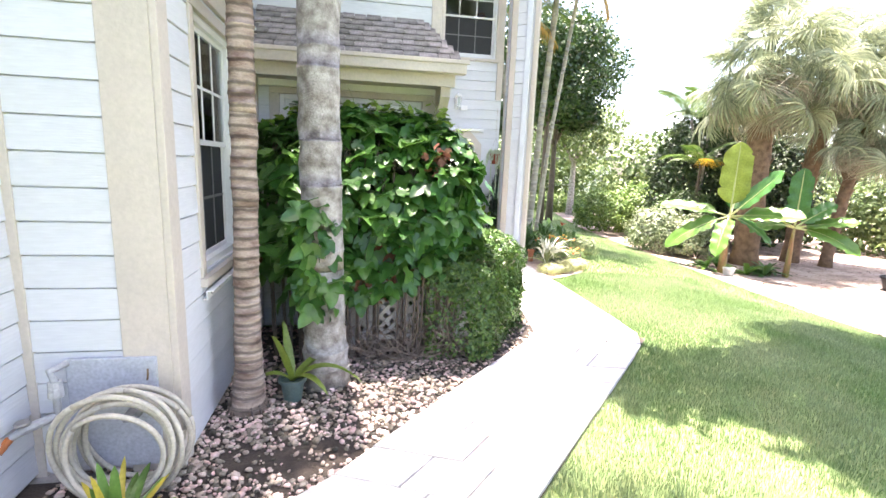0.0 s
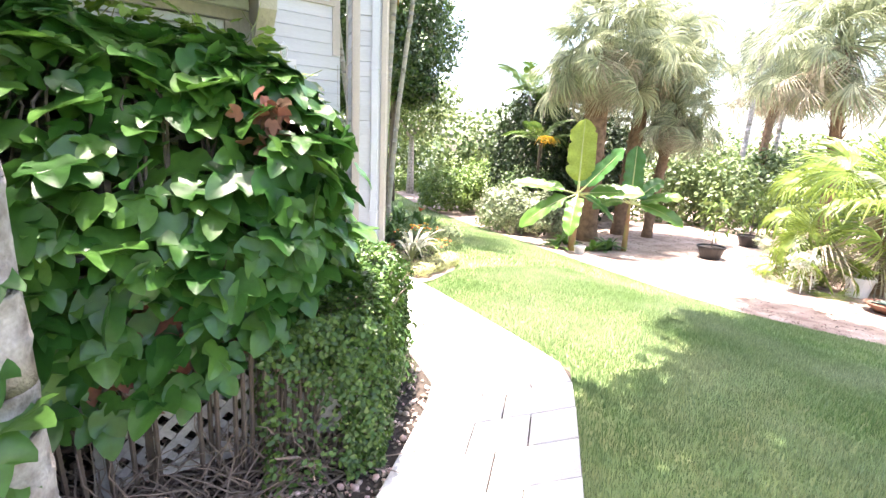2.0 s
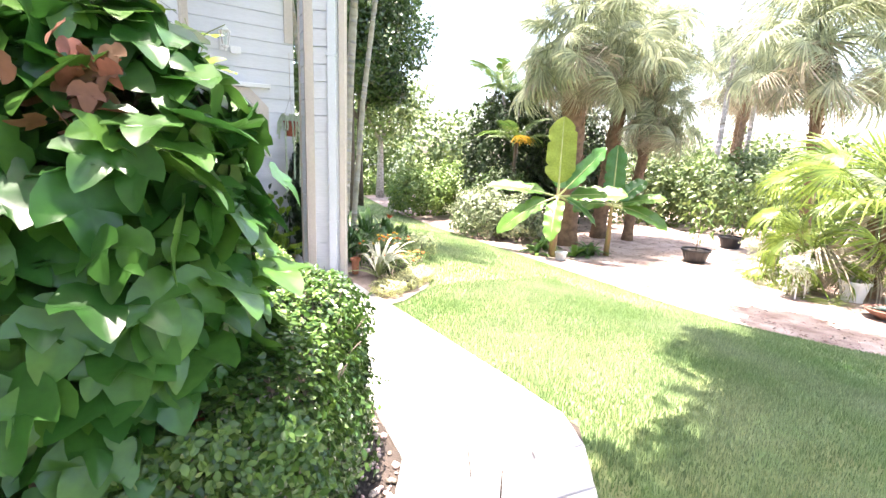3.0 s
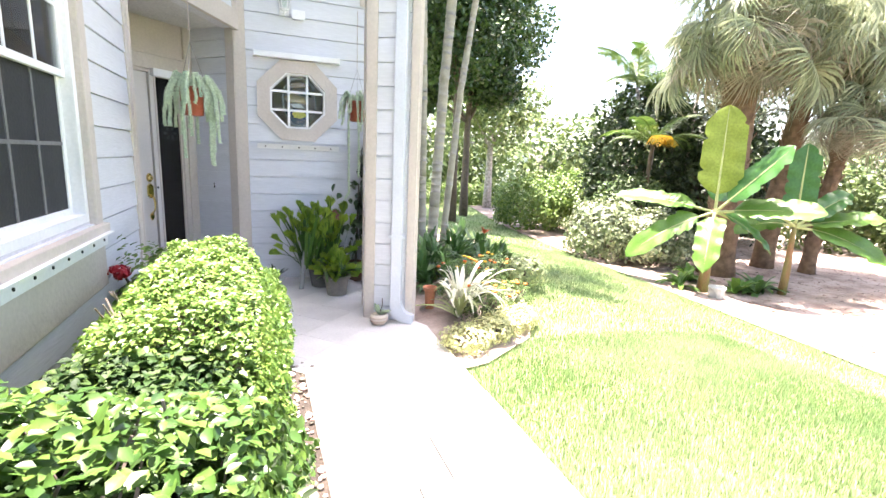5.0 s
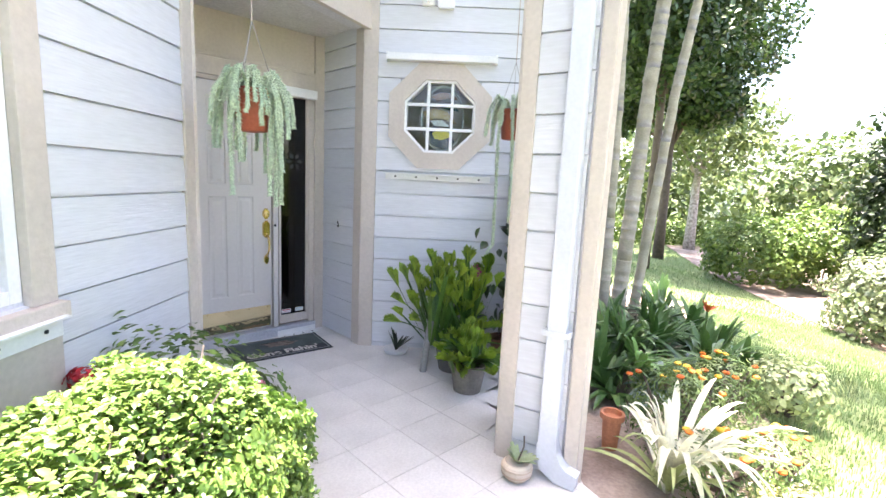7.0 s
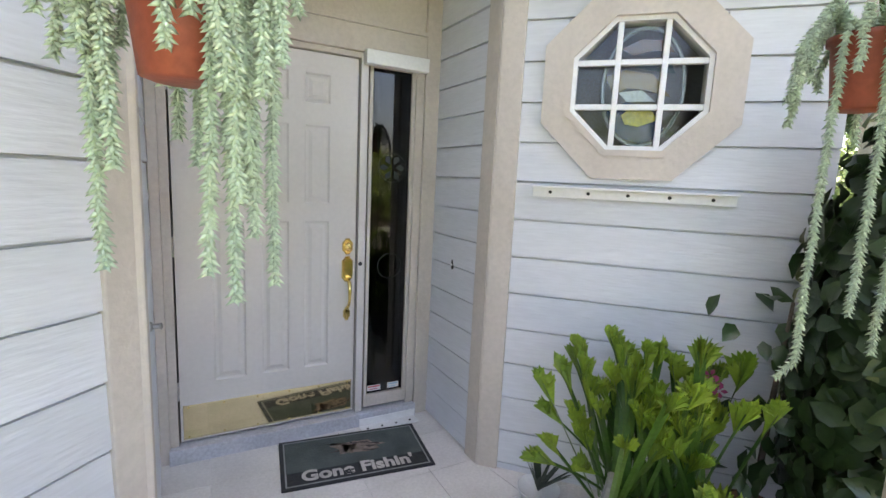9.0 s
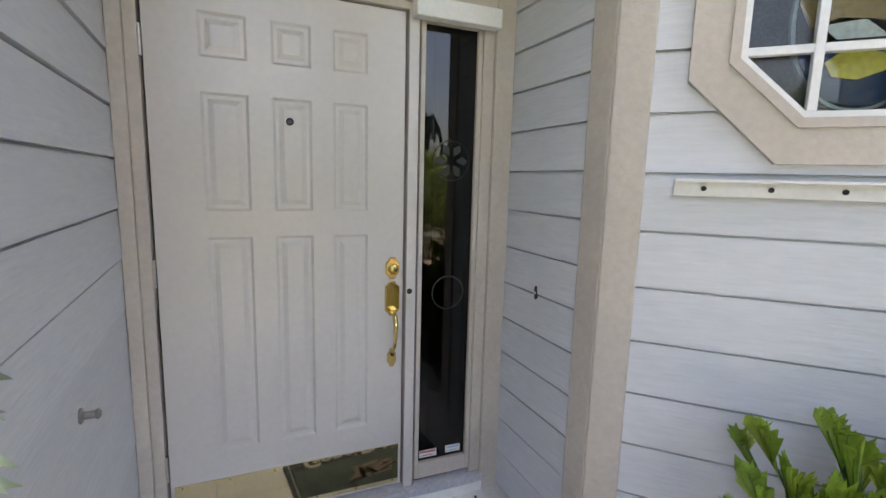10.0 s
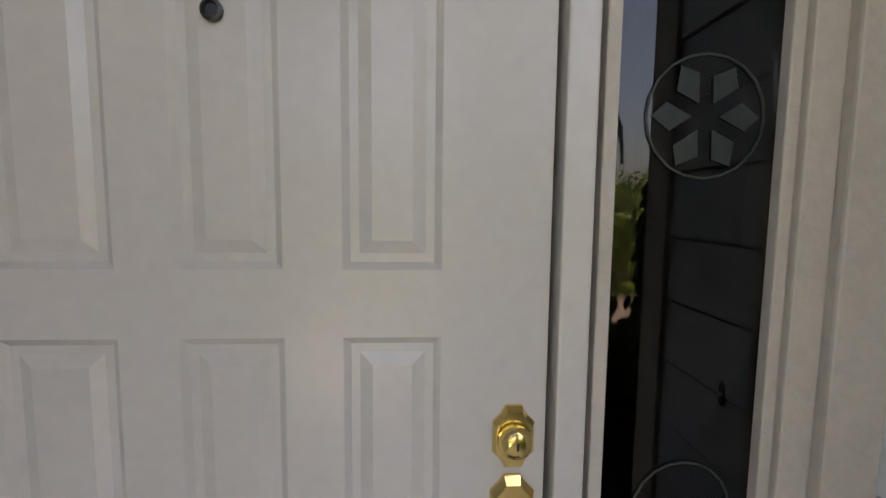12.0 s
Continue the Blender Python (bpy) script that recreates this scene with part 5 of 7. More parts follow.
YOUNG = mat("young vine leaf", (0.22, 0.36, 0.05), 0.38, 0.25, 6, 40, 0, trans=0.4, random_vary=0.25)
DEADLEAF = mat("withered leaf", (0.22, 0.10, 0.055), 0.8, 0.4, 6, 40, 0, trans=0.1, random_vary=0.35)
TWIG = mat("bare grey twig", (0.24, 0.19, 0.16), 0.85, 0.35, 8)
build_vine()


def rounded_box_points(n, lo, hi, top_round=0.15, dip=None):
    """Points over the top and four sides of a clipped hedge block, with outward normals."""
    lo, hi = np.array(lo, float), np.array(hi, float)
    dx, dy, dz = hi - lo
    areas = np.array([dx * dy, dx * dz, dx * dz, dy * dz, dy * dz])
    which = RNG.choice(5, n, p=areas / areas.sum())
    u, v = RNG.random(n), RNG.random(n)
    P, N = np.zeros((n, 3)), np.zeros((n, 3))
    for w in range(5):
        m = which == w
        a, b = u[m], v[m]
        if w == 0:
            P[m] = np.stack([lo[0] + a * dx, lo[1] + b * dy, np.full(m.sum(), hi[2])], 1)
            N[m] = (0, 0, 1)
        elif w in (1, 2):
            P[m] = np.stack([lo[0] + a * dx, np.full(m.sum(), lo[1] if w == 1 else hi[1]), lo[2] + b * dz], 1)
            N[m] = (0, -1 if w == 1 else 1, 0.15)
        else:
            P[m] = np.stack([np.full(m.sum(), lo[0] if w == 3 else hi[0]), lo[1] + a * dy, lo[2] + b * dz], 1)
            N[m] = (-1 if w == 3 else 1, 0, 0.15)
    c = (lo + hi) / 2
    # round the shoulders
    q = (P - c) / ((hi - lo) / 2)
    sh = np.clip(np.abs(q[:, 0]) ** 4 + 0, 0, 1) * np.clip((q[:, 2] + 0.2) / 1.2, 0, 1) ** 3
    sh2 = np.clip(np.abs(q[:, 1]) ** 8, 0, 1) * np.clip((q[:, 2] + 0.2) / 1.2, 0, 1) ** 3
    P[:, 2] -= top_round * (sh + sh2)
    P[:, 0] -= q[:, 0] * 0.10 * np.clip(q[:, 2], 0, 1) ** 4
    k = np.array([noise.noise(Vector(p) * 3.2) + 0.7 * noise.noise(Vector(p) * 9.0) for p in P])
    P += N * (0.07 * k)[:, None] - N * (RNG.random(n) ** 2 * 0.10)[:, None]
    return P, N


def hedge(name, lo, hi, n, size, material, label, top_round=0.15, twigs=120, keep=None, warp=False):
    c = Vector(((lo[0] + hi[0]) / 2, (lo[1] + hi[1]) / 2, 0))
    t = thing(name, Matrix.Translation(c), label, "hedge")
    P, N = rounded_box_points(n, lo, hi, top_round)
    if warp:
        P[:, 0] = lo[0] + (P[:, 0] - lo[0]) * (np.minimum(hi[0], 1.74 + (P[:, 1] - 4.12) * 0.64) - lo[0]) / (hi[0] - lo[0])
    if keep is not None:
        m = np.array([keep(*p) for p in P])
        P, N = P[m], N[m]
    surface_leaves(P - np.array(c), N + np.array([0, 0, 0.45]), size * RNG.uniform(0.65, 1.35, len(P))[:, None], (OVAL_V, OVAL_F), material, "leaves", t, 0.55)
    sb = bmesh.new()
    for k in range(twigs):
        x, y = random.uniform(lo[0] + 0.2, hi[0] - 0.25), random.uniform(lo[1] + 0.25, hi[1] - 0.2)
        if keep is not None and x > 1.6 + (y - 4.12) * 0.72:
            continue
        tube([(x - c.x, y - c.y, 0), (x - c.x + random.uniform(-.12, .12), y - c.y + random.uniform(-.12, .12), hi[2] * 0.5), (x - c.x + random.uniform(-.2, .2), y - c.y + random.uniform(-.2, .2), hi[2] * random.uniform(0.8, 0.98))], [0.009, 0.006, 0.003], 4, sb)
    part("branches", sb, TWIG, t)
    return t


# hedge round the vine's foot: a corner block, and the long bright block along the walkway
# the corner block's leaf is a darker hedge green, shade put into its colour
hedge("hedge", (1.18, 4.12, 0.04), (2.37, 5.45, 1.02), 30000, 0.030, HEDGE_SHADE := mat("hedge leaf with painted shade", (0.075, 0.16, 0.03), 0.38, 0.35, 4, 40, 0.05, trans=0.22, random_vary=0.4), "small-leaved hedge under the vine, leaves coloured as in shade", 0.12,
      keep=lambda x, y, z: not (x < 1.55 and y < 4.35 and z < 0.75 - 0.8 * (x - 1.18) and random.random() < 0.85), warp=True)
# near end of the walkway hedge: nothing shades it, so the leaf colour is darkened
HEDGE_SHADE_DEEP = mat("hedge leaf with deeper painted shade", (0.036, 0.088, 0.017), 0.6, 0.4, 4, 40, 0.05, trans=0.15, random_vary=0.45, spec=0.3)
hedge("hedge", (1.56, 5.10, 0.05), (2.36, 5.95, 0.84), 26000, 0.028, HEDGE_SHADE_DEEP, "loose hedge beside the walkway, leaves darkened for shade", 0.2)
hedge("hedge", (1.66, 5.72, 0.05), (2.36, 7.42, 0.93), 68000, 0.023, HEDGE, "bright green clipped hedge along the walkway", 0.18)
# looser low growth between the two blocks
shrub("shrub", 1.85, 4.95, (0.45, 0.5, 0.40), 5000, 0.032, HEDGE_SHADE, "loose leafy shrub with bare lower branches", z=0.0, rough=0.5, seed=5)
TW = thing("bare_twigs", Matrix.Translation((1.1, 4.25, 0)), "tangle of bare grey twigs under the hedge", "twigs", kind="stuff")
tb = bmesh.new()
for k in range(300):
    x, y = random.uniform(-0.7, 0.5), random.uniform(-0.08, 0.25)
    a = random.uniform(0, 6.28)
    p = Vector((x, y, random.uniform(0.01, 0.08)))
    pts = [p]
    d = Vector((math.cos(a) * 0.8, math.sin(a) * 0.3, random.uniform(0.1, 0.9)))
    for j in range(4):
        d = (d + Vector((random.uniform(-.5, .5), random.uniform(-.3, .3), random.uniform(-.45, .3)))).normalized()
        p = p + d * random.uniform(0.07, 0.14)
        p.z = max(p.z, 0.015)
        pts.append(p)
    tube(pts, [0.006, 0.005, 0.004, 0.003, 0.002], 4, tb)
part("twigs", tb, TWIG, TW)


def build_lattice():
    t = thing("lattice_panel", Matrix.Translation((0.55, 4.38, 0.20)), "weathered white wooden lattice panel behind the vine", "lattice")
    wm = mat("weathered lattice paint", (0.5, 0.48, 0.46), 0.8, 0.4, 10)
    w, h, s = 1.15, 0.55, 0.105
    k = -h
    while k < w:
        for sg, y in ((1, 0.0), (-1, 0.007)):
            a = max(0, k) , min(w, k + h)
            if a[1] - a[0] > 0.04:
                za, zb = a[0] - k, a[1] - k
                if sg < 0:
                    za, zb = h - za, h - zb
                A, B = Vector((a[0], y, za)), Vector((a[1], y, zb))
                d = (B - A).normalized()
                m = Matrix.Translation((A + B) / 2) @ Matrix.Rotation(-math.atan2(d.z, d.x), 4, "Y")
                L = (B - A).length / 2
                ob = part("slat", boxes(((-L, 0, -0.017), (L, 0.006, 0.017))), wm, t)
                ob.matrix_local = m
        k += s
    part("rail", boxes(((0, -0.006, -0.045), (w, 0.02, 0.0)), ((0, -0.006, h), (w, 0.02, h + 0.045)), bevel=0.004), wm, t)
    for x in (0.0, w - 0.045):
        part("post", boxes(((x, -0.008, -0.22), (x + 0.045, 0.022, h + 0.045)), bevel=0.004), wm, t)


build_lattice()

# potted strap-leaved plant by the thick trunk
pp = thing("potted_plant", Matrix.Translation((0.155, 3.66, 0.0)), "green strap-leaved plant in a dull green plastic pot", "potted plant")
pot("pot", pp, 0.085, 0.17, mat("dull green plastic", (0.10, 0.15, 0.14), 0.5, 0.2))
part("soil", lathe([(0.0, 0.140), (0.072, 0.145)], 16, False), SOIL, pp)
for az, L, W, r, dr in ((2.7, 0.62, 0.075, 1.2, 0.25), (0.35, 0.55, 0.07, 1.05, 0.2), (-0.9, 0.62, 0.085, 0.75, 0.62), (-1.5, 0.66, 0.085, 0.7, 0.75), (1.9, 0.45, 0.07, 0.8, 0.75), (3.9, 0.5, 0.07, 0.7, 0.6)):
    V, F = strap(L, W, r, dr, 10, 0.75)
    me = bpy.data.meshes.new("leaf_blade")
    me.from_pydata(V, [], F)
    placed("leaf_blade", me, mat("yellow-green strap leaf", (0.24, 0.33, 0.06), 0.4, 0.3, 4, trans=0.3), pp, "", True).matrix_local = Matrix.Translation((0, 0, 0.14)) @ Matrix.Rotation(az, 4, "Z")

# yellow-striped plant in front of the hose
cr = thing("striped_plant", Matrix.Translation((-0.42, 2.42, 0.0)), "low plant with yellow and green striped leaves", "plant")
rosette("green_leaves", cr, 14, 0.44, 0.06, mat("striped green leaf", (0.13, 0.26, 0.05), 0.4, 0.3, 5, trans=0.3), (35, 85), 0.25)
rosette("yellow_leaves", cr, 8, 0.42, 0.05, mat("yellow leaf", (0.55, 0.45, 0.06), 0.4, 0.25, 5, trans=0.3), (40, 85), 0.2, 0.7)


def build_hose():
    h = thing("garden_hose", Matrix.Translation((-0.52, 2.72, 0.0)), "pale beige garden hose coiled on a wall hanger", "garden hose")
    hm = mat("beige hose rubber", (0.52, 0.48, 0.40), 0.45, 0.18, 12)
    for k in range(9):
        r = 0.27 + random.uniform(-0.05, 0.03)
        cx, cz, yy = random.uniform(-0.03, 0.05), 0.27 + random.uniform(-0.02, 0.03), 0.16 - 0.028 * k
        pts = [(cx + r * 0.95 * math.cos(a), yy + 0.02 * math.sin(2 * a + k), max(0.015, cz + r * math.sin(a))) for a in [2 * math.pi * j / 40 + 0.3 * k for j in range(41)]]
        part("coil", tube(pts, 0.013, 8), hm, h, smooth=True)
    part("hanger", boxes(((-0.03, 0.10, 0.36), (0.03, 0.24, 0.40)), bevel=0.008), mat("hose hanger", (0.3, 0.3, 0.3), 0.5), h)
    f = thing("water_tap", Matrix.Translation((-0.90, 2.86, 0.0)), "weathered grey water pipe with tap and wrapped joint", "water tap")
    gm = mat("grey pipe", (0.42, 0.42, 0.43), 0.5, 0.25, 10)
    part("riser", tube([(0.05, 0.0, 0.0), (0.05, 0.0, 0.58), (0.03, 0.0, 0.63), (0.07, 0.08, 0.64)], 0.017, 10), gm, f, smooth=True)
    part("wrap", tube([(0.05, 0, 0.50), (0.05, 0, 0.58)], [0.034, 0.03], 9), mat("grey wrapping", (0.55, 0.54, 0.53), 0.9, 0.3, 20, bump=0.8), f)
    part("valve", tube([(0.05, 0, 0.40), (-0.05, -0.05, 0.37), (-0.11, -0.09, 0.34)], [0.02, 0.024, 0.016], 9), gm, f)
    part("valve_wheel", lathe([(0.03, 0), (0.034, 0.008), (0.03, 0.016)], 12), mat("tap wheel", (0.35, 0.33, 0.32), 0.5, metal=0.5), f).location = (-0.07, -0.06, 0.39)
    part("hose_end", tube([(-0.11, -0.09, 0.34), (-0.16, -0.14, 0.26), (-0.17, -0.2, 0.15)], [0.02, 0.017, 0.014], 8), mat("orange hose", (0.5, 0.16, 0.05), 0.5), f)
    ab = thing("access_panel", Matrix.Translation((-0.52, HA - 0.02, 0.0)), "grey-blue painted utility panel low on the siding", "utility panel")
    part("panel", boxes(((-0.32, -0.03, 0.05), (0.10, 0.0, 0.66)), bevel=0.006), mat("grey-blue panel paint", (0.47, 0.49, 0.55), 0.5, 0.12), ab)
    part("latch", tube([(0.06, -0.035, 0.60), (0.065, -0.05, 0.57), (0.055, -0.035, 0.54)], 0.005, 6), FIBRE, ab)


build_hose()

# ---- porch things ----
SEDUM = mat("blue-green succulent leaf", (0.52, 0.65, 0.50), 0.5, 0.25, 8, 60, 0.05, tint=(0.55, 0.65, 0.46), trans=0.12, random_vary=0.2)
TERRA = mat("terracotta plastic", (0.36, 0.085, 0.045), 0.5, 0.15)
BEAD_V = [(0, 0, 0), (-0.22, 0.35, 0), (0, 0.35, 0.2), (0.22, 0.35, 0), (0, 0.35, -0.2), (0, 1.0, 0.05)]
BEAD_F = [(0, 1, 2), (0, 2, 3), (0, 3, 4), (0, 4, 1), (5, 2, 1), (5, 3, 2), (5, 4, 3), (5, 1, 4)]


def hanging_basket(x, y, top, hook, trails, label, seed, long_trail=None):
    rnd = random.Random(seed)
    t = thing("hanging_basket", Matrix.Translation((x, y, top)), label, "hanging plant", "hanging baskets on the porch")
    part("pot", lathe([(0.05, -0.19), (0.066, -0.185), (0.085, -0.02), (0.095, -0.015), (0.095, 0.0), (0.087, 0.0), (0.08, -0.02), (0.0, -0.03)], 24), TERRA, t, "terracotta-coloured plastic pot", True)
    for k in range(3):
        a = k * 2.094 + 0.4
        part("wire", tube([(0.105 * math.cos(a), 0.105 * math.sin(a), -0.01), (0.0, 0.0, 0.30)], 0.0022, 4), mat("wire", (0.35, 0.34, 0.33), 0.5, metal=0.5), t)
    part("cord", tube([(0, 0, 0.30), (hook[0] - x, hook[1] - y, hook[2] - top)], 0.003, 5), mat("cord", (0.5, 0.42, 0.36), 0.8), t)
    Ms = []
    stems = bmesh.new()
    paths = []
    for k in range(trails):
        a = k * 2.39996 + rnd.uniform(-.2, .2)
        L = rnd.choice((0.05, 0.07, 0.10, 0.14, 0.20, 0.28)) * rnd.uniform(0.7, 1.3)
        if 5.05 < a % (2 * math.pi) < 5.28:
            L = 0.03
        out = rnd.uniform(0.10, 0.17)
        p0 = Vector((0.05 * math.cos(a), 0.05 * math.sin(a), 0.01))
        pts = [p0, Vector((out * 0.7 * math.cos(a), out * 0.7 * math.sin(a), 0.06 + rnd.uniform(-0.01, 0.035))), Vector((out * 1.05 * math.cos(a), out * 1.05 * math.sin(a), -0.02))]
        z = -0.02
        q = pts[-1].copy()
        while z > -L:
            z -= 0.05
            q = q + Vector((rnd.uniform(-.008, .008), rnd.uniform(-.008, .008), -0.05)) + Vector((math.cos(a), math.sin(a), 0)) * (0.013 if z > -0.12 else 0.003 if z > -0.25 else 0)
            pts.append(q.copy())
        paths.append(pts)
    for extra in long_trail or ():
        a, L, bend = extra
        pts = [Vector((0.05 * math.cos(a), 0.05 * math.sin(a), 0.01)), Vector((0.11 * math.cos(a), 0.11 * math.sin(a), 0.02))]
        q = Vector((0.13 * math.cos(a), 0.13 * math.sin(a), -0.03))
        s = 0
        while s < L:
            pts.append(q.copy())
            q = q + Vector((-0.02 * bend if s > L - 0.16 else rnd.uniform(-.004, .004), rnd.uniform(-.004, .004), -0.05 if not (bend and s > L - 0.16) else -0.028))
            s += 0.05
        paths.append(pts)
    for pts in paths:
        tube(pts, 0.004, 4, stems)
        for A, B in zip(pts, pts[1:]):
            n = max(2, int((B - A).length / 0.0062))
            d = (B - A).normalized()
            o = d.orthogonal().normalized()
            for j in range(n):
                c = A.lerp(B, j / n)
                for m in range(3):
                    th = (j * 0.9 + m * 2.094 + rnd.uniform(-.4, .4))
                    side = (Matrix.Rotation(th, 3, d) @ o)
                    y = (side * 1.0 + d * 0.6).normalized()
                    zz = (side - y * side.dot(y))
                    zz = (d - y * d.dot(y)).normalized()
                    xx = y.cross(zz)
                    s = rnd.uniform(0.0165, 0.0215)
                    M = np.eye(4)
                    M[:3, 0], M[:3, 1], M[:3, 2], M[:3, 3] = np.array(xx) * s, np.array(y) * s, np.array(zz) * s, np.array(c)
                    Ms.append(M)
    part("stems", stems, SEDUM, t)
    placed("trailing_leaves", scatter_mesh("trailing_leaves", BEAD_V, BEAD_F, [SEDUM], np.array(Ms)), None, t, "trailing strings of plump blue-green leaves", True)
    return t


hook_a = (1.84, 8.16, 2.56)
hanging_basket(1.84, 8.16, 1.83, hook_a, 36, "hanging terracotta pot of trailing burro's tail succulent", 3, ((4.35, 0.46, 0), (4.6, 0.34, 0), (5.75, 0.47, 0), (0.1, 0.40, 0), (5.95, 0.52, 0), (0.7, 0.50, 0), (1.5, 0.36, 0), (6.2, 0.34, 0)))
hanging_basket(3.15, 9.10, 1.93, (3.15, 9.10, 2.75), 18, "smaller hanging terracotta pot with long trailing succulent", 8, ((3.9, 1.0, 1), (4.6, 0.75, 0), (5.4, 0.85, 0)))
hb = thing("plant_hook", Matrix.Translation((1.42, 8.34, 2.56)), "black iron scrolled plant hook", "plant hook")
iron = mat("black iron", (0.03, 0.03, 0.03), 0.5, metal=0.6)
part("arm", tube([(0, 0, 0.04), (0.2, -0.09, 0.045), (0.44, -0.19, 0.02), (0.46, -0.20, -0.02), (0.42, -0.18, 0.0)], 0.006, 6), iron, hb)
part("brace", tube([(0, 0, -0.10), (0.05, -0.02, -0.06), (0.22, -0.10, 0.0), (0.34, -0.15, 0.04)], 0.005, 6), iron, hb)
part("backplate", boxes(((-0.012, -0.012, -0.12), (0.0, 0.012, 0.06))), iron, hb)


def build_mat():
    c = [Vector((0.95, 9.57, 0)), Vector((1.25, 9.25, 0)), Vector((1.83, 9.71, 0)), Vector((1.56, 10.03, 0))]
    o = sum(c, Vector()) / 4
    ang = radians(38)
    m = thing("door_mat", Matrix.Translation((o.x, o.y, 0.016)) @ Matrix.Rotation(ang, 4, "Z"), "dark doormat with an animal picture and the words Gone Fishin'", "doormat")
    w, h = 0.385, 0.215
    part("rubber_base", boxes(((-w, -h, 0), (w, h, 0.008)), bevel=0.004), mat("black rubber", (0.018, 0.02, 0.024), 0.7, 0.3, 20, bump=0.4), m)
    part("border", ring([(-w + .02, -h + .02), (w - .02, -h + .02), (w - .02, h - .02), (-w + .02, h - .02)], [(-w + .028, -h + .028), (w - .028, -h + .028), (w - .028, h - .028), (-w + .028, h - .028)], -0.0092, -0.0082), mat("mat border", (0.28, 0.30, 0.30), 0.9), m).matrix_local = Matrix.Rotation(radians(-90), 4, "X")
    part("pile", boxes(((-w + .03, -h + .13, 0.008), (w - .03, h - .03, 0.0095))), mat("grey-green pile", (0.09, 0.115, 0.11), 0.95, 0.4, 6, 120, 0.6), m)
    fm = mat("faded brown print", (0.27, 0.21, 0.175), 0.95, 0.5, 25)
    fb = mat("dark brown print", (0.07, 0.055, 0.05), 0.95, 0.4, 25)
    for k in range(15):
        a = random.uniform(0, 6.28)
        pts = [(0.02 + random.uniform(-.13, .13) + r * math.cos(a + q), 0.06 + random.uniform(-.01, .01) + random.uniform(-.05, .06) + 0.5 * r * math.sin(a + q)) for q, r in ((0, 0.06), (1.3, 0.03), (2.6, 0.05), (4.2, 0.03), (5.3, 0.045))]
        bm = bmesh.new()
        bm.faces.new([bm.verts.new((x, min(y, h - .035), 0.0097 + 0.0002 * k)) for x, y in pts])
        part("print_patch", bm, fm if k % 3 else fb, m)
    cu = bpy.data.curves.new("lettering", "FONT")
    cu.body, cu.size, cu.align_x, cu.extrude, cu.offset = "Gone Fishin'", 0.115, "CENTER", 0.0006, 0.004
    cu.materials.append(mat("pale lettering", (0.55, 0.52, 0.48), 0.9, 0.2))
    ob = new("lettering", cu)
    ob.parent = m
    ob.location = (0.0, -h + 0.05, 0.0105)


build_mat()


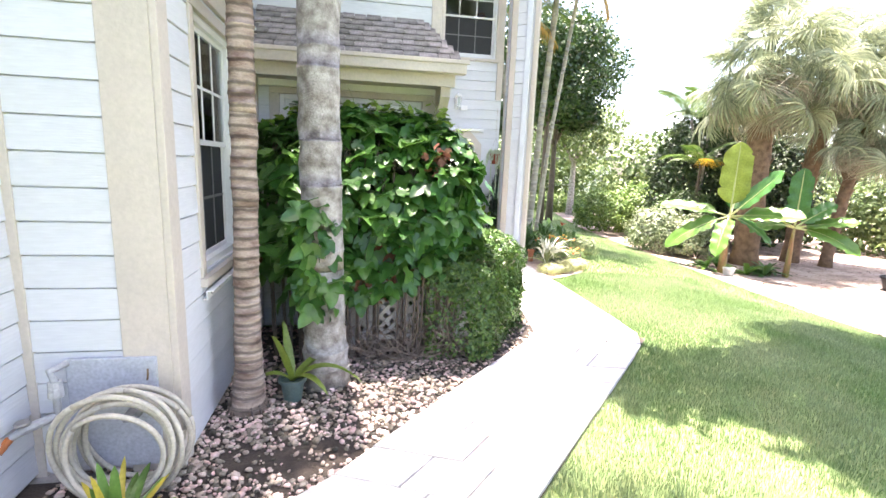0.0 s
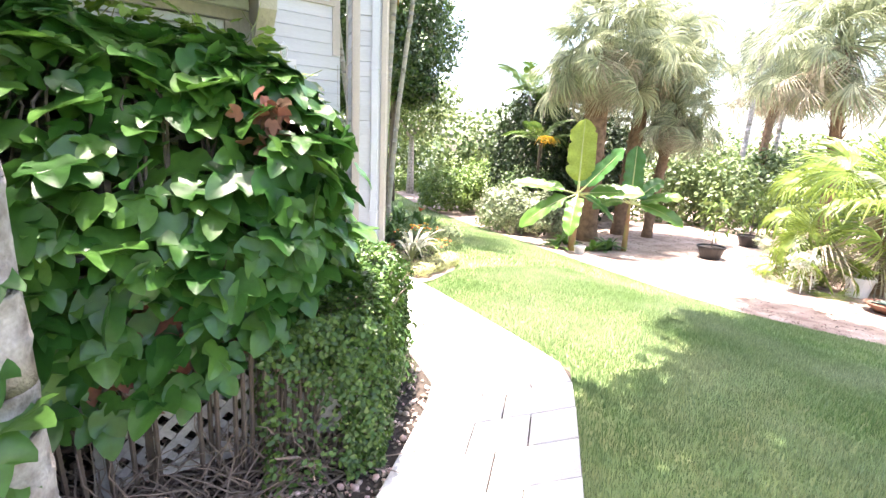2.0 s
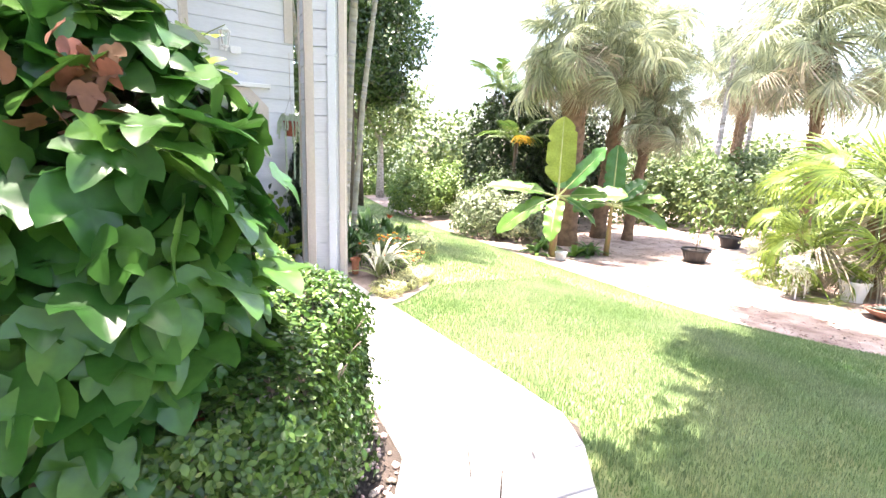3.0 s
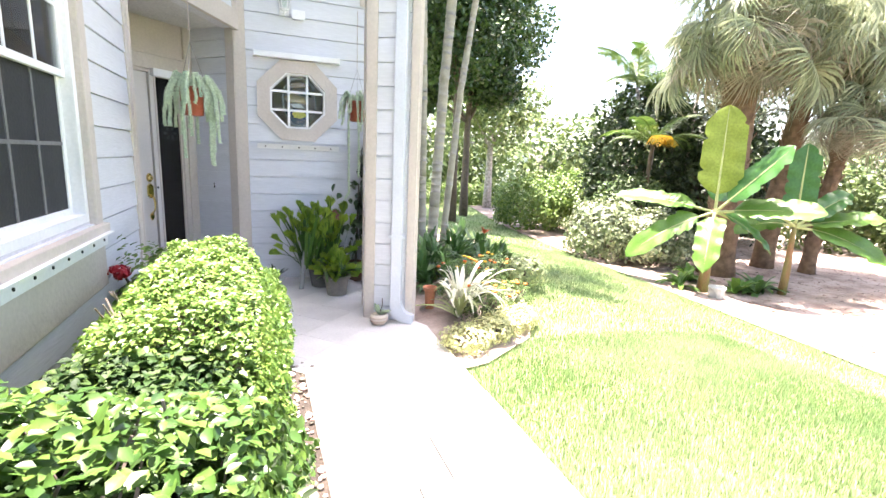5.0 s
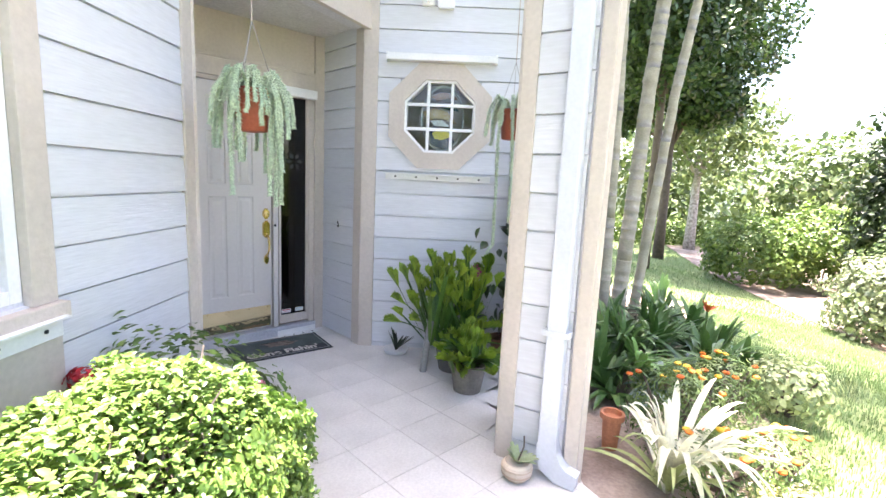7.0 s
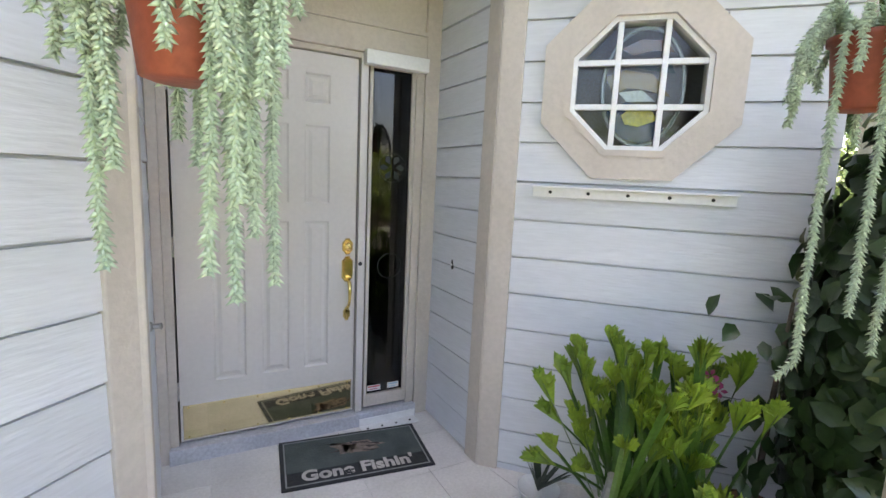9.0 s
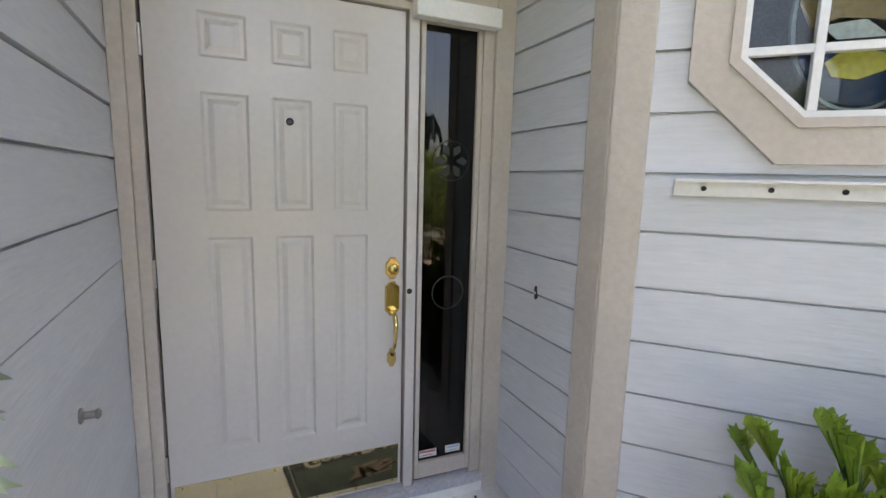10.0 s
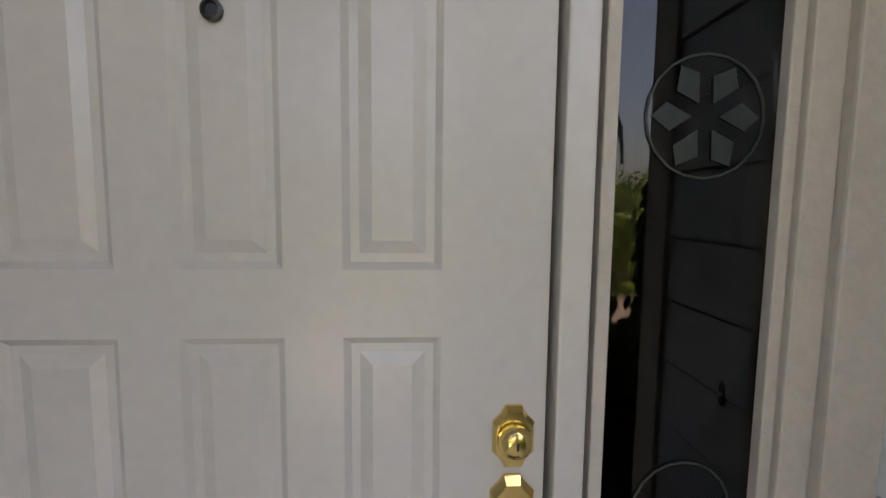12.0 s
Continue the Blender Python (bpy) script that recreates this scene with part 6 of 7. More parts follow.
def crested_fern():
    t = thing("potted_fern", Matrix.Translation((2.86, 9.42, 0.0)), "lush bird's-nest fern with frilled yellow-green tips in pots", "potted plant")
    fm = mat("fern frond", (0.075, 0.17, 0.03), 0.35, 0.3, 5, trans=0.22, random_vary=0.25)
    tip = mat("frilled fern tip", (0.30, 0.46, 0.06), 0.4, 0.3, 6, trans=0.35, random_vary=0.25)
    pot("pot", t, 0.17, 0.26, mat("grey pot", (0.13, 0.125, 0.12), 0.7, 0.3))
    V, F, TV, TF = [], [], [], []
    for k in range(120):
        a = k * 2.39996
        if k < 84:
            cx, cy, base, low = random.uniform(-.24, .14), random.uniform(-.12, .16), 0.22, random.random() < 0.28
            L = random.uniform(0.35, 0.6) if low else random.uniform(0.5, 0.88)
        else:
            cx, cy, base, low = 0.10 + random.uniform(-.12, .10), -0.34 + random.uniform(-.10, .10), 0.16, random.random() < 0.6
            L = random.uniform(0.22, 0.42)
        e = radians(random.uniform(15, 50)) if low else radians(random.uniform(58, 87))
        v, f = strap(L, random.uniform(0.022, 0.036), e, random.uniform(0.03, 0.28), 7, -0.1, 0.2)
        m = Matrix.Translation((cx, cy, base)) @ Matrix.Rotation(a, 4, "Z")
        i = len(V)
        V += [tuple(m @ Vector(p)) for p in v[:-3]]
        F += [tuple(i + q for q in g) for g in f[:-2]]
        end = m @ Vector(v[-5])
        d = (end - m @ Vector(v[-8])).normalized()
        side = d.cross(Vector((0.1, 0.2, 1))).normalized()
        up = side.cross(d)
        # ruffled crest: two fans of lobes folded against each other
        for fold in (-1, 1, -1, 1):
            n = 10
            i = len(TV)
            TV.append(tuple(end - d * random.uniform(0.0, 0.12)))
            big = random.uniform(0.04, 0.07)
            tilt = fold * random.uniform(0.3, 0.9)
            for q in range(n * 2 + 1):
                th = radians(-15 + 110 * q / (2 * n)) * fold
                r = big * (random.uniform(0.85, 1.15) if q % 2 else 0.68)
                TV.append(tuple(end + d * math.cos(th) * r + (side * math.cos(tilt) + up * math.sin(tilt)) * math.sin(th) * r + up * (0.016 * math.sin(q * 1.7 + k) + random.uniform(-0.008, 0.008))))
            TF += [(i, i + 1 + q, i + 2 + q) for q in range(n * 2)]
    for nm, vv, ff, mm in (("fronds", V, F, fm), ("frilled_tips", TV, TF, tip)):
        me = bpy.data.meshes.new(nm)
        me.from_pydata(vv, [], ff)
        placed(nm, me, mm, t, "", False)
    p2 = thing("clay_pot", Matrix.Translation((2.95, 9.05, 0.0)), "weathered pale clay pot under the fern", "plant pot")
    pot("body", p2, 0.13, 0.22, mat("weathered clay", (0.22, 0.20, 0.17), 0.85, 0.35, 9))
    part("soil", lathe([(0.0, 0.19), (0.115, 0.192)], 16, False), SOIL, p2)
    rosette("fern_leaves", p2, 26, 0.38, 0.07, fm, (10, 70), 0.45, 0.5, 0.19, 0.3)
    st = thing("garden_stake", Matrix.Translation((2.62, 9.32, 0.0)), "grey weathered round post leaning among the ferns", "stake")
    part("post", tube([(0, 0, 0), (0.03, 0.0, 0.30), (0.045, 0.0, 0.41)], [0.026, 0.026, 0.024], 10), mat("grey post", (0.30, 0.30, 0.29), 0.8, 0.3), st)
    fl = thing("purple_flower", Matrix.Translation((2.97, 9.5, 0.0)), "magenta orchid flower on a thin stem among the ferns", "flower")
    part("stem", tube([(0, 0, 0), (0.0, 0.02, 0.5), (0.02, 0.0, 0.83)], 0.004, 5), fm, fl)
    pm = mat("magenta petal", (0.42, 0.07, 0.19), 0.5, 0.3, 20, trans=0.2)
    for q in range(3):
        bm = bmesh.new()
        for k in range(5):
            a = k * 1.2566
            bm.faces.new([bm.verts.new((0.02 + r * math.cos(a + e), -0.01 * q, 0.80 - 0.035 * q + r * math.sin(a + e))) for r, e in ((0.004, 0), (0.022, -0.4), (0.032, 0), (0.022, 0.4))])
        part("blossom", bm, pm, fl).location = (0.015 * q, -0.005, 0.012 * q)


crested_fern()
# dark plants in the corner behind
cp = thing("potted_plant", Matrix.Translation((3.24, 9.62, 0.0)), "dark broad-leaved plant in a brown clay pot in the corner", "potted plant")
pot("pot", cp, 0.10, 0.22, mat("brown clay", (0.16, 0.075, 0.045), 0.8, 0.3)).location = (0, 0, 0.0)
part("stem", tube([(0, 0, 0.15), (0.02, 0.02, 0.7), (0.03, 0.0, 1.1)], [0.014, 0.011, 0.006], 6), BARK, cp)
q = np.array([(0.02 + random.gauss(0, 0.10), random.gauss(0, 0.10), random.uniform(0.3, 1.15)) for k in range(46)])
surface_leaves(q, np.tile((-0.4, -0.7, 0.5), (46, 1)), 0.11 * RNG.uniform(0.7, 1.3, 46)[:, None], (OVAL_V, OVAL_F), FOLIAGE_DARK := mat("dark glossy leaf", (0.035, 0.075, 0.025), 0.3, 0.3, 5, trans=0.12, random_vary=0.3), "leaves", cp, 0.5, (0, -0.4, -1))
shrub("shrub", 3.46, 9.52, (0.17, 0.24, 0.95), 1900, 0.11, FOLIAGE_DARK, "dark broad-leaved shrub at the porch corner", z=0.0, seed=21, rough=0.5)
# small dark spiky plant in a white dish
pn = thing("potted_plant", Matrix.Translation((2.37, 9.66, 0.0)), "small dark spiky bromeliad in a shallow white dish", "potted plant")
part("dish", lathe([(0.05, 0.016), (0.085, 0.03), (0.10, 0.06), (0.104, 0.06), (0.09, 0.028), (0.0, 0.022)], 20), WHITE, pn, smooth=True)
rosette("leaves", pn, 26, 0.21, 0.022, mat("dark grey-green leaf", (0.045, 0.065, 0.045), 0.5, 0.3), (30, 88), 0.1, 0, 0.04)
# little cactus basket at the pillar's foot
su = thing("potted_succulent", Matrix.Translation((3.17, 8.08, 0.02)), "small pale succulent in a striped pot at the pillar", "potted plant")
part("pot", lathe([(0.05, 0.0), (0.075, 0.03), (0.078, 0.07), (0.06, 0.09), (0.0, 0.085)], 18), mat("striped pot", (0.42, 0.3, 0.22), 0.8, 0.5, 3, tint=(0.7, 0.62, 0.5), stretch=(0.2, 0.2, 14)), su)
rosette("leaves", su, 22, 0.12, 0.035, mat("pale succulent leaf", (0.42, 0.50, 0.30), 0.5, 0.2, trans=0.15), (5, 80), 0.15, 0, 0.075)
part("sprig", tube([(0, 0, 0.08), (0.03, 0.01, 0.16), (0.025, 0.0, 0.22)], 0.004, 5), BARK, su)
# red-flowered plant by the wall, beyond the hedge
rp = thing("flowering_plant", Matrix.Translation((1.53, 7.66, 0.0)), "dark-leaved plant with a crimson bloom by the wall", "flowering plant")
p, nn = shell(260, (0.05, 0, 0.36), (0.16, 0.22, 0.24), 0.3, -0.8, 0.5, 3)
surface_leaves(p, nn, 0.10, (OVAL_V, OVAL_F), FOLIAGE_DARK, "leaves", rp, 0.6)
part("stem", tube([(0, 0, 0), (0, 0, 0.5), (-0.04, -0.12, 0.68)], 0.008, 5), BARK, rp)
p, nn = shell(60, (-0.05, -0.13, 0.68), (0.055, 0.055, 0.04), 0.2, -1, 0.4, 2)
surface_leaves(p, nn, 0.04, (OVAL_V, OVAL_F), mat("crimson petal", (0.5, 0.02, 0.035), 0.5, 0.3, trans=0.2), "bloom", rp, 0.5)
shrub("shrub", 1.78, 7.72, (0.42, 0.30, 0.38), 3200, 0.045, HEDGE, "loose green shrub with pink buds beyond the hedge", z=0.0, rough=0.6, seed=9, lift=0.95)
pk = thing("pink_flower", Matrix.Translation((2.06, 7.66, 0.0)), "small pink rose on a green stem", "flower")
part("stem", tube([(-0.1, 0.05, 0.1), (0, 0, 0.60)], 0.005, 5), FOLIAGE, pk)
p, nn = shell(40, (0, 0, 0.62), (0.03, 0.03, 0.025), 0.2, -1, 0.4, 2)
surface_leaves(p, nn, 0.03, (OVAL_V, OVAL_F), mat("pink petal", (0.62, 0.22, 0.30), 0.5, 0.2, trans=0.2), "bloom", pk, 0.5)

# ---- the flower bed beside the pillar ----
ag = thing("spider_plant", Matrix.Translation((3.86, 7.98, 0.0)), "large cream-striped spider plant with arching leaves", "plant")
rosette("pale_leaves", ag, 46, 1.0, 0.05, mat("cream striped leaf", (0.84, 0.82, 0.68), 0.5, 0.2, 6, tint=(0.72, 0.72, 0.5), trans=0.25, random_vary=0.15), (52, 88), 0.66, 0, 0.05, 0.8)
rosette("green_leaves", ag, 16, 0.8, 0.038, mat("pale green striped leaf", (0.42, 0.48, 0.20), 0.5, 0.2, 6, trans=0.25), (30, 80), 0.7, 0.9, 0.05, 0.8)
MARI = [mat("orange bloom", (0.85, 0.22, 0.015), 0.6, 0.3, 40, bump=0.6), mat("deep orange bloom", (0.78, 0.15, 0.012), 0.6, 0.3, 40, bump=0.6), mat("yellow bloom", (0.85, 0.5, 0.03), 0.6, 0.3, 40, bump=0.6)]
for x, y, r, h, s in ((4.12, 8.05, 0.3, 0.26, 3), (4.45, 8.15, 0.26, 0.25, 4), (4.35, 8.6, 0.3, 0.35, 6), (4.62, 8.9, 0.26, 0.35, 7), (4.1, 8.5, 0.28, 0.4, 8)):
    m = shrub("marigold", x, y, (r, r, h * 0.7), 1900, 0.034, mat("marigold leaf", (0.13, 0.21, 0.06), 0.5, 0.35, 6, trans=0.25, random_vary=0.3), "feathery green marigold plant with orange blooms", (SLIM_V, SLIM_F), z=0.0, seed=s, category="flower", group="marigolds in the bed", lift=0.8)
    for k in range(9):
        a, q = random.uniform(0, 6.28), random.uniform(0.2, 0.95)
        b = part("bloom", lathe([(0.005, -0.010), (0.019, 0.0), (0.021, 0.006), (0.015, 0.012), (0.005, 0.015)], 10), MARI[k % 3], m)
        b.matrix_local = Matrix.Translation((q * r * math.cos(a), q * r * math.sin(a), h * 1.15 * (1 - 0.35 * q * q) + 0.02))
for x, y, s in ((3.95, 7.55, 1), (4.18, 7.68, 2), (3.7, 7.42, 3), (4.35, 7.8, 4)):
    shrub("bedding_plant", x, y, (0.22, 0.20, 0.11), 1500, 0.024, mat("pale yellow-green leaf", (0.60, 0.62, 0.30), 0.5, 0.3, 6, trans=0.3, random_vary=0.3), "low pale yellow-green bedding plant with yellow flowers", z=0.0, seed=s, category="plant", stems=3, lift=0.8, group="bedding plants at the lawn edge")
BLUEBROM = mat("silver bromeliad leaf", (0.20, 0.28, 0.25), 0.45, 0.3, 5, trans=0.12)
GREENBROM = mat("green bromeliad leaf", (0.09, 0.19, 0.05), 0.35, 0.3, 5, trans=0.2, random_vary=0.25)
for x, y, L, m_, e in ((4.28, 9.15, 0.40, BLUEBROM, (10, 70)), (4.62, 9.35, 0.38, BLUEBROM, (10, 70)), (3.95, 9.05, 0.45, GREENBROM, (20, 80)), (4.15, 9.6, 0.6, GREENBROM, (25, 80)), (4.6, 9.9, 0.62, GREENBROM, (25, 80)), (4.95, 9.75, 0.55, GREENBROM, (20, 75)), (4.3, 10.2, 0.7, GREENBROM, (30, 85)), (4.9, 10.5, 0.7, GREENBROM, (30, 80)), (5.25, 10.5, 0.55, GREENBROM, (20, 75)), (3.8, 9.5, 0.6, GREENBROM, (30, 85)), (5.2, 11.2, 0.7, GREENBROM, (30, 80)), (4.5, 11.1, 0.8, GREENBROM, (30, 85))):
    b = thing("bromeliad", Matrix.Translation((x, y, 0.0)), "silver-leaved bromeliad in the bed" if m_ is BLUEBROM else "green strap-leaved bromeliad in the bed", "plant", "bromeliads in the bed")
    part("heart", lathe([(0.03, 0), (0.04, 0.08), (0.015, 0.16)], 8), m_, b)
    rosette("leaves", b, 30, L, 0.065, m_, e, 0.45, x, 0.03, 0.7)
rbed = random.Random(12)
for k in range(12):
    x, y = 3.95 + (k % 4) * 0.36 + rbed.uniform(-.1, .1), 9.25 + (k // 4) * 0.5 + rbed.uniform(-.12, .12)
    b = thing("bromeliad", Matrix.Translation((x, y, 0.0)), "green strap-leaved bromeliad in the bed", "plant", "bromeliads in the bed")
    part("heart", lathe([(0.03, 0), (0.04, 0.08), (0.015, 0.16)], 8), GREENBROM, b)
    rosette("leaves", b, 34, rbed.uniform(0.6, 0.9), rbed.uniform(0.045, 0.075), GREENBROM, (35, 86), 0.5, x * 3, 0.03, 0.75)
sp2 = thing("flower_spike", Matrix.Translation((4.85, 9.6, 0.0)), "orange-red bromeliad flower spike", "flower")
part("stem", tube([(0, 0, 0), (0, 0, 0.55)], 0.008, 6), GREENBROM, sp2)
rosette("bracts", sp2, 12, 0.11, 0.03, mat("orange-red bract", (0.62, 0.10, 0.03), 0.5, 0.2, trans=0.15), (20, 80), 0.1, 0, 0.52)
tp = thing("terracotta_pot", Matrix.Translation((3.74, 8.42, 0.0)), "small terracotta pot behind the spider plant", "plant pot")
pot("body", tp, 0.055, 0.22, mat("terracotta", (0.5, 0.2, 0.1), 0.85, 0.2))
shrub("shrub", 5.1, 9.0, (0.28, 0.28, 0.2), 900, 0.05, mat("pale variegated leaf", (0.42, 0.5, 0.25), 0.5, 0.3, trans=0.3, random_vary=0.3), "low pale variegated plant at the bed edge", z=0.0, seed=12)

# slender palms behind the pillar
PALM_GREEN = mat("areca frond", (0.10, 0.18, 0.04), 0.4, 0.35, 2, trans=0.25, random_vary=0.4)
for x, y, h, r, ln, s in ((4.35, 10.55, 5.6, 0.055, (-0.15, 0.1), 1), (4.55, 10.75, 6.2, 0.075, (0.45, 0.3), 2), (4.75, 10.85, 6.0, 0.05, (0.75, 0.2), 3), (4.2, 10.95, 5.2, 0.05, (-0.5, 0.4), 4)):
    p = ringed_trunk("palm_tree", [(x, y, 0), (x + ln[0] * 0.3, y + ln[1] * 0.3, h * 0.4), (x + ln[0], y + ln[1], h)], r, r * 0.8, 0.11, mat("green-grey cane", (0.40, 0.37, 0.29), 0.75, 0.3, 5, stretch=(1, 1, 2)), "slender ringed clump palm stem", 1.2, 0.05, 10)
    frond_ring("fronds", (ln[0], ln[1], h), 9, (-12, 55), 2.0, PALM_GREEN, p, s * 1.3, leaflets=30, leaf_len=0.5, hang=0.8)
    if s % 2 == 0:
        frond_ring("yellowing_fronds", (ln[0], ln[1], h - 0.1), 3, (-45, -15), 1.7, mat("yellowing frond", (0.45, 0.27, 0.05), 0.5, 0.35, 3, trans=0.25, random_vary=0.3), p, s * 2.1, leaflets=26, leaf_len=0.45, hang=1.0)

# ---- the garden beyond ----
tree("tree", 9.0, 20.0, 4.4, 0.13, [((0.2, -0.3, 5.4), (2.0, 1.8, 1.5)), ((-1.7, 0.2, 5.2), (1.6, 1.5, 1.5)), ((1.6, 0.6, 6.6), (1.8, 1.7, 1.4)), ((-0.4, -0.6, 7.2), (2.3, 2.0, 1.6)), ((-2.0, 0.0, 4.2), (0.9, 0.9, 0.8)), ((0.9, 0.0, 4.6), (1.0, 1.0, 0.8))], 24000, 0.15, TREELEAF, "broadleaf tree with a dark slim trunk on the lawn")
tree("tree", 7.2, 16.6, 4.8, 0.10, [((-0.2, 0.0, 5.0), (1.5, 1.4, 1.3)), ((-1.0, -0.4, 6.0), (1.6, 1.4, 1.5)), ((0.9, 0.3, 6.3), (1.4, 1.3, 1.2))], 15000, 0.13, TREELEAF, "leafy tree beyond the slender palms")
tree("tree", 11.4, 23.0, 3.4, 0.16, [((0.3, 0, 3.8), (1.8, 1.6, 1.3)), ((-1.2, 0.3, 4.4), (1.5, 1.5, 1.2)), ((1.3, 0.5, 4.6), (1.6, 1.4, 1.2))], 5200, 0.18, mat("pale distant foliage", (0.19, 0.27, 0.10), 0.5, 0.35, 1.5, trans=0.3, random_vary=0.35), "pale-trunked tree far down the lawn", bark=TRUNK_B)
ROUND = mat("light shrub leaf", (0.15, 0.25, 0.055), 0.45, 0.35, 2, trans=0.28, random_vary=0.35)
VARI = mat("variegated shrub leaf", (0.36, 0.40, 0.26), 0.5, 0.5, 6, tint=(0.08, 0.14, 0.04), trans=0.2, random_vary=0.4)
shrub("shrub", 9.9, 16.8, (1.25, 1.2, 0.85), 6500, 0.10, ROUND, "large rounded light green shrub", seed=2, rough=0.25)
shrub("shrub", 11.5, 16.9, (1.4, 1.2, 1.0), 6000, 0.11, ROUND, "spreading light green shrub beside the round one", seed=3, rough=0.4)
shrub("shrub", 9.15, 12.55, (0.85, 0.75, 0.72), 6000, 0.075, VARI, "bushy shrub with white-variegated leaves", seed=4, rough=0.4)
shrub("shrub", 10.0, 11.9, (0.85, 0.7, 0.62), 5200, 0.075, VARI, "bushy shrub with white-variegated leaves", seed=5, rough=0.45)
shrub("shrub", 10.6, 13.4, (1.1, 0.9, 1.0), 4200, 0.09, mat("mid green shrub leaf", (0.07, 0.13, 0.035), 0.45, 0.35, 3, trans=0.2, random_vary=0.4), "dark green shrub behind the variegated ones", seed=6)
# dark thicket behind the palms
DARKLEAF = mat("dark thicket leaf", (0.035, 0.07, 0.022), 0.5, 0.4, 2, trans=0.15, random_vary=0.45)
shrub("thicket", 12.0, 14.6, (1.7, 1.3, 2.3), 12000, 0.13, DARKLEAF, "dark dense thicket behind the palms", seed=7, rough=0.4, stems=12)
shrub("thicket", 13.4, 13.4, (1.5, 1.3, 2.1), 9000, 0.13, DARKLEAF, "dark dense thicket behind the palms", seed=8, rough=0.4, stems=12)
for x, y, ln in ((11.6, 14.0, (-0.5, 0.2)), (12.3, 13.6, (0.3, 0.1)), (11.1, 13.6, (0.4, 0.3))):
    w = ringed_trunk("palm_tree", [(x, y, fall(x, y)), (x + ln[0] * 0.4, y, 1.5), (x + ln[0], y + ln[1], 3.4)], 0.05, 0.04, 0.12, TRUNK_B, "thin pale palm stem in the thicket", 1.2, 0.04, 8)
    frond_ring("fronds", (ln[0], ln[1], 3.4), 9, (-20, 50), 1.6, PALM_GREEN, w, x, leaflets=26, leaf_len=0.42, hang=0.9)
yf = thing("palm_tree", Matrix.Translation((10.75, 13.2, fall(10.75, 13.2))), "young palm with one yellow-orange frond", "palm tree")
part("trunk", tube([(0, 0, 0), (0.05, 0, 1.6), (0.1, 0, 2.6)], [0.06, 0.05, 0.04], 8), BARK, yf)
frond_ring("fronds", (0.1, 0, 2.6), 8, (0, 60), 1.3, PALM_GREEN, yf, 2.0, leaflets=24, leaf_len=0.36)
frond_ring("yellow_frond", (0.1, 0, 2.6), 2, (5, 20), 1.2, mat("golden frond", (0.62, 0.36, 0.03), 0.5, 0.3, 3, trans=0.3), yf, 2.6, leaflets=24, leaf_len=0.36, hang=1.0)
# cabbage palms
fan_palm("fan_palm", 10.75, 11.0, 5.1, 0.30, 84, 1.55, "large cabbage palm with drooping grey-green fan leaves", (-0.15, 0.0), 30)
fan_palm("fan_palm", 12.5, 11.3, 5.2, 0.20, 70, 1.5, "cabbage palm with a rusty fibrous trunk", (0.15, -0.35), 24)
fan_palm("fan_palm", 12.95, 10.65, 3.7, 0.14, 46, 1.15, "shorter cabbage palm with pale hanging fronds", (0.25, -0.2), 22)
fan_palm("fan_palm", 20.6, 11.6, 6.2, 0.12, 44, 1.7, "slim tall fan palm far across the garden", (0.4, 0.0), 16)
fan_palm("fan_palm", 15.6, 7.4, 5.2, 0.14, 64, 1.6, "fan palm far across the garden", (-0.3, 0.3), 18)
fan_palm("fan_palm", 24.5, 13.5, 6.0, 0.12, 36, 1.8, "slim tall fan palm at the garden's end", (0.2, 0.0), 14)
for x, y in ((19.6, 11.9), (23.0, 12.4)):
    w = ringed_trunk("palm_tree", [(x, y, -0.62), (x + 0.3, y, 3.0), (x + 0.5, y, 8.5)], 0.11, 0.09, 0.2, TRUNK_B, "tall thin pale palm trunk across the garden", 1.1, 0.03, 8)
    frond_ring("fronds", (0.5, 0, 9.1), 10, (-10, 60), 2.2, PALM_GREEN, w, x, leaflets=28, leaf_len=0.5)
SAW = mat("yellow-green palmetto", (0.22, 0.32, 0.06), 0.4, 0.3, 3, trans=0.35, random_vary=0.3)
fan_palm("palmetto", 12.2, 5.2, 1.5, 0.16, 30, 1.55, "broad bright green palmetto with fan leaves", (0.0, 0.1), 12, SAW, sag=0.45)
fan_palm("palmetto", 12.9, 4.2, 1.9, 0.16, 26, 1.5, "broad green palmetto with dry lower leaves", (0.0, 0.0), 14, sag=0.6)
fan_palm("palmetto", 11.35, 5.95, 0.45, 0.08, 20, 0.8, "low green palmetto beside the pots", (0.0, 0.0), 0, SAW, sag=0.4)
fan_palm("palmetto", 11.8, 6.7, 0.3, 0.06, 14, 0.6, "low grey-green palmetto in the mulch", (0.0, 0.0), 0)
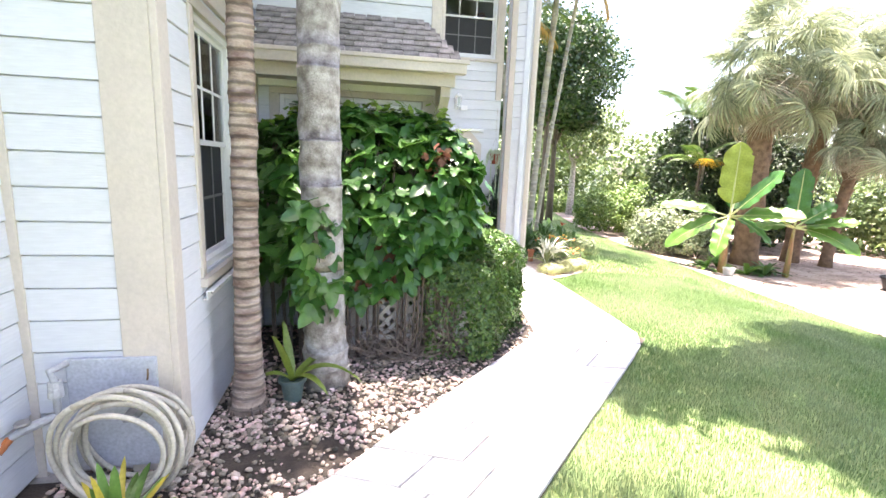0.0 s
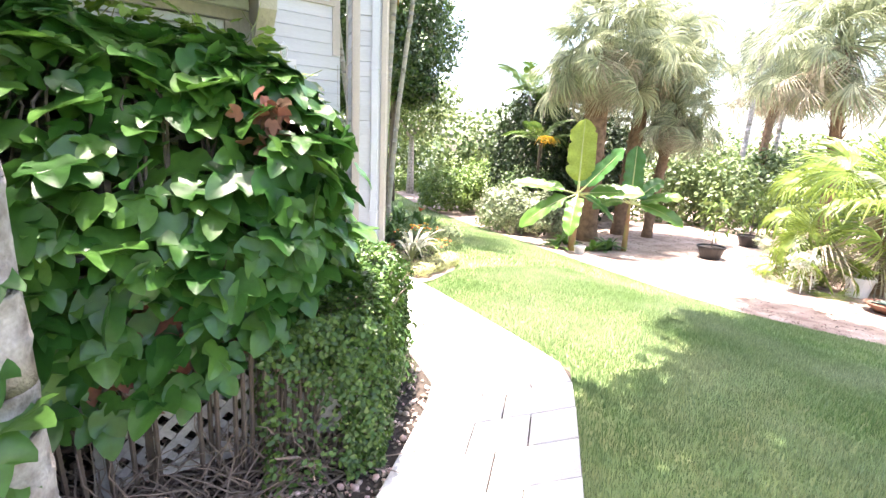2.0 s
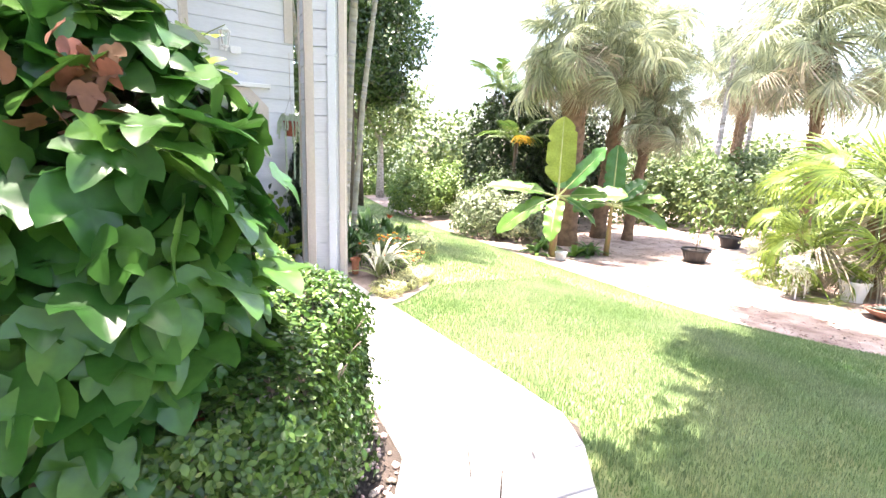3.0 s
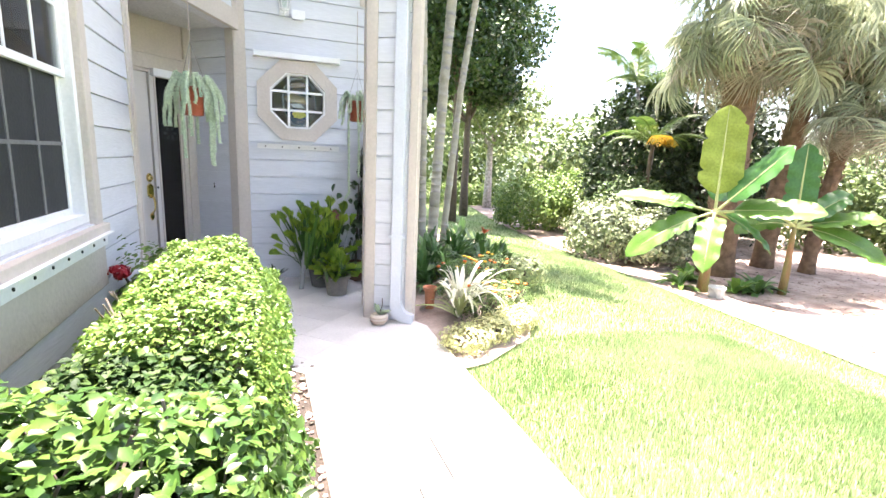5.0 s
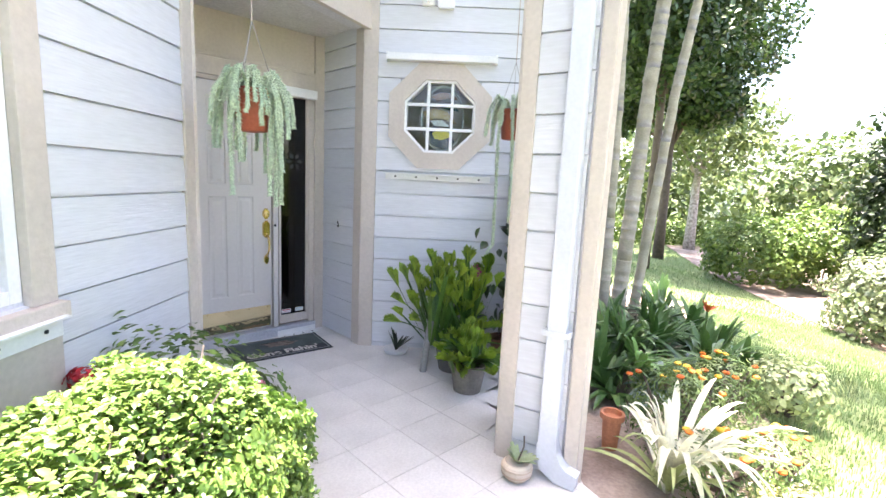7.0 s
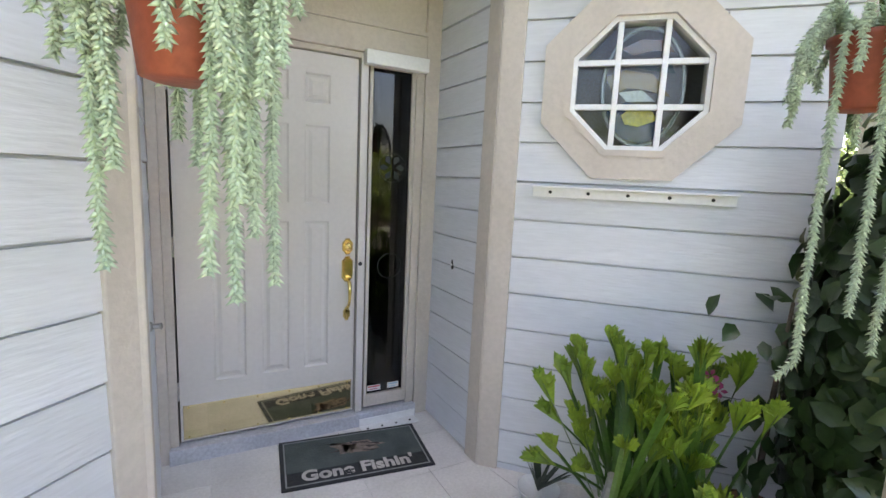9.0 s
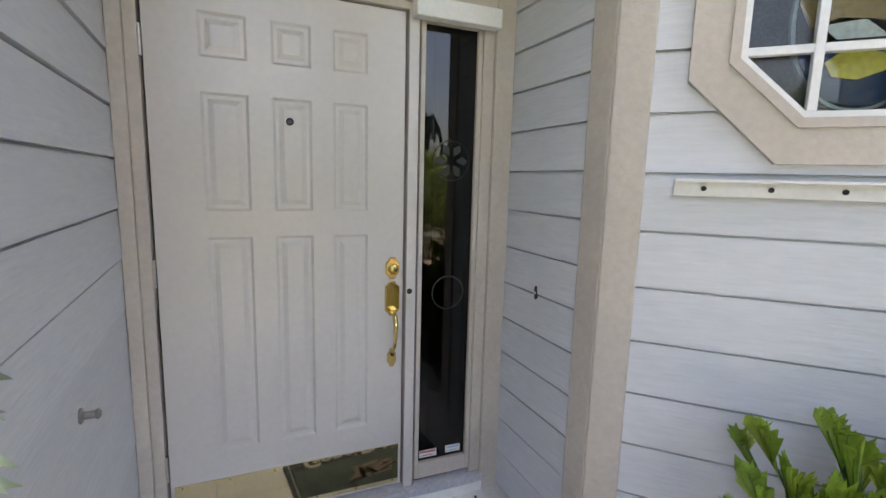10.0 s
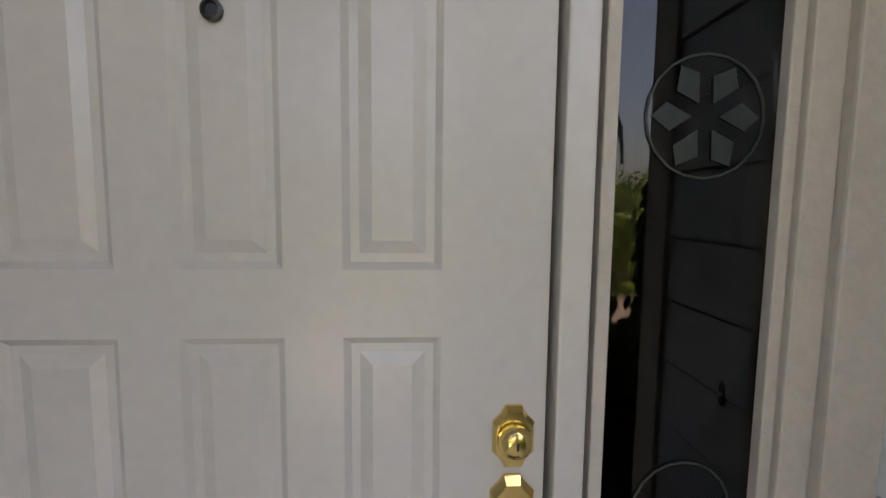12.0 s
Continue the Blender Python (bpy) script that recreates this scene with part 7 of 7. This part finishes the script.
# bananas
YB = mat("sunlit young banana leaf", (0.36, 0.46, 0.08), 0.4, 0.2, 3, 30, 0.05, trans=0.5)
DEEPB = mat("deep green banana leaf", (0.07, 0.20, 0.05), 0.3, 0.25, 3, 30, 0.05, trans=0.3)
banana("banana_plant", 9.12, 9.92, 1.42, [(-0.80, 1.44, 1.75, 0.66, 0.02, 0.0, YB), (0.62, 0.22, 1.85, 0.48, 0.14, -0.45, BANANA), (0.95, -0.35, 1.55, 0.44, 0.22, -0.8, BANANA), (-2.5, 0.85, 1.55, 0.50, 0.06, 0.8, DEEPB),
    (-2.55, 0.16, 1.65, 0.52, 0.10, 0.6, BANANA), (2.2, -0.45, 1.0, 0.42, 0.45, 0.2, BANANA), (-0.9, 0.75, 1.5, 0.46, 0.25, 0.4, DEEPB), (-2.2, -0.25, 1.05, 0.4, 0.35, 0.4, DEEPB)], "banana plant with one upright yellow-green leaf")
banana("banana_plant", 10.55, 9.55, 1.25, [(-0.9, 1.46, 1.4, 0.48, 0.02, 0.0, DEEPB), (0.8, 0.25, 1.0, 0.44, 0.45, -0.6, BANANA), (-2.4, 0.28, 1.35, 0.42, 0.12, 0.5, BANANA), (-2.5, -0.05, 1.4, 0.42, 0.30, 0.7, BANANA), (-2.2, 0.75, 1.1, 0.42, 0.15, 0.7, DEEPB), (1.6, 0.5, 1.2, 0.40, 0.4, 0.2, DEEPB)], "smaller banana plant with spreading leaves", trunk=0.07)
for x, y, s in ((9.7, 9.75, 1), (10.1, 9.65, 2), (8.95, 10.2, 3), (10.4, 9.9, 4), (9.6, 10.6, 5)):
    b = thing("low_plant", Matrix.Translation((x, y, fall(x, y))), "low broad-leaved green plant under the bananas", "plant", "low plants under the bananas")
    rosette("leaves", b, 16, 0.55, 0.12, BANANA if s % 2 else GREENBROM, (20, 80), 0.5, s, 0.02, 0.5)
st = thing("white_stone", Matrix.Translation((9.0, 9.55, fall(9.0, 9.55))), "round grey-white bucket beside the bananas", "bucket")
part("body", lathe([(0.10, 0.0), (0.12, 0.16), (0.135, 0.17), (0.13, 0.20), (0.0, 0.205)], 16), mat("pale grey plastic", (0.5, 0.52, 0.5), 0.6, 0.2), st)
def nursery_pot(x, y, h, label, n):
    t = thing("nursery_pot", Matrix.Translation((x, y, fall(x, y) + 0.02)), label, "potted plant", "black nursery pots")
    pot("pot", t, 0.30, 0.30, mat("black plastic", (0.012, 0.012, 0.014), 0.45, 0.2))
    part("soil", lathe([(0.0, 0.26), (0.27, 0.262)], 16, False), SOIL, t)
    part("stem", tube([(0, 0, 0.2), (0.02, 0, h * 0.6), (0.0, 0.03, h)], [0.015, 0.01, 0.005], 6), BARK, t)
    P = np.array([(random.gauss(0, 0.14), random.gauss(0, 0.14), random.uniform(0.45, h + 0.15)) for k in range(n)])
    surface_leaves(P, np.tile((0, 0, 0.7), (n, 1)), 0.20, (SLIM_V, SLIM_F), ROUND, "leaves", t, 0.7, (0, 0, -1))
nursery_pot(11.95, 8.2, 1.35, "sapling with narrow leaves in a black nursery pot", 80)
nursery_pot(14.7, 8.7, 1.5, "leafy sapling in a black nursery pot", 110)
wp = thing("white_bucket", Matrix.Translation((11.5, 5.25, fall(11.5, 5.25) + 0.02)), "white plastic bucket holding a palmetto", "bucket")
pot("body", wp, 0.22, 0.36, WHITE)
fan_b = rosette("leaves", wp, 18, 0.6, 0.07, SAW, (30, 85), 0.5, 0, 0.3)
bw = thing("bowl_planter", Matrix.Translation((10.75, 4.62, fall(10.75, 4.62) + 0.02)), "brown clay bowl of grey-green succulents", "planter")
part("bowl", lathe([(0.12, 0.0), (0.26, 0.10), (0.30, 0.15), (0.31, 0.15), (0.25, 0.12), (0.0, 0.11)], 22), mat("brown bowl", (0.2, 0.10, 0.07), 0.7, 0.25), bw, smooth=True)
rosette("leaves", bw, 40, 0.26, 0.06, BLUEBROM, (5, 80), 0.15, 0, 0.12)
wc = thing("white_planter", Matrix.Translation((10.75, 5.85, fall(10.75, 5.85) + 0.02)), "pale stand with white trailing flowers", "planter")
for k in range(4):
    a = k * math.pi / 2 + 0.5
    part("leg", tube([(0.16 * math.cos(a), 0.16 * math.sin(a), 0), (0.13 * math.cos(a), 0.13 * math.sin(a), 0.42)], 0.012, 6), WHITE, wc)
part("basin", lathe([(0.10, 0.40), (0.17, 0.50), (0.18, 0.52), (0.0, 0.5)], 14), WHITE, wc)
P, N = shell(420, (0, 0, 0.58), (0.26, 0.26, 0.16), 0.4, -0.9, 0.5, 3)
P2 = np.array([(0.22 * math.cos(a), 0.22 * math.sin(a), random.uniform(0.15, 0.5)) for a in RNG.uniform(0, 6.28, 160)])
surface_leaves(np.concatenate([P, P2]), np.concatenate([N, P2 * (1, 1, 0)]), 0.06, (OVAL_V, OVAL_F), mat("white-grey trailing leaf", (0.62, 0.66, 0.56), 0.6, 0.3, trans=0.2, random_vary=0.2), "trailing_leaves", wc, 0.6)
# far hedges and woods closing the view
FAR = mat("far foliage", (0.14, 0.21, 0.07), 0.5, 0.4, 0.8, trans=0.28, random_vary=0.4)
def woods(name, label, spots, n, size, material):
    t = thing(name, Matrix(), label, "woods", kind="stuff")
    P, N = [], []
    for i, (x, y, r, h) in enumerate(spots):
        a, b = shell(n, (x, y, fall(x, y) + h * 0.5), (r, r, h * 0.62), 0.45, -0.8, 0.6, i + 1, 2.0)
        P.append(a)
        N.append(b / np.linalg.norm(b, axis=1)[:, None])
    P, N = np.concatenate(P), np.concatenate(N)
    surface_leaves(P, N + np.array([0, 0, 0.4]), size * RNG.uniform(0.7, 1.3, len(P))[:, None], (OVAL_V, OVAL_F), material, "foliage", t, 0.6)
rw = random.Random(5)
woods("far_shrubs", "belt of sunlit shrubs at the garden's end", [(14 + k * 1.0 + rw.uniform(-.4, .4), 14.2 - k * 0.42 + rw.uniform(-.6, .6), rw.uniform(0.9, 1.4), rw.uniform(1.6, 2.6)) for k in range(14)], 1500, 0.16, FAR)
woods("far_shrubs", "belt of sunlit shrubs at the garden's end", [(17 + k * 0.9, 10.5 - k * 1.1 + rw.uniform(-.6, .6), rw.uniform(0.9, 1.4), rw.uniform(1.3, 2.2)) for k in range(14)], 1200, 0.17, FAR)
woods("far_woods", "pale distant woods behind the garden", [(8 + k * 2.1 + rw.uniform(-1, 1), 29 - k * 0.7 + rw.uniform(-1.5, 1.5), rw.uniform(1.8, 3.0), rw.uniform(2.6, 4.6)) for k in range(13)], 1300, 0.30, FAR)
woods("far_woods", "pale distant woods behind the garden", [(33 + rw.uniform(-2, 2), 20 - k * 3.0, rw.uniform(2.0, 3.2), rw.uniform(2.4, 4.2)) for k in range(12)], 900, 0.34, FAR)
woods("low_hedge", "low hedge across the end of the lawn", [(7.5 + k * 0.8, 24.5 + rw.uniform(-.2, .2), 0.6, 0.9) for k in range(8)], 900, 0.10, ROUND)
woods("woods_behind", "woods behind the walker", [(x, -9 + rw.uniform(-2, 2), 2.5, 5.0) for x in range(-8, 30, 4)], 700, 0.4, FAR)
wh = thing("far_house", Matrix.Translation((12.4, 31.5, -0.62)), "white wall of a distant house beyond the hedge", "house")
part("wall", boxes(((-6, 0, 0), (6, 4, 3.0))), WHITE, wh)
part("roof", boxes(((-6.4, -0.4, 3.0), (6.4, 4.4, 3.3))), SHINGLE, wh)
# the shade tree whose trunk stands behind the walker; its crown hangs over the lawn
def shade_clumps():
    """Clumps of a wide crown over the near lawn, looser towards its trunk, with a lobed far edge."""
    rnd = random.Random(4)
    out = []
    x = 2.2
    while x < 9.8:
        edge = min(3.9 + 0.28 * (x - 2.6), 5.6) - (0.45 if 3.6 < x < 4.6 else 0.0) + 0.25 * math.sin(x * 2.3)
        y = edge - 0.45
        while y > -1.8:
            near = y < 3.0
            if rnd.random() > (0.6 if near else 0.04) and not (x < 3.0 and y > 2.9):
                r = rnd.uniform(0.5, 0.62) if near else rnd.uniform(0.62, 0.78)
                out.append(((x - 0.24 - 6.8 + rnd.uniform(-.12, .12), y + 1.05 + 3.4 + rnd.uniform(-.1, .1), rnd.uniform(7.9, 8.5)), (r, r, 0.45)))
            y -= 0.82
        x += 0.85
    return out


tree("tree", 6.8, -3.4, 5.6, 0.24, shade_clumps(), 30000, 0.17, FOLIAGE, "tall spreading shade tree over the lawn")

# ---- boards, paving, pebbles and grass ----
lay_boards()


def slab_mesh(name, corners, gap, thick, material, bevel=0.006):
    c = sum((Vector(p) for p in corners), Vector((0, 0))) / len(corners)
    bm = bmesh.new()
    ins = []
    for p in corners:
        d = Vector(p) - c
        ins.append(d * max(0.0, 1 - gap / d.length))
    low = [bm.verts.new((v.x, v.y, 0)) for v in ins]
    mid = [bm.verts.new((v.x, v.y, thick - bevel)) for v in ins]
    top = [bm.verts.new((v.x * (1 - bevel / v.length), v.y * (1 - bevel / v.length), thick)) for v in ins]
    n = len(ins)
    for a, b in ((low, mid), (mid, top)):
        for k in range(n):
            bm.faces.new((a[k], a[(k + 1) % n], b[(k + 1) % n], b[k]))
    bm.faces.new(top)
    bmesh.ops.recalc_face_normals(bm, faces=bm.faces)
    me = bpy.data.meshes.new(name)
    bm.to_mesh(me)
    bm.free()
    me.materials.append(material)
    return me, c


def lay_walk():
    base = bpy.data.objects["walkway_base"]
    def edge(line, s):
        seg = [(Vector(b) - Vector(a)).length for a, b in zip(line, line[1:])]
        want = s * sum(seg)
        for (a, b), l in zip(zip(line, line[1:]), seg):
            if want <= l + 1e-9:
                return Vector(a).lerp(Vector(b), min(1, want / l))
            want -= l
        return Vector(line[-1])
    rows = 24
    for r in range(rows):
        s0, s1 = r / rows, (r + 1) / rows
        cuts = (0, 0.36, 0.70, 1.0) if r % 2 else (0, 0.52, 1.0)
        for a, b in zip(cuts, cuts[1:]):
            q = [edge(WALK_L, s0).lerp(edge(WALK_R, s0), a), edge(WALK_L, s0).lerp(edge(WALK_R, s0), b), edge(WALK_L, s1).lerp(edge(WALK_R, s1), b), edge(WALK_L, s1).lerp(edge(WALK_R, s1), a)]
            me, c = slab_mesh("paver", q, 0.006, 0.028, CONCRETE)
            ob = new("paver", me)
            ob.parent = base
            ob.location = (c.x, c.y, fall(c.x, c.y) + 0.016 + random.uniform(-0.002, 0.002))
    porch = bpy.data.objects["porch_floor"]
    t = 0.335
    for i in range(-22, 24):
        for j in range(-22, 24):
            o = Vector((2.3, 8.7))
            u, v = Vector((math.cos(radians(45)), math.sin(radians(45)))), Vector((-math.sin(radians(45)), math.cos(radians(45))))
            c0 = o + u * (i * t) + v * (j * t)
            q = [c0, c0 + u * t, c0 + u * t + v * t, c0 + v * t]
            ins = [inside(p, PORCH_POLY) for p in q]
            if not any(ins):
                continue
            if not all(ins):
                q = clip(q, PORCH_HULL)
                if len(q) < 3 or area(q) < 0.004:
                    continue
            me, c = slab_mesh("tile", q, 0.0016, 0.012, SLAB, 0.0008)
            ob = new("tile", me)
            ob.parent = porch
            ob.location = (c.x, c.y, 0.004)


PORCH_HULL = [(2.50, 7.30), (3.54, 7.45), (3.56, 7.95), (3.18, 8.64), (3.21, 9.82), (2.04, 9.82), (1.6, 10.3), (0.48, 9.2), (1.42, 8.3), (1.42, 7.8), (2.30, 7.52)]


def area(q):
    return abs(sum(a[0] * b[1] - b[0] * a[1] for a, b in zip(q, q[1:] + q[:1]))) / 2


def clip(poly, outline):
    """A tile cut to a box-like outline: corners outside are drawn to the nearest edge point."""
    out = []
    for p in poly:
        if inside(p, outline):
            out.append(p)
            continue
        best, bd = None, 1e9
        for a, b in zip(outline, outline[1:] + outline[:1]):
            a, b = Vector(a), Vector(b)
            d = b - a
            k = max(0, min(1, (p - a).dot(d) / d.length_squared))
            c = a + d * k
            if (c - p).length < bd:
                best, bd = c, (c - p).length
        if not out or (out[-1] - best).length > 0.01:
            out.append(best)
    return out


lay_walk()


def pebbles():
    rnd = random.Random(11)
    bed = bpy.data.objects["pebble_bed"]
    bm = bmesh.new()
    bmesh.ops.create_icosphere(bm, subdivisions=1, radius=1.0)
    tv, tf = [tuple(v.co) for v in bm.verts], [tuple(v.index for v in f.verts) for f in bm.faces]
    shared = []
    for k in range(6):
        me = bpy.data.meshes.new("pebble")
        vs = [Vector(v) * (1 + 0.25 * noise.noise(Vector(v) * 1.5 + Vector((k * 3, 0, 0)))) for v in tv]
        me.from_pydata([tuple(v) for v in vs], [], tf)
        me.materials.append(PEBBLE_ONE)
        me.polygons.foreach_set("use_smooth", [True] * len(tf))
        shared.append(me)
    bm.free()
    spots = []
    while len(spots) < 8500:
        x, y = rnd.uniform(-0.9, 2.65), rnd.uniform(1.2, 7.5)
        if not inside((x, y), PEBBLE_POLY) or inside((x, y), WALK_POLY):
            continue
        if noise.noise(Vector((x * 2.2, y * 2.2, 0))) < -0.28 and rnd.random() < 0.75:
            continue
        if y > 4.3 and rnd.random() < 0.5:
            continue
        spots.append((x, y))
    Ms = []
    single = 0
    for x, y in spots:
        s = rnd.choice((0.007, 0.009, 0.011, 0.013, 0.016, 0.021)) * rnd.uniform(0.8, 1.2)
        m = Matrix.Translation((x, y, 0.008 + s * 0.30)) @ Euler((rnd.uniform(-.3, .3), rnd.uniform(-.3, .3), rnd.uniform(0, 6.28))).to_matrix().to_4x4() @ Matrix.Diagonal((s * rnd.uniform(0.9, 1.4), s, s * 0.6, 1))
        if single < 300 and s > 0.012 and 2.3 < y < 3.7:
            ob = new("pebble", rnd.choice(shared))
            ob.parent = bed
            ob.matrix_local = m
            single += 1
        else:
            Ms.append(np.array(m))
    tagged(placed("pebbles", scatter_mesh("pebbles", tv, tf, [PEBBLE], np.array(Ms)), None, bed, "", True), "mixed white, tan and rust river pebbles", kind="stuff")


PEBBLE_ONE = mat("single river pebble", (0.52, 0.46, 0.40), 0.7, 0.45, 9, 60, 0.2, tint=(0.26, 0.18, 0.13), random_vary=0.5)
pebbles()


def litter():
    """Leaf litter and chips over the mulch."""
    n = 9000
    x, y = RNG.uniform(7.5, 17, n), RNG.uniform(2.5, 15, n)
    keep = np.array([inside((a, b), MULCH_POLY) for a, b in zip(x, y)])
    x, y = x[keep], y[keep]
    z = np.array([fall(a, b) + 0.025 for a, b in zip(x, y)])
    P = np.stack([x, y, z], 1)
    M = frames_at(P, np.tile((0, 0, 1.0), (len(P), 1)), 0.07 * RNG.uniform(0.5, 1.5, len(P))[:, None], jitter=0.25)
    tagged(placed("leaf_litter", scatter_mesh("leaf_litter", SLIM_V, SLIM_F, [mat("litter", (0.22, 0.15, 0.11), 0.9, 0.4, 5, random_vary=0.95)], M), None), "dry brown leaf litter on the mulch", "leaf litter", kind="stuff")


litter()


def inside_all(x, y, poly):
    c = np.zeros(len(x), bool)
    for (x1, y1), (x2, y2) in zip(poly, poly[1:] + poly[:1]):
        if y1 != y2:
            c ^= ((y1 > y) != (y2 > y)) & (x < (x2 - x1) * (y - y1) / (y2 - y1) + x1)
    return c


def fall_all(x):
    k = np.clip((x - 4.6) * 0.8 / 4.2, 0, 1)
    return -0.62 * k * k * (3 - 2 * k) - 0.012


def grass():
    V = [(-0.5, 0, 0), (0.5, 0, 0), (0.36, 0.10, 0.55), (-0.36, 0.10, 0.55), (0.0, 0.34, 1.0)]
    F = [(0, 1, 2, 3), (3, 2, 4)]
    lawn_out = WALK_POLY, BED_POLY, MULCH_POLY
    def field(n, lo, hi, size, spread):
        x, y = RNG.uniform(lo[0], hi[0], n), RNG.uniform(lo[1], hi[1], n)
        ok = ~((x < 3.5) & (y > 4.5)) & ~((x - y < -1.02) & (y < 4.6))
        for q in lawn_out:
            ok &= ~inside_all(x, y, q)
        x, y = x[ok], y[ok]
        m = len(x)
        z = fall_all(x)
        M = np.zeros((m, 4, 4))
        a = RNG.uniform(0, 2 * np.pi, m)
        tuft = np.sin(x * 5.1 + 2.0 * np.sin(y * 3.3)) * np.cos(y * 4.7 + 1.5 * np.sin(x * 2.9)) * 0.6
        h = size * RNG.uniform(0.55, 1.25, m) * (1 + 0.35 * tuft)
        w = RNG.uniform(0.0028, 0.0052, m) * spread
        M[:, 0, 0], M[:, 1, 0] = np.cos(a) * w, np.sin(a) * w
        lean = RNG.uniform(0.3, 1.3, m)
        M[:, 0, 1], M[:, 1, 1] = -np.sin(a) * h * lean, np.cos(a) * h * lean
        M[:, 2, 2], M[:, 3, 3] = h, 1
        M[:, :3, 3] = np.stack([x, y, z], 1)
        return M
    M = np.concatenate([field(260000, (1.5, 1.0), (6.5, 7.5), 0.040, 1.0), field(110000, (3.4, 4.0), (9.0, 13.0), 0.042, 1.5), field(40000, (4.5, 10.0), (11.0, 24.0), 0.05, 2.6), field(60000, (5.5, -1.0), (9.0, 6.0), 0.042, 1.6)])
    tagged(placed("grass", scatter_mesh("grass", V, F, [GRASS], M), None), "fine green lawn grass, straw-coloured in patches", "grass", kind="stuff")


grass()
